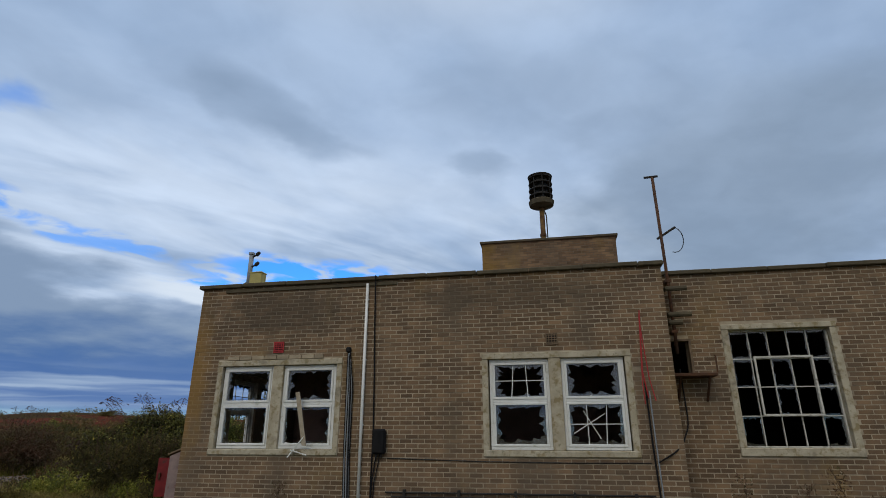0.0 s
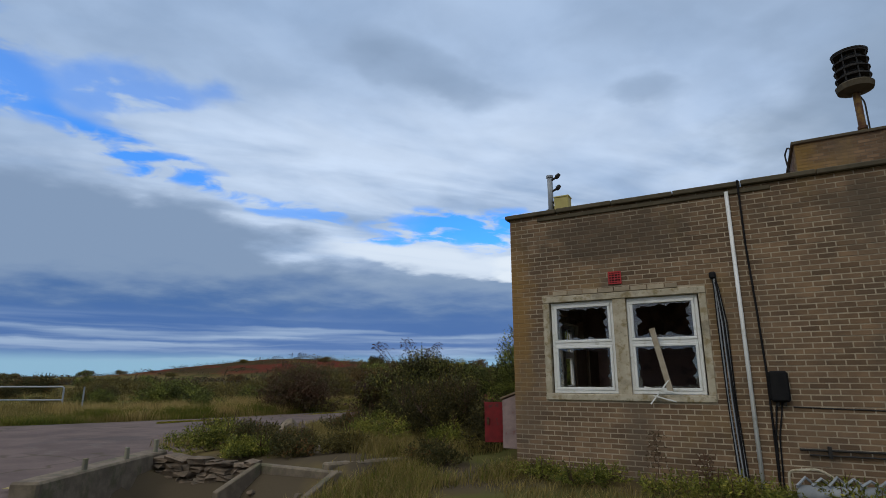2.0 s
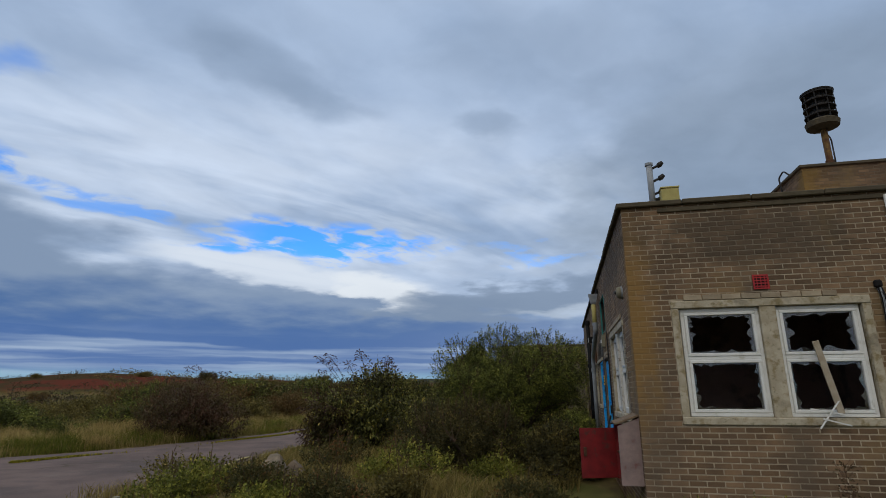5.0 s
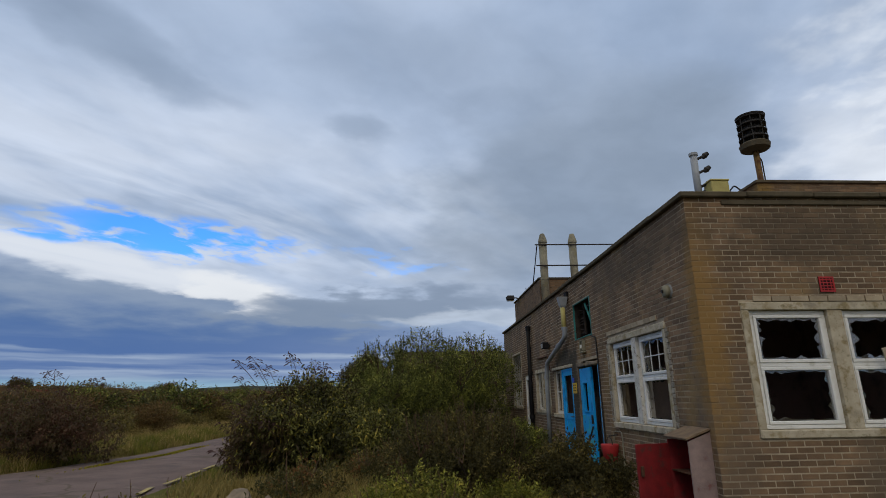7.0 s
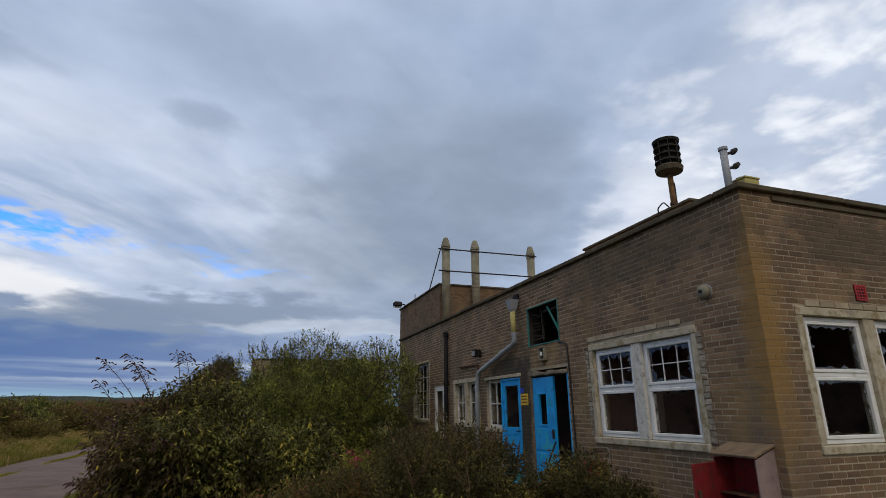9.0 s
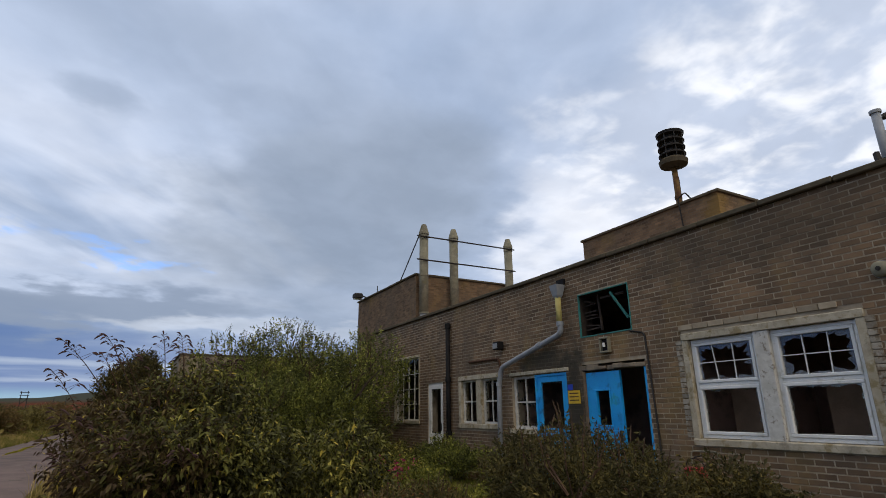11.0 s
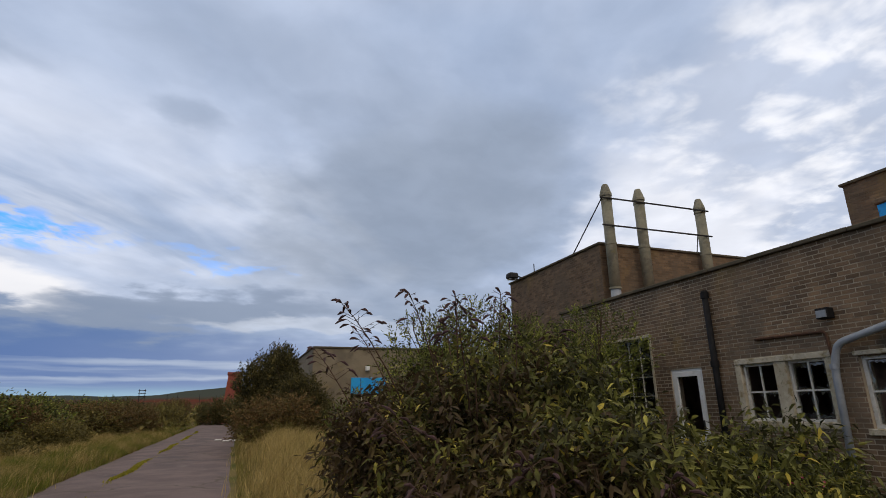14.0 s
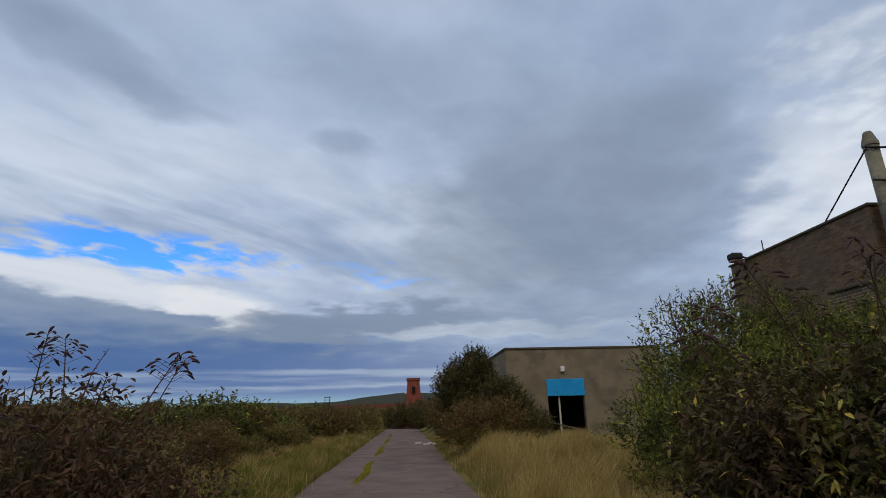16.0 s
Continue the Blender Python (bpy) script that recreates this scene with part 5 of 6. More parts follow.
d = part("door", bm, M_RED, t, "faded red door swung open")
d.matrix_basis = pose(-.29, .57, .03, 0, 0, 20)
part("handle", bx(-.50, -.46, -.05, -.02, .3, .42, .004), M_RUST, d)


# ---- ground ----
def sm(a, b, x):
    t = np.clip((np.asarray(x, float) - a) / (b - a), 0, 1)
    return t * t * (3 - 2 * t)


EDGE_E = [(-200, 30), (-40, -4.5), (-6, -6.0), (0, -9.0), (5.04, -11.8), (7.34, -13.0), (13.2, -14.95), (17.5, -15.2), (110, -15.0), (300, -10)]
EDGE_W = [(-200, -330), (-20, -62), (0, -33), (9.7, -23.9), (15.3, -20.6), (21, -19.4), (28, -19.5), (110, -19.2), (300, -14.5)]


def edge(tab, y):
    return np.interp(y, [p[0] for p in tab], [p[1] for p in tab])


def ground_z(x, y):
    x, y = np.asarray(x, float), np.asarray(y, float)
    e, w = edge(EDGE_E, y), edge(EDGE_W, y)
    out_e, out_w = x - e, w - x
    road = 0.10
    # sunken yard before the building, bank along the side wall
    yard = -0.10 + 0.12 * sm(5.5, 9.0, y) - 0.75 * np.exp(-(((x + 10.7) / 1.7) ** 4 + ((y - 6.1) / 1.0) ** 4))
    bed = 0.20 + 0.05 * np.sin(1.7 * x + 0.6 * y)
    side = 0.22 + 0.10 * sm(16, 22, y) + 0.30 * sm(22, 30, y) + 0.0 * x
    north = np.where(x < -8.9, sm(7.35, 8.0, y), sm(8.0, 10.5, y))
    z_e = yard * (1 - north) + np.where(y < 14, bed, side) * north
    z = np.where(out_e > 0, road + (z_e - road) * np.where((y > 4.2) & (y < 7.6), sm(0.05, 0.3, out_e), sm(0.15, 1.2, out_e)), road)
    z = np.where(out_w > 0, road + sm(0.1, 2.5, out_w) * (0.12 + 0.10 * np.sin(0.6 * x) * np.cos(0.5 * y)), z)
    r = np.hypot(x + 10, y - 5)
    az = np.degrees(np.arctan2(x + 10, y - 5))
    roll = sm(35, 120, r) * (0.6 + 0.7 * np.sin(x * 0.045) * np.cos(y * 0.038) + 0.4 * np.sin(x * 0.11 + y * 0.07))
    roll = roll * np.where((x > e - 1) & (x < e + 14) | (x > w) & (x < e), 0.0, 1.0)
    hill = 7.6 * np.exp(-((az + 46) / 9.5) ** 2) * np.exp(-((r - 210) / 50) ** 2) + 4.6 * np.exp(-((az + 31) / 9) ** 2) * np.exp(-((r - 190) / 45) ** 2)
    hill = hill + 29 * np.exp(-((az - 1) / 11) ** 2) * np.exp(-((r - 750) / 140) ** 2) + 20 * np.exp(-((az + 18) / 9) ** 2) * np.exp(-((r - 800) / 120) ** 2)
    inside = (x > W) & (y > F) & (x < 12) & (y < 31)
    return np.where(inside, -0.4, z + roll + hill)


def axis(lo, hi, centre, fine, step):
    a = np.arange(centre - fine, centre + fine, step)
    g, d, r = [], step, a[-1]
    while r < hi:
        d *= 1.13
        r += d
        g.append(r)
    q, d, r = [], step, a[0]
    while r > lo:
        d *= 1.13
        r -= d
        q.append(r)
    return np.array(q[::-1] + list(a) + g)


gx, gy = axis(-2600, 2600, -12, 18, 0.3), axis(-2600, 2600, 20, 26, 0.3)
X, Y = np.meshgrid(gx, gy)
Z = ground_z(X, Y)
Z = Z - np.where((X > edge(EDGE_W, Y) + .15) & (X < edge(EDGE_E, Y) - .15), 0.04, 0.0)
nx, ny = len(gx), len(gy)
idx = np.arange(nx * ny).reshape(ny, nx)
Fq = np.stack([idx[:-1, :-1], idx[:-1, 1:], idx[1:, 1:], idx[1:, :-1]], -1).reshape(-1, 4)
ob = finish("ground", from_arrays("ground", np.stack([X, Y, Z], -1).reshape(-1, 3), Fq), M_GROUND, smooth=True)
tagged(ob, "rough grass and soil reaching to low heather hills", "ground", kind="structure")


def road():
    ys = np.concatenate([np.arange(-60, 60, 1.0), np.arange(60, 300, 5.0)])
    V, Fc, k = [], [], 12
    rng = np.random.RandomState(4)
    for y in ys:
        a, b = float(edge(EDGE_W, y)), float(edge(EDGE_E, y))
        a, b = a + rng.uniform(-.12, .12), b + rng.uniform(-.10, .06)
        for i in range(k):
            f = i / (k - 1)
            x = a + (b - a) * f
            V.append((x, y, 0.112 + 0.03 * math.sin(math.pi * f) - (0.05 if i in (0, k - 1) else 0)))
    n = len(ys)
    for j in range(n - 1):
        for i in range(k - 1):
            Fc.append((j * k + i, j * k + i + 1, (j + 1) * k + i + 1, (j + 1) * k + i))
    ob = finish("road", from_arrays("road", V, Fc), M_ROAD, smooth=True)
    return tagged(ob, "worn grey asphalt road with grass in its seams", "road", kind="structure")


road()


# ---- plants ----
def leaves(P, D, L, Wd, rs, fold=0.25):
    """One folded blade of two triangles for each leaf."""
    n = len(P)
    D = D / np.maximum(np.linalg.norm(D, axis=1, keepdims=True), 1e-6)
    R = rs.normal(size=(n, 3))
    S = np.cross(D, R)
    S /= np.maximum(np.linalg.norm(S, axis=1, keepdims=True), 1e-6)
    N = np.cross(S, D)
    L, Wd = L[:, None], Wd[:, None]
    mid = P + D * L * 0.45
    V = np.stack([P, mid + S * Wd + N * Wd * fold, P + D * L - N * L * 0.12, mid - S * Wd + N * Wd * fold], 1).reshape(-1, 3)
    b = np.arange(n)[:, None] * 4
    Fc = np.concatenate([b + [[0, 1, 2]], b + [[0, 2, 3]]], 1).reshape(-1, 3)
    return V, Fc


def lance_leaves(P, D, L, Wd, rs):
    """Long drooping blades, folded along the midrib and bent at the middle."""
    n = len(P)
    D = D / np.maximum(np.linalg.norm(D, axis=1, keepdims=True), 1e-6)
    S = np.cross(D, np.array([0, 0, 1.0]) + rs.normal(size=(n, 3)) * 0.45)
    S /= np.maximum(np.linalg.norm(S, axis=1, keepdims=True), 1e-6)
    N = np.cross(S, D)
    L, Wd = L[:, None], Wd[:, None]
    sag = np.array([0, 0, -1.0]) * L * rs.uniform(0.05, 0.38, (n, 1))
    m1, m2, tip = P + D * L * 0.30, P + D * L * 0.66 + sag * 0.4, P + D * L + sag
    V = np.stack([P, m1 + S * Wd + N * Wd * .3, m1, m1 - S * Wd + N * Wd * .3, m2 + S * Wd * .75 + N * Wd * .2, m2, m2 - S * Wd * .75 + N * Wd * .2, tip], 1).reshape(-1, 3)
    b = np.arange(n)[:, None] * 8
    tris = ((0, 1, 2), (0, 2, 3), (1, 4, 5), (1, 5, 2), (2, 5, 6), (2, 6, 3), (4, 7, 5), (5, 7, 6))
    return V, np.concatenate([b + [t] for t in tris], 1).reshape(-1, 3)


def lobes_of(rs, rx, ry, h, n):
    """Overlapping rounded masses that fill a dome."""
    out = []
    for _ in range(n):
        a, d = rs.uniform(0, 2 * math.pi), rs.uniform(0, 0.72) ** 0.6
        z = rs.uniform(0.18, 0.80) * h * (1 - 0.45 * d * d)
        s = rs.uniform(0.20, 0.42)
        out.append((rx * d * math.cos(a), ry * d * math.sin(a), z, rx * s, ry * s, h * s * rs.uniform(.6, .85)))
    return out


def bush(name, label, x, y, rx, ry, h, n, leaf, mt, seed, width=0.22, shoots=0, shoot_h=0.8, panicles=False, nl=14, up=0.5, droop=0.0, cat="shrub", group="", z0=None, stems=14, flowers=None, lance=False):
    rs = np.random.RandomState(seed)
    z0 = float(ground_z(x, y)) if z0 is None else z0
    t = thing(name, label, cat, group, (x, y, z0))
    lb = lobes_of(rs, rx, ry, h, nl)
    vol = np.array([l[3] * l[4] * l[5] for l in lb]) ** 0.67
    per = 9
    m = max(n // per, 10)
    which = rs.choice(len(lb), m, p=vol / vol.sum())
    C = np.array(lb)[which]
    U = rs.normal(size=(m, 3))
    U /= np.linalg.norm(U, axis=1, keepdims=True)
    rad = rs.uniform(0.45, 1.0, m)[:, None] ** 0.5
    S = C[:, :3] + U * C[:, 3:] * rad
    S[:, 2] = np.maximum(S[:, 2], 0.05)
    T = U * 0.7 + np.array([0, 0, up]) + rs.normal(size=(m, 3)) * 0.35
    T /= np.linalg.norm(T, axis=1, keepdims=True)
    tl = leaf * rs.uniform(2.0, 4.5, m)[:, None]
    f = np.tile(np.linspace(0.05, 1, per), m)[:, None]
    P = np.repeat(S, per, 0) + np.repeat(T * tl, per, 0) * f
    D = np.repeat(T, per, 0) * 0.55 + rs.normal(size=(m * per, 3)) * 0.55 - np.array([0, 0, droop])
    L = leaf * rs.uniform(0.6, 1.25, m * per)
    V, Fc = (lance_leaves if lance else leaves)(P, D, L, L * width, rs)
    V[:, 2] = np.maximum(V[:, 2], 0.01)
    crown = finish("crown", from_arrays("crown", V, Fc), mt, t)
    tagged(crown, kind="stuff")
    bm = bmesh.new()
    for i in range(stems):
        l = lb[i % len(lb)]
        e = Vector(l[:3]) + Vector(rs.normal(size=3)) * 0.06 * rx
        s = Vector((rs.uniform(-.18, .18) * rx, rs.uniform(-.18, .18) * ry, -.08))
        mid = (s + e) / 2 + Vector((rs.uniform(-.1, .1), rs.uniform(-.1, .1), .12)) * rx
        r = 0.016 * h * rs.uniform(.6, 1.2)
        tube(bm, [s, mid, e], [r, r * .7, r * .35], 5)
        for _ in range(3):
            e2 = e + Vector(rs.normal(size=3)) * 0.09 * rx + Vector((0, 0, .06 * h))
            tube(bm, [e, (e + e2) / 2 + Vector((0, 0, .04)), e2], [r * .35, r * .25, r * .12], 4)
    part("trunk", bm, M_BARK, t)
    if shoots:
        bm, P, D, L, heads = bmesh.new(), [], [], [], []
        high = [l for l in lb if l[2] + l[5] > .6 * h] or lb
        for i in range(shoots):
            l = high[rs.randint(len(high))]
            a = rs.uniform(0, 2 * math.pi)
            s = Vector((l[0] + l[3] * .5 * math.cos(a), l[1] + l[4] * .5 * math.sin(a), l[2] + l[5] * .7))
            k = shoot_h * rs.uniform(.5, 1.1)
            lean = Vector((math.cos(a), math.sin(a), 0)) * rs.uniform(.05, .4) * k
            p1, p2 = s + lean * .35 + Vector((0, 0, k * .55)), s + lean + Vector((0, 0, k))
            tube(bm, [Vector(l[:3]), s, p1, p2], [.009, .007, .005, .003], 4)
            q = max(int(k / 0.045), 5)
            for j in range(q):
                ff = j / q
                p = s.lerp(p1, ff * 2) if ff < .5 else p1.lerp(p2, ff * 2 - 1)
                d = Vector(rs.normal(size=3)) + Vector((0, 0, .3))
                P.append(p), D.append(d), L.append(leaf * rs.uniform(.5, 1.0) * (1.05 - .4 * ff))
            if panicles and i % 3 != 1:
                for _ in range(rs.randint(2, 4)):
                    e = p2 + Vector((rs.uniform(-.14, .14), rs.uniform(-.14, .14), rs.uniform(-.1, .06)))
                    tip = e + Vector((rs.uniform(-.12, .12), rs.uniform(-.12, .12), rs.uniform(-.08, .10)))
                    heads.append((p2, e, tip))
        tagged(part("shoot", bm, M_DRYSTEM, t), kind="stuff")
        V, Fc = leaves(np.array(P), np.array(D), np.array(L), np.array(L) * width, rs)
        tagged(finish("shoot_leaves", from_arrays("shoot_leaves", V, Fc), mt, t), kind="stuff")
        if heads:
            bm = bmesh.new()
            for a, e, tip in heads:
                tube(bm, [a, e], .003, 3)
                tube(bm, [e, e.lerp(tip, .3), e.lerp(tip, .6), tip], [.008, .019, .016, .005], 5)
            tagged(part("seed_head", bm, M_PANICLE, t, "dried brown flower heads"), kind="stuff")
    if flowers:
        k = flowers
        ang, zz = rs.uniform(0, 2 * math.pi, k), rs.uniform(.55, 1.05, k) * h
        P = np.stack([rx * .7 * np.cos(ang) * rs.uniform(.2, 1, k), ry * .7 * np.sin(ang) * rs.uniform(.2, 1, k), zz], 1)
        P = np.repeat(P, 14, 0) + rs.normal(size=(k * 14, 3)) * .035
        V, Fc = leaves(P, rs.normal(size=P.shape) + [0, 0, .4], np.full(len(P), .04), np.full(len(P), .014), rs)
        tagged(finish("flowers", from_arrays("flowers", V, Fc), M_PINKF, t, "small pink flowers"), kind="stuff")
    return t


def flower_stalks(t, tips, seed, leaf=.085):
    """Arching stalks over a buddleia, each with side sprays that end in dried flower heads."""
    rs = np.random.RandomState(seed)
    o = t.matrix_world.translation
    for tip in tips:
        tip = Vector(tip) - o
        root = Vector((tip.x * .62 + rs.uniform(-.1, .1), tip.y * .62 + rs.uniform(-.1, .1), tip.z - rs.uniform(.8, 1.05)))
        mid = root.lerp(tip, .55) + Vector((0, 0, .08))
        line = [root, root.lerp(mid, .5) + Vector((0, 0, .03)), mid, mid.lerp(tip, .55) + Vector((0, 0, .02)), tip]
        bm = tb(line, [.008, .007, .006, .0045, .003], 5)
        hb, P, D, L = bmesh.new(), [], [], []

        def head(p, d, k):
            d = d.normalized()
            q = p + d * k * .55 + Vector((0, 0, -.15 * k))
            e = p + d * k + Vector((0, 0, -.5 * k))
            tube(hb, [p, p.lerp(q, .5), q, q.lerp(e, .6), e], [.004, .010, .0125, .009, .003], 6)
        head(tip, tip - line[3] + Vector((rs.uniform(-.1, .1), rs.uniform(-.1, .1), 0)), .13)
        for j in range(8):
            f = .22 + .74 * j / 7
            p = mid.lerp(tip, f)
            a = rs.uniform(0, 6.28)
            for sgn in (1, -1):
                d = Vector((math.cos(a) * sgn, math.sin(a) * sgn, .55))
                k = .16 * (1.15 - f) + rs.uniform(.02, .05)
                e = p + d.normalized() * k
                tube(bm, [p, e], [.003, .002], 4)
                if rs.rand() < .7:
                    head(e, d - Vector((0, 0, rs.uniform(.2, .8))), rs.uniform(.05, .12))
                P.append(p.lerp(e, .5)), D.append(d - Vector((0, 0, .4))), L.append(leaf * rs.uniform(.4, .8))
        for j in range(12):
            p = root.lerp(mid, j / 11)
            a = rs.uniform(0, 6.28)
            P.append(p), D.append(Vector((math.cos(a), math.sin(a), .2))), L.append(leaf * rs.uniform(.7, 1.2))
        stalk = part("stalk", bm, M_DRYSTEM, t)
        tagged(part("seed_head", hb, M_PANICLE, stalk, "dried purple-brown flower heads"), kind="stuff")
        V, Fc = lance_leaves(np.array(P), np.array(D), np.array(L), np.array(L) * .17, rs)
        tagged(finish("stalk_leaves", from_arrays("stalk_leaves", V, Fc), M_BUD, stalk), kind="stuff")


near = bush("buddleia", "overgrown buddleia with yellowing leaves and brown flower heads", -12.85, 17.1, 1.55, 2.0, 2.1, 60000, .098, M_BUD, 11, .17, 26, .40, False, 30, droop=.35, stems=26, lance=True)
low = bush("buddleia", "lower buddleia sprawling at the road edge with long narrow leaves", -12.35, 15.35, 1.95, 1.4, 1.62, 44000, .092, M_BUD, 12, .17, 12, .3, False, 18, droop=.4, lance=True)
bpy.context.view_layer.update()
flower_stalks(near, ((-14.62, 16.26, 2.66), (-14.10, 15.87, 2.70), (-13.41, 16.51, 2.84), (-13.2, 15.9, 2.76), (-13.9, 15.3, 2.5), (-14.75, 16.9, 2.3), (-12.6, 16.9, 2.6), (-13.0, 17.9, 2.75), (-14.2, 17.6, 2.6), (-12.4, 16.2, 2.45)), 3)
flower_stalks(low, ((-14.35, 14.9, 1.25), (-14.5, 15.5, 1.75), (-13.9, 14.3, 1.45), (-13.2, 13.95, 1.35), (-14.3, 14.5, .75)), 4)
bush("willow", "tall grey-green willow bush with upright shoots", -9.5, 22.6, 2.8, 2.6, 3.95, 90000, .085, M_WIL, 21, .17, 160, .45, False, 34, up=.6, stems=22)
bush("willow", "tall willow bush growing beside the boiler house", -8.2, 27.0, 2.4, 2.6, 3.8, 56000, .08, M_WIL, 22, .16, 160, .55, False, 22, up=1.0)
bush("willow", "broad willow bush filling the gap behind the buddleia", -11.8, 20.9, 2.0, 1.8, 2.35, 46000, .08, M_WIL, 23, .16, 70, .5, False, 18, up=.9)
bush("dark_shrub", "dense dark-leaved shrub with dry tips in front of the doors", -9.35, 11.6, 1.2, 1.2, 1.5, 34000, .055, M_DKB, 31, .2, 70, .35, False, 20)
bush("dark_shrub", "low reddish shrub between the path and the buddleia", -10.7, 13.4, .9, .9, .55, 12000, .055, M_BRAM, 32, .2, 40, .3, False, 14)
bush("dark_shrub", "low bushy shrub beside the side wall", -7.85, 11.4, .8, 1.25, .85, 15000, .058, M_DKB, 33, .25, 0, nl=12)
bush("weed_clump", "dark weeds growing against the side wall", -7.3, 18.4, .5, 1.3, .8, 12000, .07, M_WIL, 41, .2, 20, .3, nl=14)
bush("weed_clump", "weeds and brambles under the side wall", -7.9, 21.2, .9, 1.6, .5, 9000, .08, M_BUD, 42, .2, 20, .3, nl=14)
bush("valerian", "low clump with small pink flowers", -10.05, 15.9, .9, .9, .7, 10000, .06, M_WEED, 43, .25, 0, nl=12, flowers=34)
bush("valerian", "low leafy clump with a few pink flowers by the doors", -8.6, 14.6, .8, .9, .45, 7000, .06, M_WEED, 44, .25, 0, nl=12, flowers=8)
far_bud = bush("buddleia", "large buddleia bush past its flowers across the road", -20.4, 18.8, 1.55, 1.7, 2.0, 22000, .085, M_RUSSET, 51, .18, 30, .5, False, 30, droop=.3, stems=26, lance=True)
bpy.context.view_layer.update()
flower_stalks(far_bud, ((-19.0, 18.2, 2.35), (-19.3, 17.5, 2.1), (-20.0, 17.8, 2.5), (-20.5, 18.9, 2.6), (-21.2, 18.3, 2.4), (-19.3, 19.1, 2.4), (-19.8, 17.2, 1.8), (-21.6, 19.0, 2.2)), 5, .08)
bush("bramble", "tangled bramble bush on the far verge", -22.6, 21.5, 1.8, 2.0, 1.5, 18000, .08, M_BRAM, 52, .22, 20, .4, nl=18)
for i, (x, y, r, h) in enumerate(((-12.7, 8.3, .7, .55), (-12.0, 8.7, .6, .45), (-11.2, 9.1, .5, .3), (-10.3, 10.4, .8, .5), (-11.9, 11.6, .8, .6), (-9.9, 8.9, .4, .3), (-9.0, 10.9, .6, .45), (-8.2, 9.3, .5, .25), (-13.4, 9.4, .8, .6), (-11.4, 8.1, .5, .4), (-10.7, 8.4, .45, .35))):
    bush("weed_clump", "bright green weeds in the rubble bed", x, y, r, r, h, 4200, .05, (M_WEED, M_BRAM, M_OLIVE)[i % 3], 60 + i, .26, 4, .35, nl=9, group="weeds in the rubble bed", stems=6)
bush("tree", "dense dark evergreen bush beside the road", -13.75, 40.0, 1.55, 2.2, 4.0, 46000, .13, M_DKB, 71, .2, 60, .6, nl=22, up=1.0)
bush("dark_shrub", "dark shrub in front of the concrete shed", -12.6, 37.0, 1.6, 1.5, 2.9, 26000, .11, M_DKB, 72, .2, 30, .5, nl=18)

# shrubs over the far field, four kinds repeated
kinds = [bush("field_shrub", "wind-blown shrub in the rough field", -25 - 4 * i, 26 + 3 * i, 1.7, 1.6, 1.6 + .2 * i, 9000, .12, m, 80 + i, .24, 10, .4, nl=14, group="field shrubs", stems=8) for i, m in enumerate((M_OLIVE, M_BRAM, M_WIL, M_FERN))]
rng = random.Random(77)
for i in range(130):
    r, a = 26 + 150 * rng.random() ** 1.3, rng.uniform(-40, 6)
    if i % 5 == 0:
        a, r = rng.uniform(-78, -40), r + 12
    x, y = -14 + r * math.sin(radians(a)), 8 + r * math.cos(radians(a))
    if x > edge(EDGE_W, y) - 2.4 and x < edge(EDGE_E, y) + 1:
        x = float(edge(EDGE_W, y)) - 3 - rng.random() * 3
    s = rng.uniform(.5, 1.05) * (1 + r / 260) * (.6 if a < -40 else 1.0)
    copy_thing(kinds[rng.randrange(4)], Matrix.Translation((x, y, float(ground_z(x, y)) - .05)) @ Matrix.Rotation(rng.uniform(0, 6.28), 4, "Z") @ Matrix.Diagonal((s * 1.2, s * 1.2, s, 1)))
for i in range(14):
    y = 48 + i * 7
    x = float(edge(EDGE_E, y)) + rng.uniform(2.2, 9)
    s = rng.uniform(.7, 1.2)
    copy_thing(kinds[rng.randrange(4)], Matrix.Translation((x, y, float(ground_z(x, y)) - .05)) @ Matrix.Rotation(rng.uniform(0, 6.28), 4, "Z") @ Matrix.Diagonal((s * 1.2, s * 1.2, s, 1)))


for i in range(26):
    y = 23 + i * 2.1 + rng.uniform(-.6, .6)
    x = float(edge(EDGE_W, y)) - rng.uniform(3.6, 7.5)
    s = rng.uniform(.6, 1.0) * (.8 if y < 40 else 1.15)
    copy_thing(kinds[(0, 2, 1, 0, 3)[i % 5]], Matrix.Translation((x, y, float(ground_z(x, y)) - .05)) @ Matrix.Rotation(rng.uniform(0, 6.28), 4, "Z") @ Matrix.Diagonal((s * 1.1, s * 1.1, s, 1)))


for x, y, s in ((-26.5, 40, 1.25), (-25.2, 44, 1.1), (-29, 46, 1.3), (-24.6, 50, 1.2), (-31, 38, 1.2), (-27.5, 17.5, .62), (-25.2, 21.5, .55), (-30.5, 20.5, .6), (-33.5, 25, .7), (-29, 27, .75), (-38, 24, .6), (-24.4, 27.2, .8), (-35, 19, .45), (-31, 16.2, .4), (-41, 21, .7), (-46, 27, .9), (-37, 30, .8), (-27.5, 23.8, .6), (-33, 15.2, .35), (-44, 17.5, .5), (-52, 23, .8), (-23.6, 16.6, .35)):
    copy_thing(kinds[int(x * y) % 3], Matrix.Translation((x, y, float(ground_z(x, y)) - .05)) @ Matrix.Rotation(x, 4, "Z") @ Matrix.Diagonal((s * 1.4, s * 1.4, s, 1)))


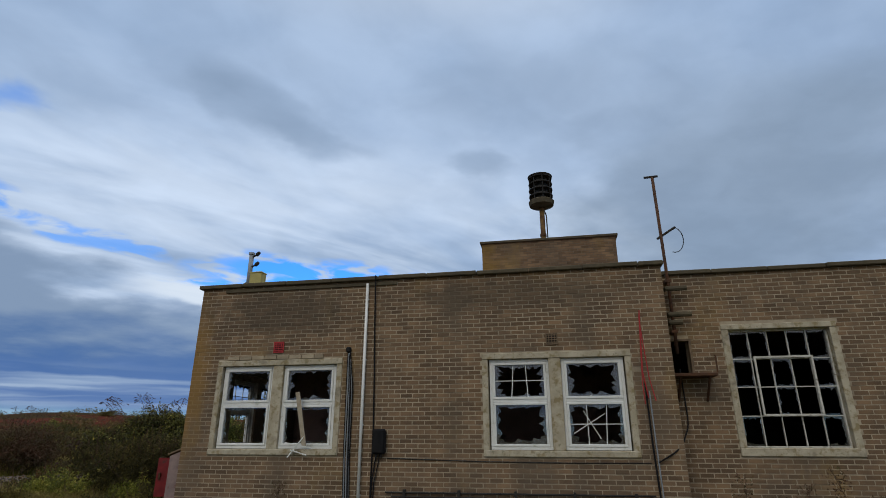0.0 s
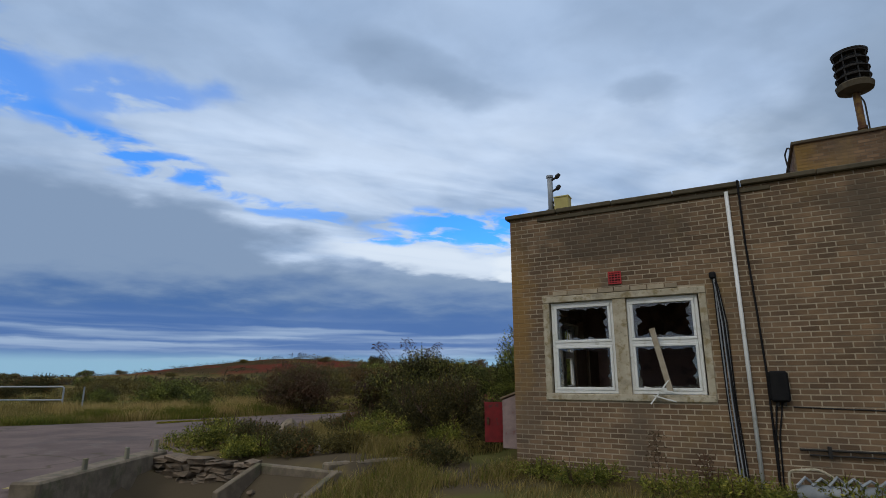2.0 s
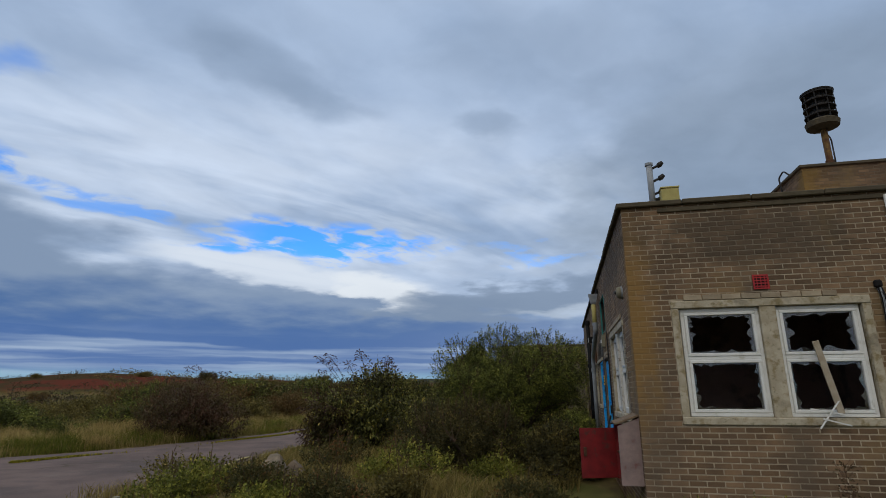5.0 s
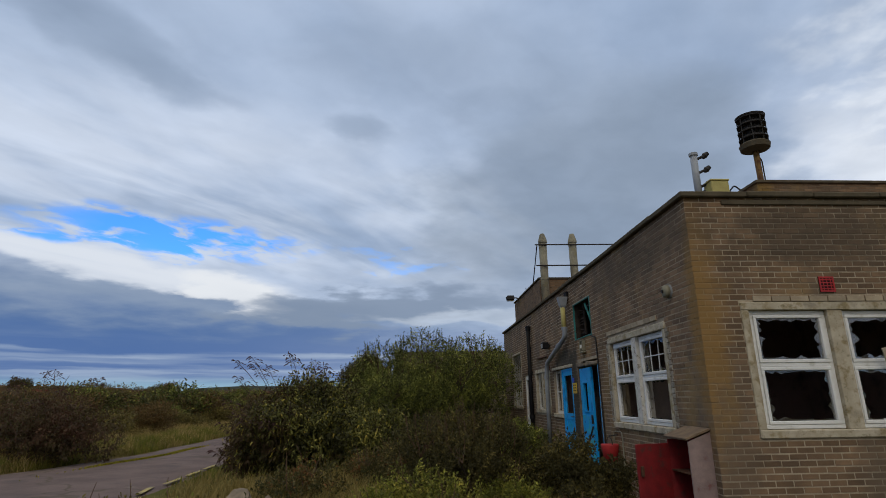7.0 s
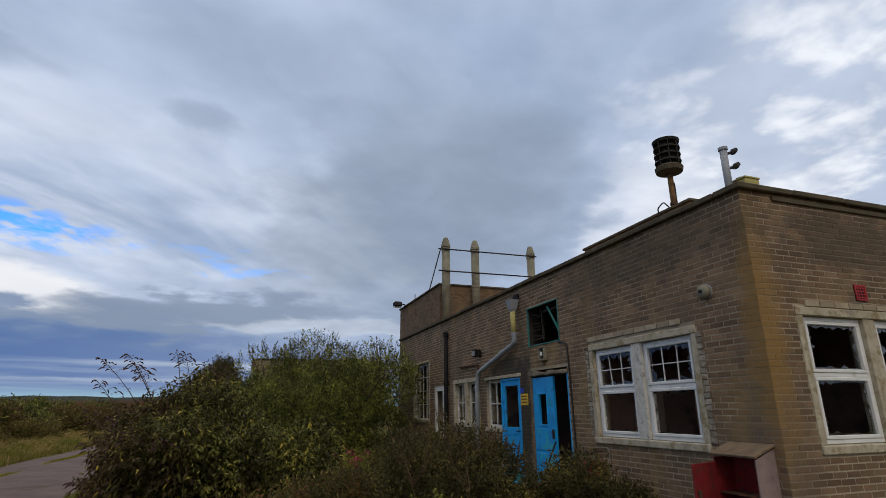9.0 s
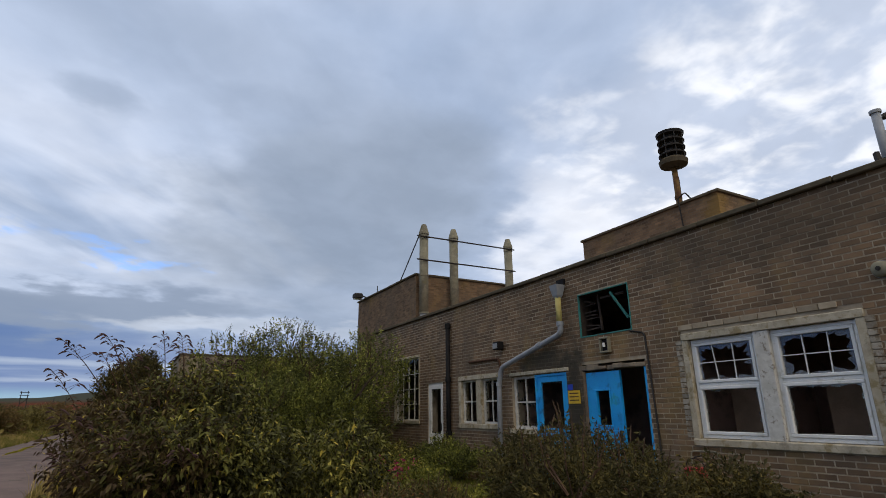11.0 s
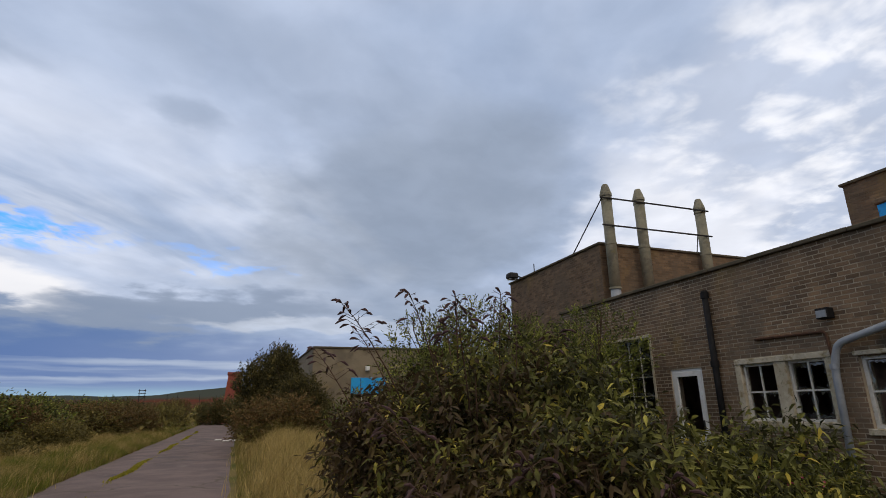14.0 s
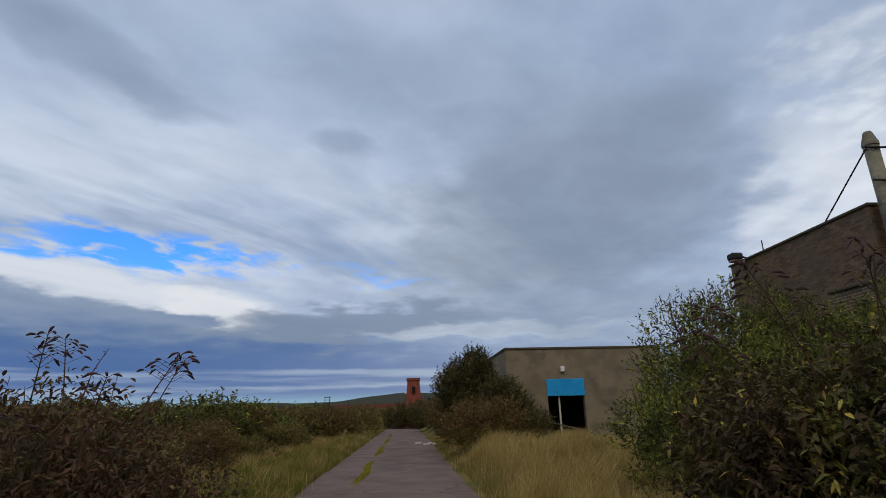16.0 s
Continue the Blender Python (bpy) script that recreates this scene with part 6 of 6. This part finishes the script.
def scrub(name, label, n, r0, r1, a0, a1, mt, seed, size):
    """Distant low scrub, far too much to count."""
    rs = np.random.RandomState(seed)
    r, a = r0 + (r1 - r0) * rs.rand(n), np.radians(rs.uniform(a0, a1, n))
    x, y = -12 + r * np.sin(a), 6 + r * np.cos(a)
    keep = (x < edge(EDGE_W, y) - 2) | (x > edge(EDGE_E, y) + 2)
    x, y, r = x[keep], y[keep], r[keep]
    k = 26
    h = rs.uniform(.4, 1.0, len(x)) * size
    P = np.stack([x, y, ground_z(x, y)], 1)
    P = np.repeat(P, k, 0) + rs.normal(size=(len(x) * k, 3)) * np.repeat(np.stack([h * .9, h * .9, h * .32], 1), k, 0) + np.stack([0 * np.repeat(h, k), 0 * np.repeat(h, k), np.repeat(h * .35, k)], 1)
    L = np.repeat(h, k) * rs.uniform(.25, .5, len(P))
    V, Fc = leaves(P, rs.normal(size=P.shape) + [0, 0, .5], L, L * .33, rs)
    return tagged(finish(name, from_arrays(name, V, Fc), mt), label, "scrub", kind="stuff")


scrub("scrub", "low dark scrub over the distant field", 2600, 60, 280, -82, 8, M_HEATH, 5, 1.0)
scrub("scrub", "green gorse scattered over the distant field", 900, 45, 200, -44, 8, M_OLIVE, 6, 1.5)


def grass(name, label, n, place, h, mt, seed, w=.006, lift=0.0):
    rs = np.random.RandomState(seed)
    x, y = place(rs, n)
    P = np.stack([x, y, ground_z(x, y) - .01 + lift], 1)
    n = len(P)
    L = h * rs.uniform(.45, 1.15, n)
    lean = rs.normal(size=(n, 2)) * .35 + np.array([.18, -.1])
    a = rs.uniform(0, 6.28, n)
    S = np.stack([np.cos(a), np.sin(a), 0 * a], 1) * w
    m1 = P + np.stack([lean[:, 0] * L * .3, lean[:, 1] * L * .3, L * .6], 1)
    tip = P + np.stack([lean[:, 0] * L, lean[:, 1] * L, L * .95], 1)
    V = np.stack([P - S, P + S, m1 + S * .7, m1 - S * .7, tip], 1).reshape(-1, 3)
    b = np.arange(n)[:, None] * 5
    Fc = np.concatenate([b + [[0, 1, 2]], b + [[0, 2, 3]], b + [[3, 2, 4]]], 1).reshape(-1, 3)
    return tagged(finish(name, from_arrays(name, V, Fc), mt), label, "grass", kind="stuff")


def west_verge(rs, n, d=7.0, y0=9, y1=75, ph=0.0):
    y = y0 + (y1 - y0) * rs.rand(n) ** 1.6
    off = d * rs.rand(n) ** 1.4
    x = edge(EDGE_W, y) - off + .15
    keep = np.sin(.9 * x + 1.3 * y + ph) + np.sin(1.7 * y - .8 * x + 2 * ph) + 1.3 * rs.normal(size=n) > -.4 + (off < .35)
    return x[keep], y[keep]


def east_verge(rs, n, y0=19.0, y1=52, d=4.6):
    y = y0 + (y1 - y0) * rs.rand(n) ** 1.3
    x = edge(EDGE_E, y) + d * rs.rand(n) - .05
    keep = np.sin(1.1 * x + 1.5 * y + d) + np.sin(1.9 * y - .8 * x + d) + 1.2 * rs.normal(size=n) > -.2
    return x[keep], y[keep]


def rect(x0, x1, y0, y1):
    def ragged(rs, n):
        x, y = rs.uniform(x0 - .5, x1 + .5, n), rs.uniform(y0 - .5, y1 + .5, n)
        d = np.minimum(np.minimum(x - x0, x1 - x), np.minimum(y - y0, y1 - y)) + .35 * np.sin(2.3 * x + 1.1 * y) + .3 * np.sin(3.1 * y - 1.7 * x)
        keep = (d + .5 * rs.rand(n) > .2) & ((x < W - .03) | (y < F - .03)) & (np.sin(1.9 * x) * np.sin(2.2 * y + .7 * x) + .9 * rs.rand(n) > -.1)
        return x[keep], y[keep]
    return ragged


def seam(rs, n):
    y = 12 + 50 * rs.rand(n) ** 1.2
    y = y[np.sin(y * .63 + 1) + .35 * rs.normal(size=n) > .05]
    return edge(EDGE_W, y) * .67 + edge(EDGE_E, y) * .33 + rs.normal(size=len(y)) * .04 + .05 * np.sin(y * 1.3), y


grass("straw_grass", "dry straw-coloured grass on the far verge", 80000, west_verge, .24, M_STRAW, 1, .006)
grass("verge_grass", "green grass along the road edge", 70000, lambda rs, n: west_verge(rs, n, 2.4, ph=2.0), .24, M_GRASS, 2, .006)
grass("straw_grass", "dry grass between the road and the shed", 60000, east_verge, .30, M_STRAW, 3, .006)


def tufts(tab, sign, y0, y1, d, k, size):
    def clumps(rs, n):
        cy = y0 + (y1 - y0) * rs.rand(k) ** 1.4
        cx = edge(tab, cy) + sign * (.35 + d * rs.rand(k))
        i = rs.randint(0, k, n)
        r = size * rs.uniform(.5, 1.2, k)[i]
        return cx[i] + rs.normal(size=n) * r, cy[i] + rs.normal(size=n) * r
    return clumps


grass("straw_grass", "tall tufts of dry grass beside the shed road", 42000, tufts(EDGE_E, 1, 19, 46, 3.8, 150, .22), .62, M_TALL, 31, .005)
grass("verge_grass", "rank green tufts at the road edge", 30000, tufts(EDGE_W, -1, 12, 50, 1.6, 170, .20), .42, M_GRASS, 32, .006)
grass("straw_grass", "tall tufts of pale grass on the far verge", 36000, tufts(EDGE_W, -1, 12, 55, 4.5, 200, .28), .50, M_TALL, 33, .006)
grass("verge_grass", "green grass beside the road", 24000, lambda rs, n: east_verge(rs, n, 14.5, 50, 3.0), .20, M_GRASS, 4, .006)
grass("verge_grass", "short green grass by the blue doors", 22000, rect(-9.2, -6.75, 13.2, 18.0), .13, M_GRASS, 5)
grass("straw_grass", "dry grass round the rubble bed", 26000, rect(-14.2, -8.0, 8.8, 14.2), .30, M_STRAW, 6)
grass("verge_grass", "weedy grass along the foot of the brick front", 9000, rect(-7.6, 2.0, 8.0, 9.28), .15, M_STRAW, 7)
for i in range(11):
    bush("weed_clump", "mixed green weeds at the foot of the brick front", -6.3 + i * .62 + .2 * math.sin(i * 2.3), 8.85 + .15 * math.cos(i * 3.1), .42, .3, .12 + .09 * abs(math.sin(i * 1.7)), 1100, .05, M_WEED, 200 + i, .22, 5, .25, nl=7, group="weeds along the brick front", stems=5)
grass("seam_grass", "yellow-green moss and grass in the road seam", 34000, seam, .06, M_MOSS, 8, .012, .045)
grass("verge_grass", "weedy grass in the hollow before the bed", 12000, rect(-8.8, -6.9, 5.0, 8.9), .26, M_STRAW, 10)
grass("verge_grass", "green weeds in the hollow before the bed", 8000, rect(-8.7, -7.0, 5.6, 9.2), .22, M_GRASS, 13)
grass("field_grass", "rough yellow grass in the field", 60000, lambda rs, n: west_verge(rs, n, 40, 12, 120), .34, M_STRAW, 9, .016)

# tall dry weeds before the brick front
rng = random.Random(15)
for i, (x, y, h) in enumerate(((-4.5, 8.9, .75), (-3.9, 8.95, .5), (2.6, 9.2, .9), (3.1, 9.4, 1.1), (3.9, 9.3, 1.0), (4.5, 9.5, 1.15), (5.1, 9.3, 1.0), (3.4, 9.1, .8))):
    t = thing("dry_weed", "tall dry brown weed with a branching seed head", "weed", "dry weeds by the wall", (x, y, float(ground_z(x, y))))
    bm = tb([(0, 0, -.05), (rng.uniform(-.05, .05), 0, h * .6), (rng.uniform(-.1, .1), 0, h)], [.008, .006, .003], 4)
    for j in range(9):
        z = h * rng.uniform(.35, .95)
        a = rng.uniform(0, 6.28)
        tube(bm, [(0, 0, z), (.12 * math.cos(a), .12 * math.sin(a), z + .14)], [.004, .002], 3)
    part("stem", bm, M_DRYSTEM, t)
    rs = np.random.RandomState(i)
    P = np.stack([rs.normal(size=140) * .07, rs.normal(size=140) * .07, rs.uniform(.4, 1.0, 140) * h], 1)
    V, Fc = leaves(P, rs.normal(size=P.shape) + [0, 0, .5], np.full(140, .045), np.full(140, .01), rs)
    tagged(finish("seed_head", from_arrays("seed_head", V, Fc), M_RUSSET, t), kind="stuff")


# ---- stones, kerb, rubble wall ----
def rock(name, label, x, y, z, sx, sy, sz, mt, seed, group="", rz=0, tilt=0):
    bm = bmesh.new()
    bmesh.ops.create_icosphere(bm, subdivisions=3, radius=1)
    for v in bm.verts:
        d = noise.noise(v.co * 1.1 + Vector((seed, 0, 0))) * .45 + noise.noise(v.co * 3.1 + Vector((0, seed, 0))) * .14
        v.co = v.co * (1 + d)
        for n_ in ((.5, .3, .8), (-.8, .2, .4), (.1, -.9, .3)):
            nn = Vector(n_).normalized()
            k = v.co.dot(nn) - .72
            if k > 0:
                v.co -= nn * k * .85
        v.co = Vector((v.co.x * sx, v.co.y * sy, v.co.z * sz))
    ob = part(name, bm, mt)
    ob.matrix_world = pose(x, y, z, tilt, 0, rz)
    return tagged(ob, label, "rock", group)


rock("boulder", "pale split boulder leaning in the weeds", -12.42, 10.05, .32, .23, .30, .36, M_STONEP, 5, rz=-28, tilt=-34)
rock("boulder", "pale split half of a boulder leaning on its twin", -12.02, 10.12, .26, .26, .26, .28, M_STONE, 9, rz=-15, tilt=-12)
rock("boulder", "pale rounded stone lying in the bed", -10.0, 9.5, .26, .24, .2, .16, M_STONEP, 2)
rock("boulder", "small pale stone on the bed's edge", -10.42, 8.8, .24, .13, .12, .14, M_STONEP, 3)
rock("boulder", "grey stone half sunk in the verge", -12.0, 9.5, .2, .2, .15, .22, M_STONE, 4, rz=20)
rng = random.Random(9)
for i in range(16):
    x, y, k = rng.uniform(-11.6, -9.0), rng.uniform(6.3, 7.3), rng.uniform(.07, .19)
    rock("rubble_stone", "dark broken stone lying in the hollow", x, y, float(ground_z(x, y)) + k * .25, k, k * rng.uniform(.6, 1), k * .6, M_STONE, 20 + i, "rubble in the hollow", rng.uniform(0, 180))
rng = random.Random(31)
a, b = Vector((-12.75, 7.20, 0)), Vector((-10.55, 7.50, 0))
t = thing("rubble_wall", "low dry-stone wall of dark rubble holding up the bed", "stone wall", loc=(-12, 7.5, -.62))
for row in range(8):
    k = rng.uniform(0, .1)
    while k < 1:
        p = a.lerp(b, k)
        w = rng.uniform(.13, .46)
        bm = bx(-w / 2, w / 2, -.16, .14, 0, rng.uniform(.075, .12), .022)
        for v in bm.verts:
            v.co += Vector((rng.uniform(-.03, .03), rng.uniform(-.04, .04), rng.uniform(-.018, .018)))
        s = part("stone", bm, M_STONE, t)
        s.matrix_basis = pose(p.x + 12 + rng.uniform(-.01, .01), p.y - 7.5 + row * .012, row * .102, 0, rng.uniform(-7, 7), 8 + rng.uniform(-14, 14))
        k += (w + .012) / (b - a).length
o = part("road_kerb", bx(-1.5, 1.75, -.26, .14, -.9, .0, .03), M_KERB)
o.matrix_world = pose(-12.35, 6.15, .25, 0, 0, -62)
for i, k in enumerate((-1.2, -.3, .75)):
    p = o.matrix_world @ Vector((k, .06, 0))
    tagged(part("kerb_post", bx(p.x - .03, p.x + .03, p.y - .03, p.y + .03, .2, .47 - .03 * i, .006), M_FLUE), "short pale post standing on the kerb", "post", "kerb posts")
tagged(o, "low concrete kerb wall beside the road", "kerb", kind="structure")
t = thing("concrete_trough", "dark open concrete trough at the front of the bed", "trough", loc=(-9.75, 7.62, .16))
part("back", bx(-.85, .85, -.06, .10, -.85, 0, .02), M_KERB, t)
for x in (-.85, .79):
    bm = bx(x - .02, x + .10, -.9, -.06, -.85, .03, .015)
    for v in bm.verts:
        v.co.z -= .32 * max(0, (-.06 - v.co.y) / .84) if v.co.z > -.2 else 0
    part("side", bm, M_KERB, t)
part("floor", bx(-.75, .77, -.9, -.06, -.85, -.62), M_KERB, t)
o = part("concrete_kerb", bx(-1.15, 1.15, -.10, .10, -.55, 0, .03), M_KERB)
o.matrix_world = pose(-8.85, 8.75, .22, 0, 2, 70)
tagged(o, "pale concrete kerb running to the building's corner", "kerb")
o = part("concrete_apron", bx(-.9, .9, -.8, .8, -.15, 0, .02), M_KERB)
o.matrix_world = pose(-13.5, 26.0, .46, 2, 0, 6)
tagged(o, "broken concrete slab in the grass by the road", "slab")
for i in range(5):
    o = part("yellow_line", bx(-.05, .05, 0, .9, 0, .006), M_YLINE)
    y = 12.2 + i * 1.25
    o.matrix_world = pose(float(edge(EDGE_E, y)) - .25, y, .125, 0, 0, 10 if y < 14 else 2)
    if i < 3:
        for off in (.28, .5):
            q = part("yellow_line", bx(-.05, .05, 0, .95, 0, .006), M_YLINE)
            yy = 4.6 + i * 1.0
            q.matrix_world = pose(float(edge(EDGE_E, yy)) - off, yy, .128, 0, 0, 28)
            tagged(q, "worn double yellow line beside the kerb", "road marking", "worn road markings")
    tagged(o, "worn yellow line at the road edge", "road marking", "worn road markings")

# ---- shed, tower, pylon, rail ----
SX, SY = -11.8, 40.2
t = thing("concrete_shed", "flat-roofed pale concrete shed with a blue shutter", "shed", loc=(SX, SY, .2))
bm = holed(0, 8, -.4, 4.55, [(2.0, 3.85, .3, 3.05)], 0, .3)
part("wall", bm, M_RENDER, t)
part("wall", bx(0, .3, .3, 8, -.4, 4.55), M_RENDER, t)
part("wall", bx(7.7, 8, .3, 8, -.4, 4.55), M_RENDER, t)
part("wall", bx(.3, 7.7, 7.7, 8, -.4, 4.55), M_RENDER, t)
part("roof", bx(-.05, 8.05, -.05, 8.05, 4.55, 4.66, .02), M_COPING, t)
part("shutter", bx(1.98, 3.87, -.06, .0, 2.26, 3.08, .01), M_BLUE, t, "half-raised blue shutter")
part("door_post", bx(2.55, 2.63, .1, .18, .3, 3.05), M_PAINTW, t)
part("lamp", bx(2.72, 2.92, -.2, 0, 3.42, 3.68, .03), M_UPVC, t, "white wall lamp")
part("floor", bx(.3, 7.7, .3, 7.7, -.3, .3), M_FLOOR, t)
rng = random.Random(41)
for i in range(6):
    x, y = -15.55 + rng.uniform(-.6, .7), 45.6 + rng.uniform(-1.4, 1.2)
    o = part("litter_piece", bx(-.18, .18, -.07, .07, 0, .05, .01), M_PAINTW)
    o.matrix_world = pose(x, y, .14, rng.uniform(-8, 8), 0, rng.uniform(0, 180))
    tagged(o, "pale broken board lying at the road edge", "debris", "debris at the road edge")
tagged(part("fallen_pole", tb([(-11.0, 39.4, 1.5), (-8.2, 38.6, .75)], .03, 6), M_WOOD), "pale pole leaning before the shed", "pole")

t = thing("brick_tower", "small tapered red brick tower in the distance", "tower", loc=Matrix.Translation((-15.5, 92, 1.33)) @ Matrix.Diagonal((.86, .86, .95, 1)))
tower = bmesh.new()
vs = [[tower.verts.new((s * x, s * y, z)) for x, y in ((-1, -1), (1, -1), (1, 1), (-1, 1))] for s, z in ((1.65, -1.6), (.98, 5.2), (1.12, 5.3), (1.12, 5.65))]
for p, q in zip(vs, vs[1:]):
    for k in range(4):
        tower.faces.new((p[k], p[(k + 1) % 4], q[(k + 1) % 4], q[k]))
tower.faces.new(vs[-1])
M_REDBRICK = mat("red_brick", ((0.28, 0.07, 0.045), (0.2, 0.055, 0.04)), 3, .9, 0, .3, 40)
part("shaft", tower, M_REDBRICK, t)
part("window", bx(-.25, .25, -1.5, -1.0, 3.5, 4.4), M_BLACK, t)
part("door", bx(-.4, .4, -1.74, -1.5, 0, 2.0), M_BLACK, t)
t = thing("pylon", "thin distant twin-post electricity pole with cross-arms", "pylon", loc=(-69.5, 408, 6))
for x in (-1.6, 1.6):
    part("post", tb([(x, 0, -8), (x, 0, 9.5)], .2, 6), M_DARK, t)
for z in (8.6, 6.8, 5):
    part("cross_arm", bx(-2.2, 2.2, -.15, .15, z, z + .35), M_DARK, t)
part("brace", tb([(-1.6, 0, 2), (1.6, 0, 5)], .14, 6), M_DARK, t)
for x in (-55, -49, -36):
    tagged(part("distant_pole", tb([(x, 408, -2), (x, 408, 12)], .14, 5), M_DARK), "thin distant pole standing on the heath", "pole", "distant poles")
t = thing("guard_rail", "grey tubular guard rail across the road", "rail", loc=(-28.4, 12.2, .15))
part("top_rail", tb(bent([(-5, -3.2, 1.06), (1.25, .55, 1.06), (1.25, .55, 0)], .12), .035, 8), M_GREYP, t)
part("mid_rail", tb([(-5, -3.2, .55), (1.25, .55, .55)], .03, 8), M_GREYP, t)
for k in (-.6, .35):
    part("post", tb([(k * 5, k * 3.0, 0), (k * 5, k * 3.0, 1.06)], .03, 8), M_GREYP, t)

for x, y, s in ((-15.6, 84, 1.5), (-17.2, 86, 1.3), (-13.4, 82, 1.4), (-14.2, 70, 1.1), (-12.9, 62, 1.2)):
    copy_thing(kinds[1], Matrix.Translation((x, y, float(ground_z(x, y)) - .05)) @ Matrix.Rotation(s, 4, "Z") @ Matrix.Diagonal((s * 1.2, s * 1.2, s * 1.1, 1)))
lay_single_bricks()
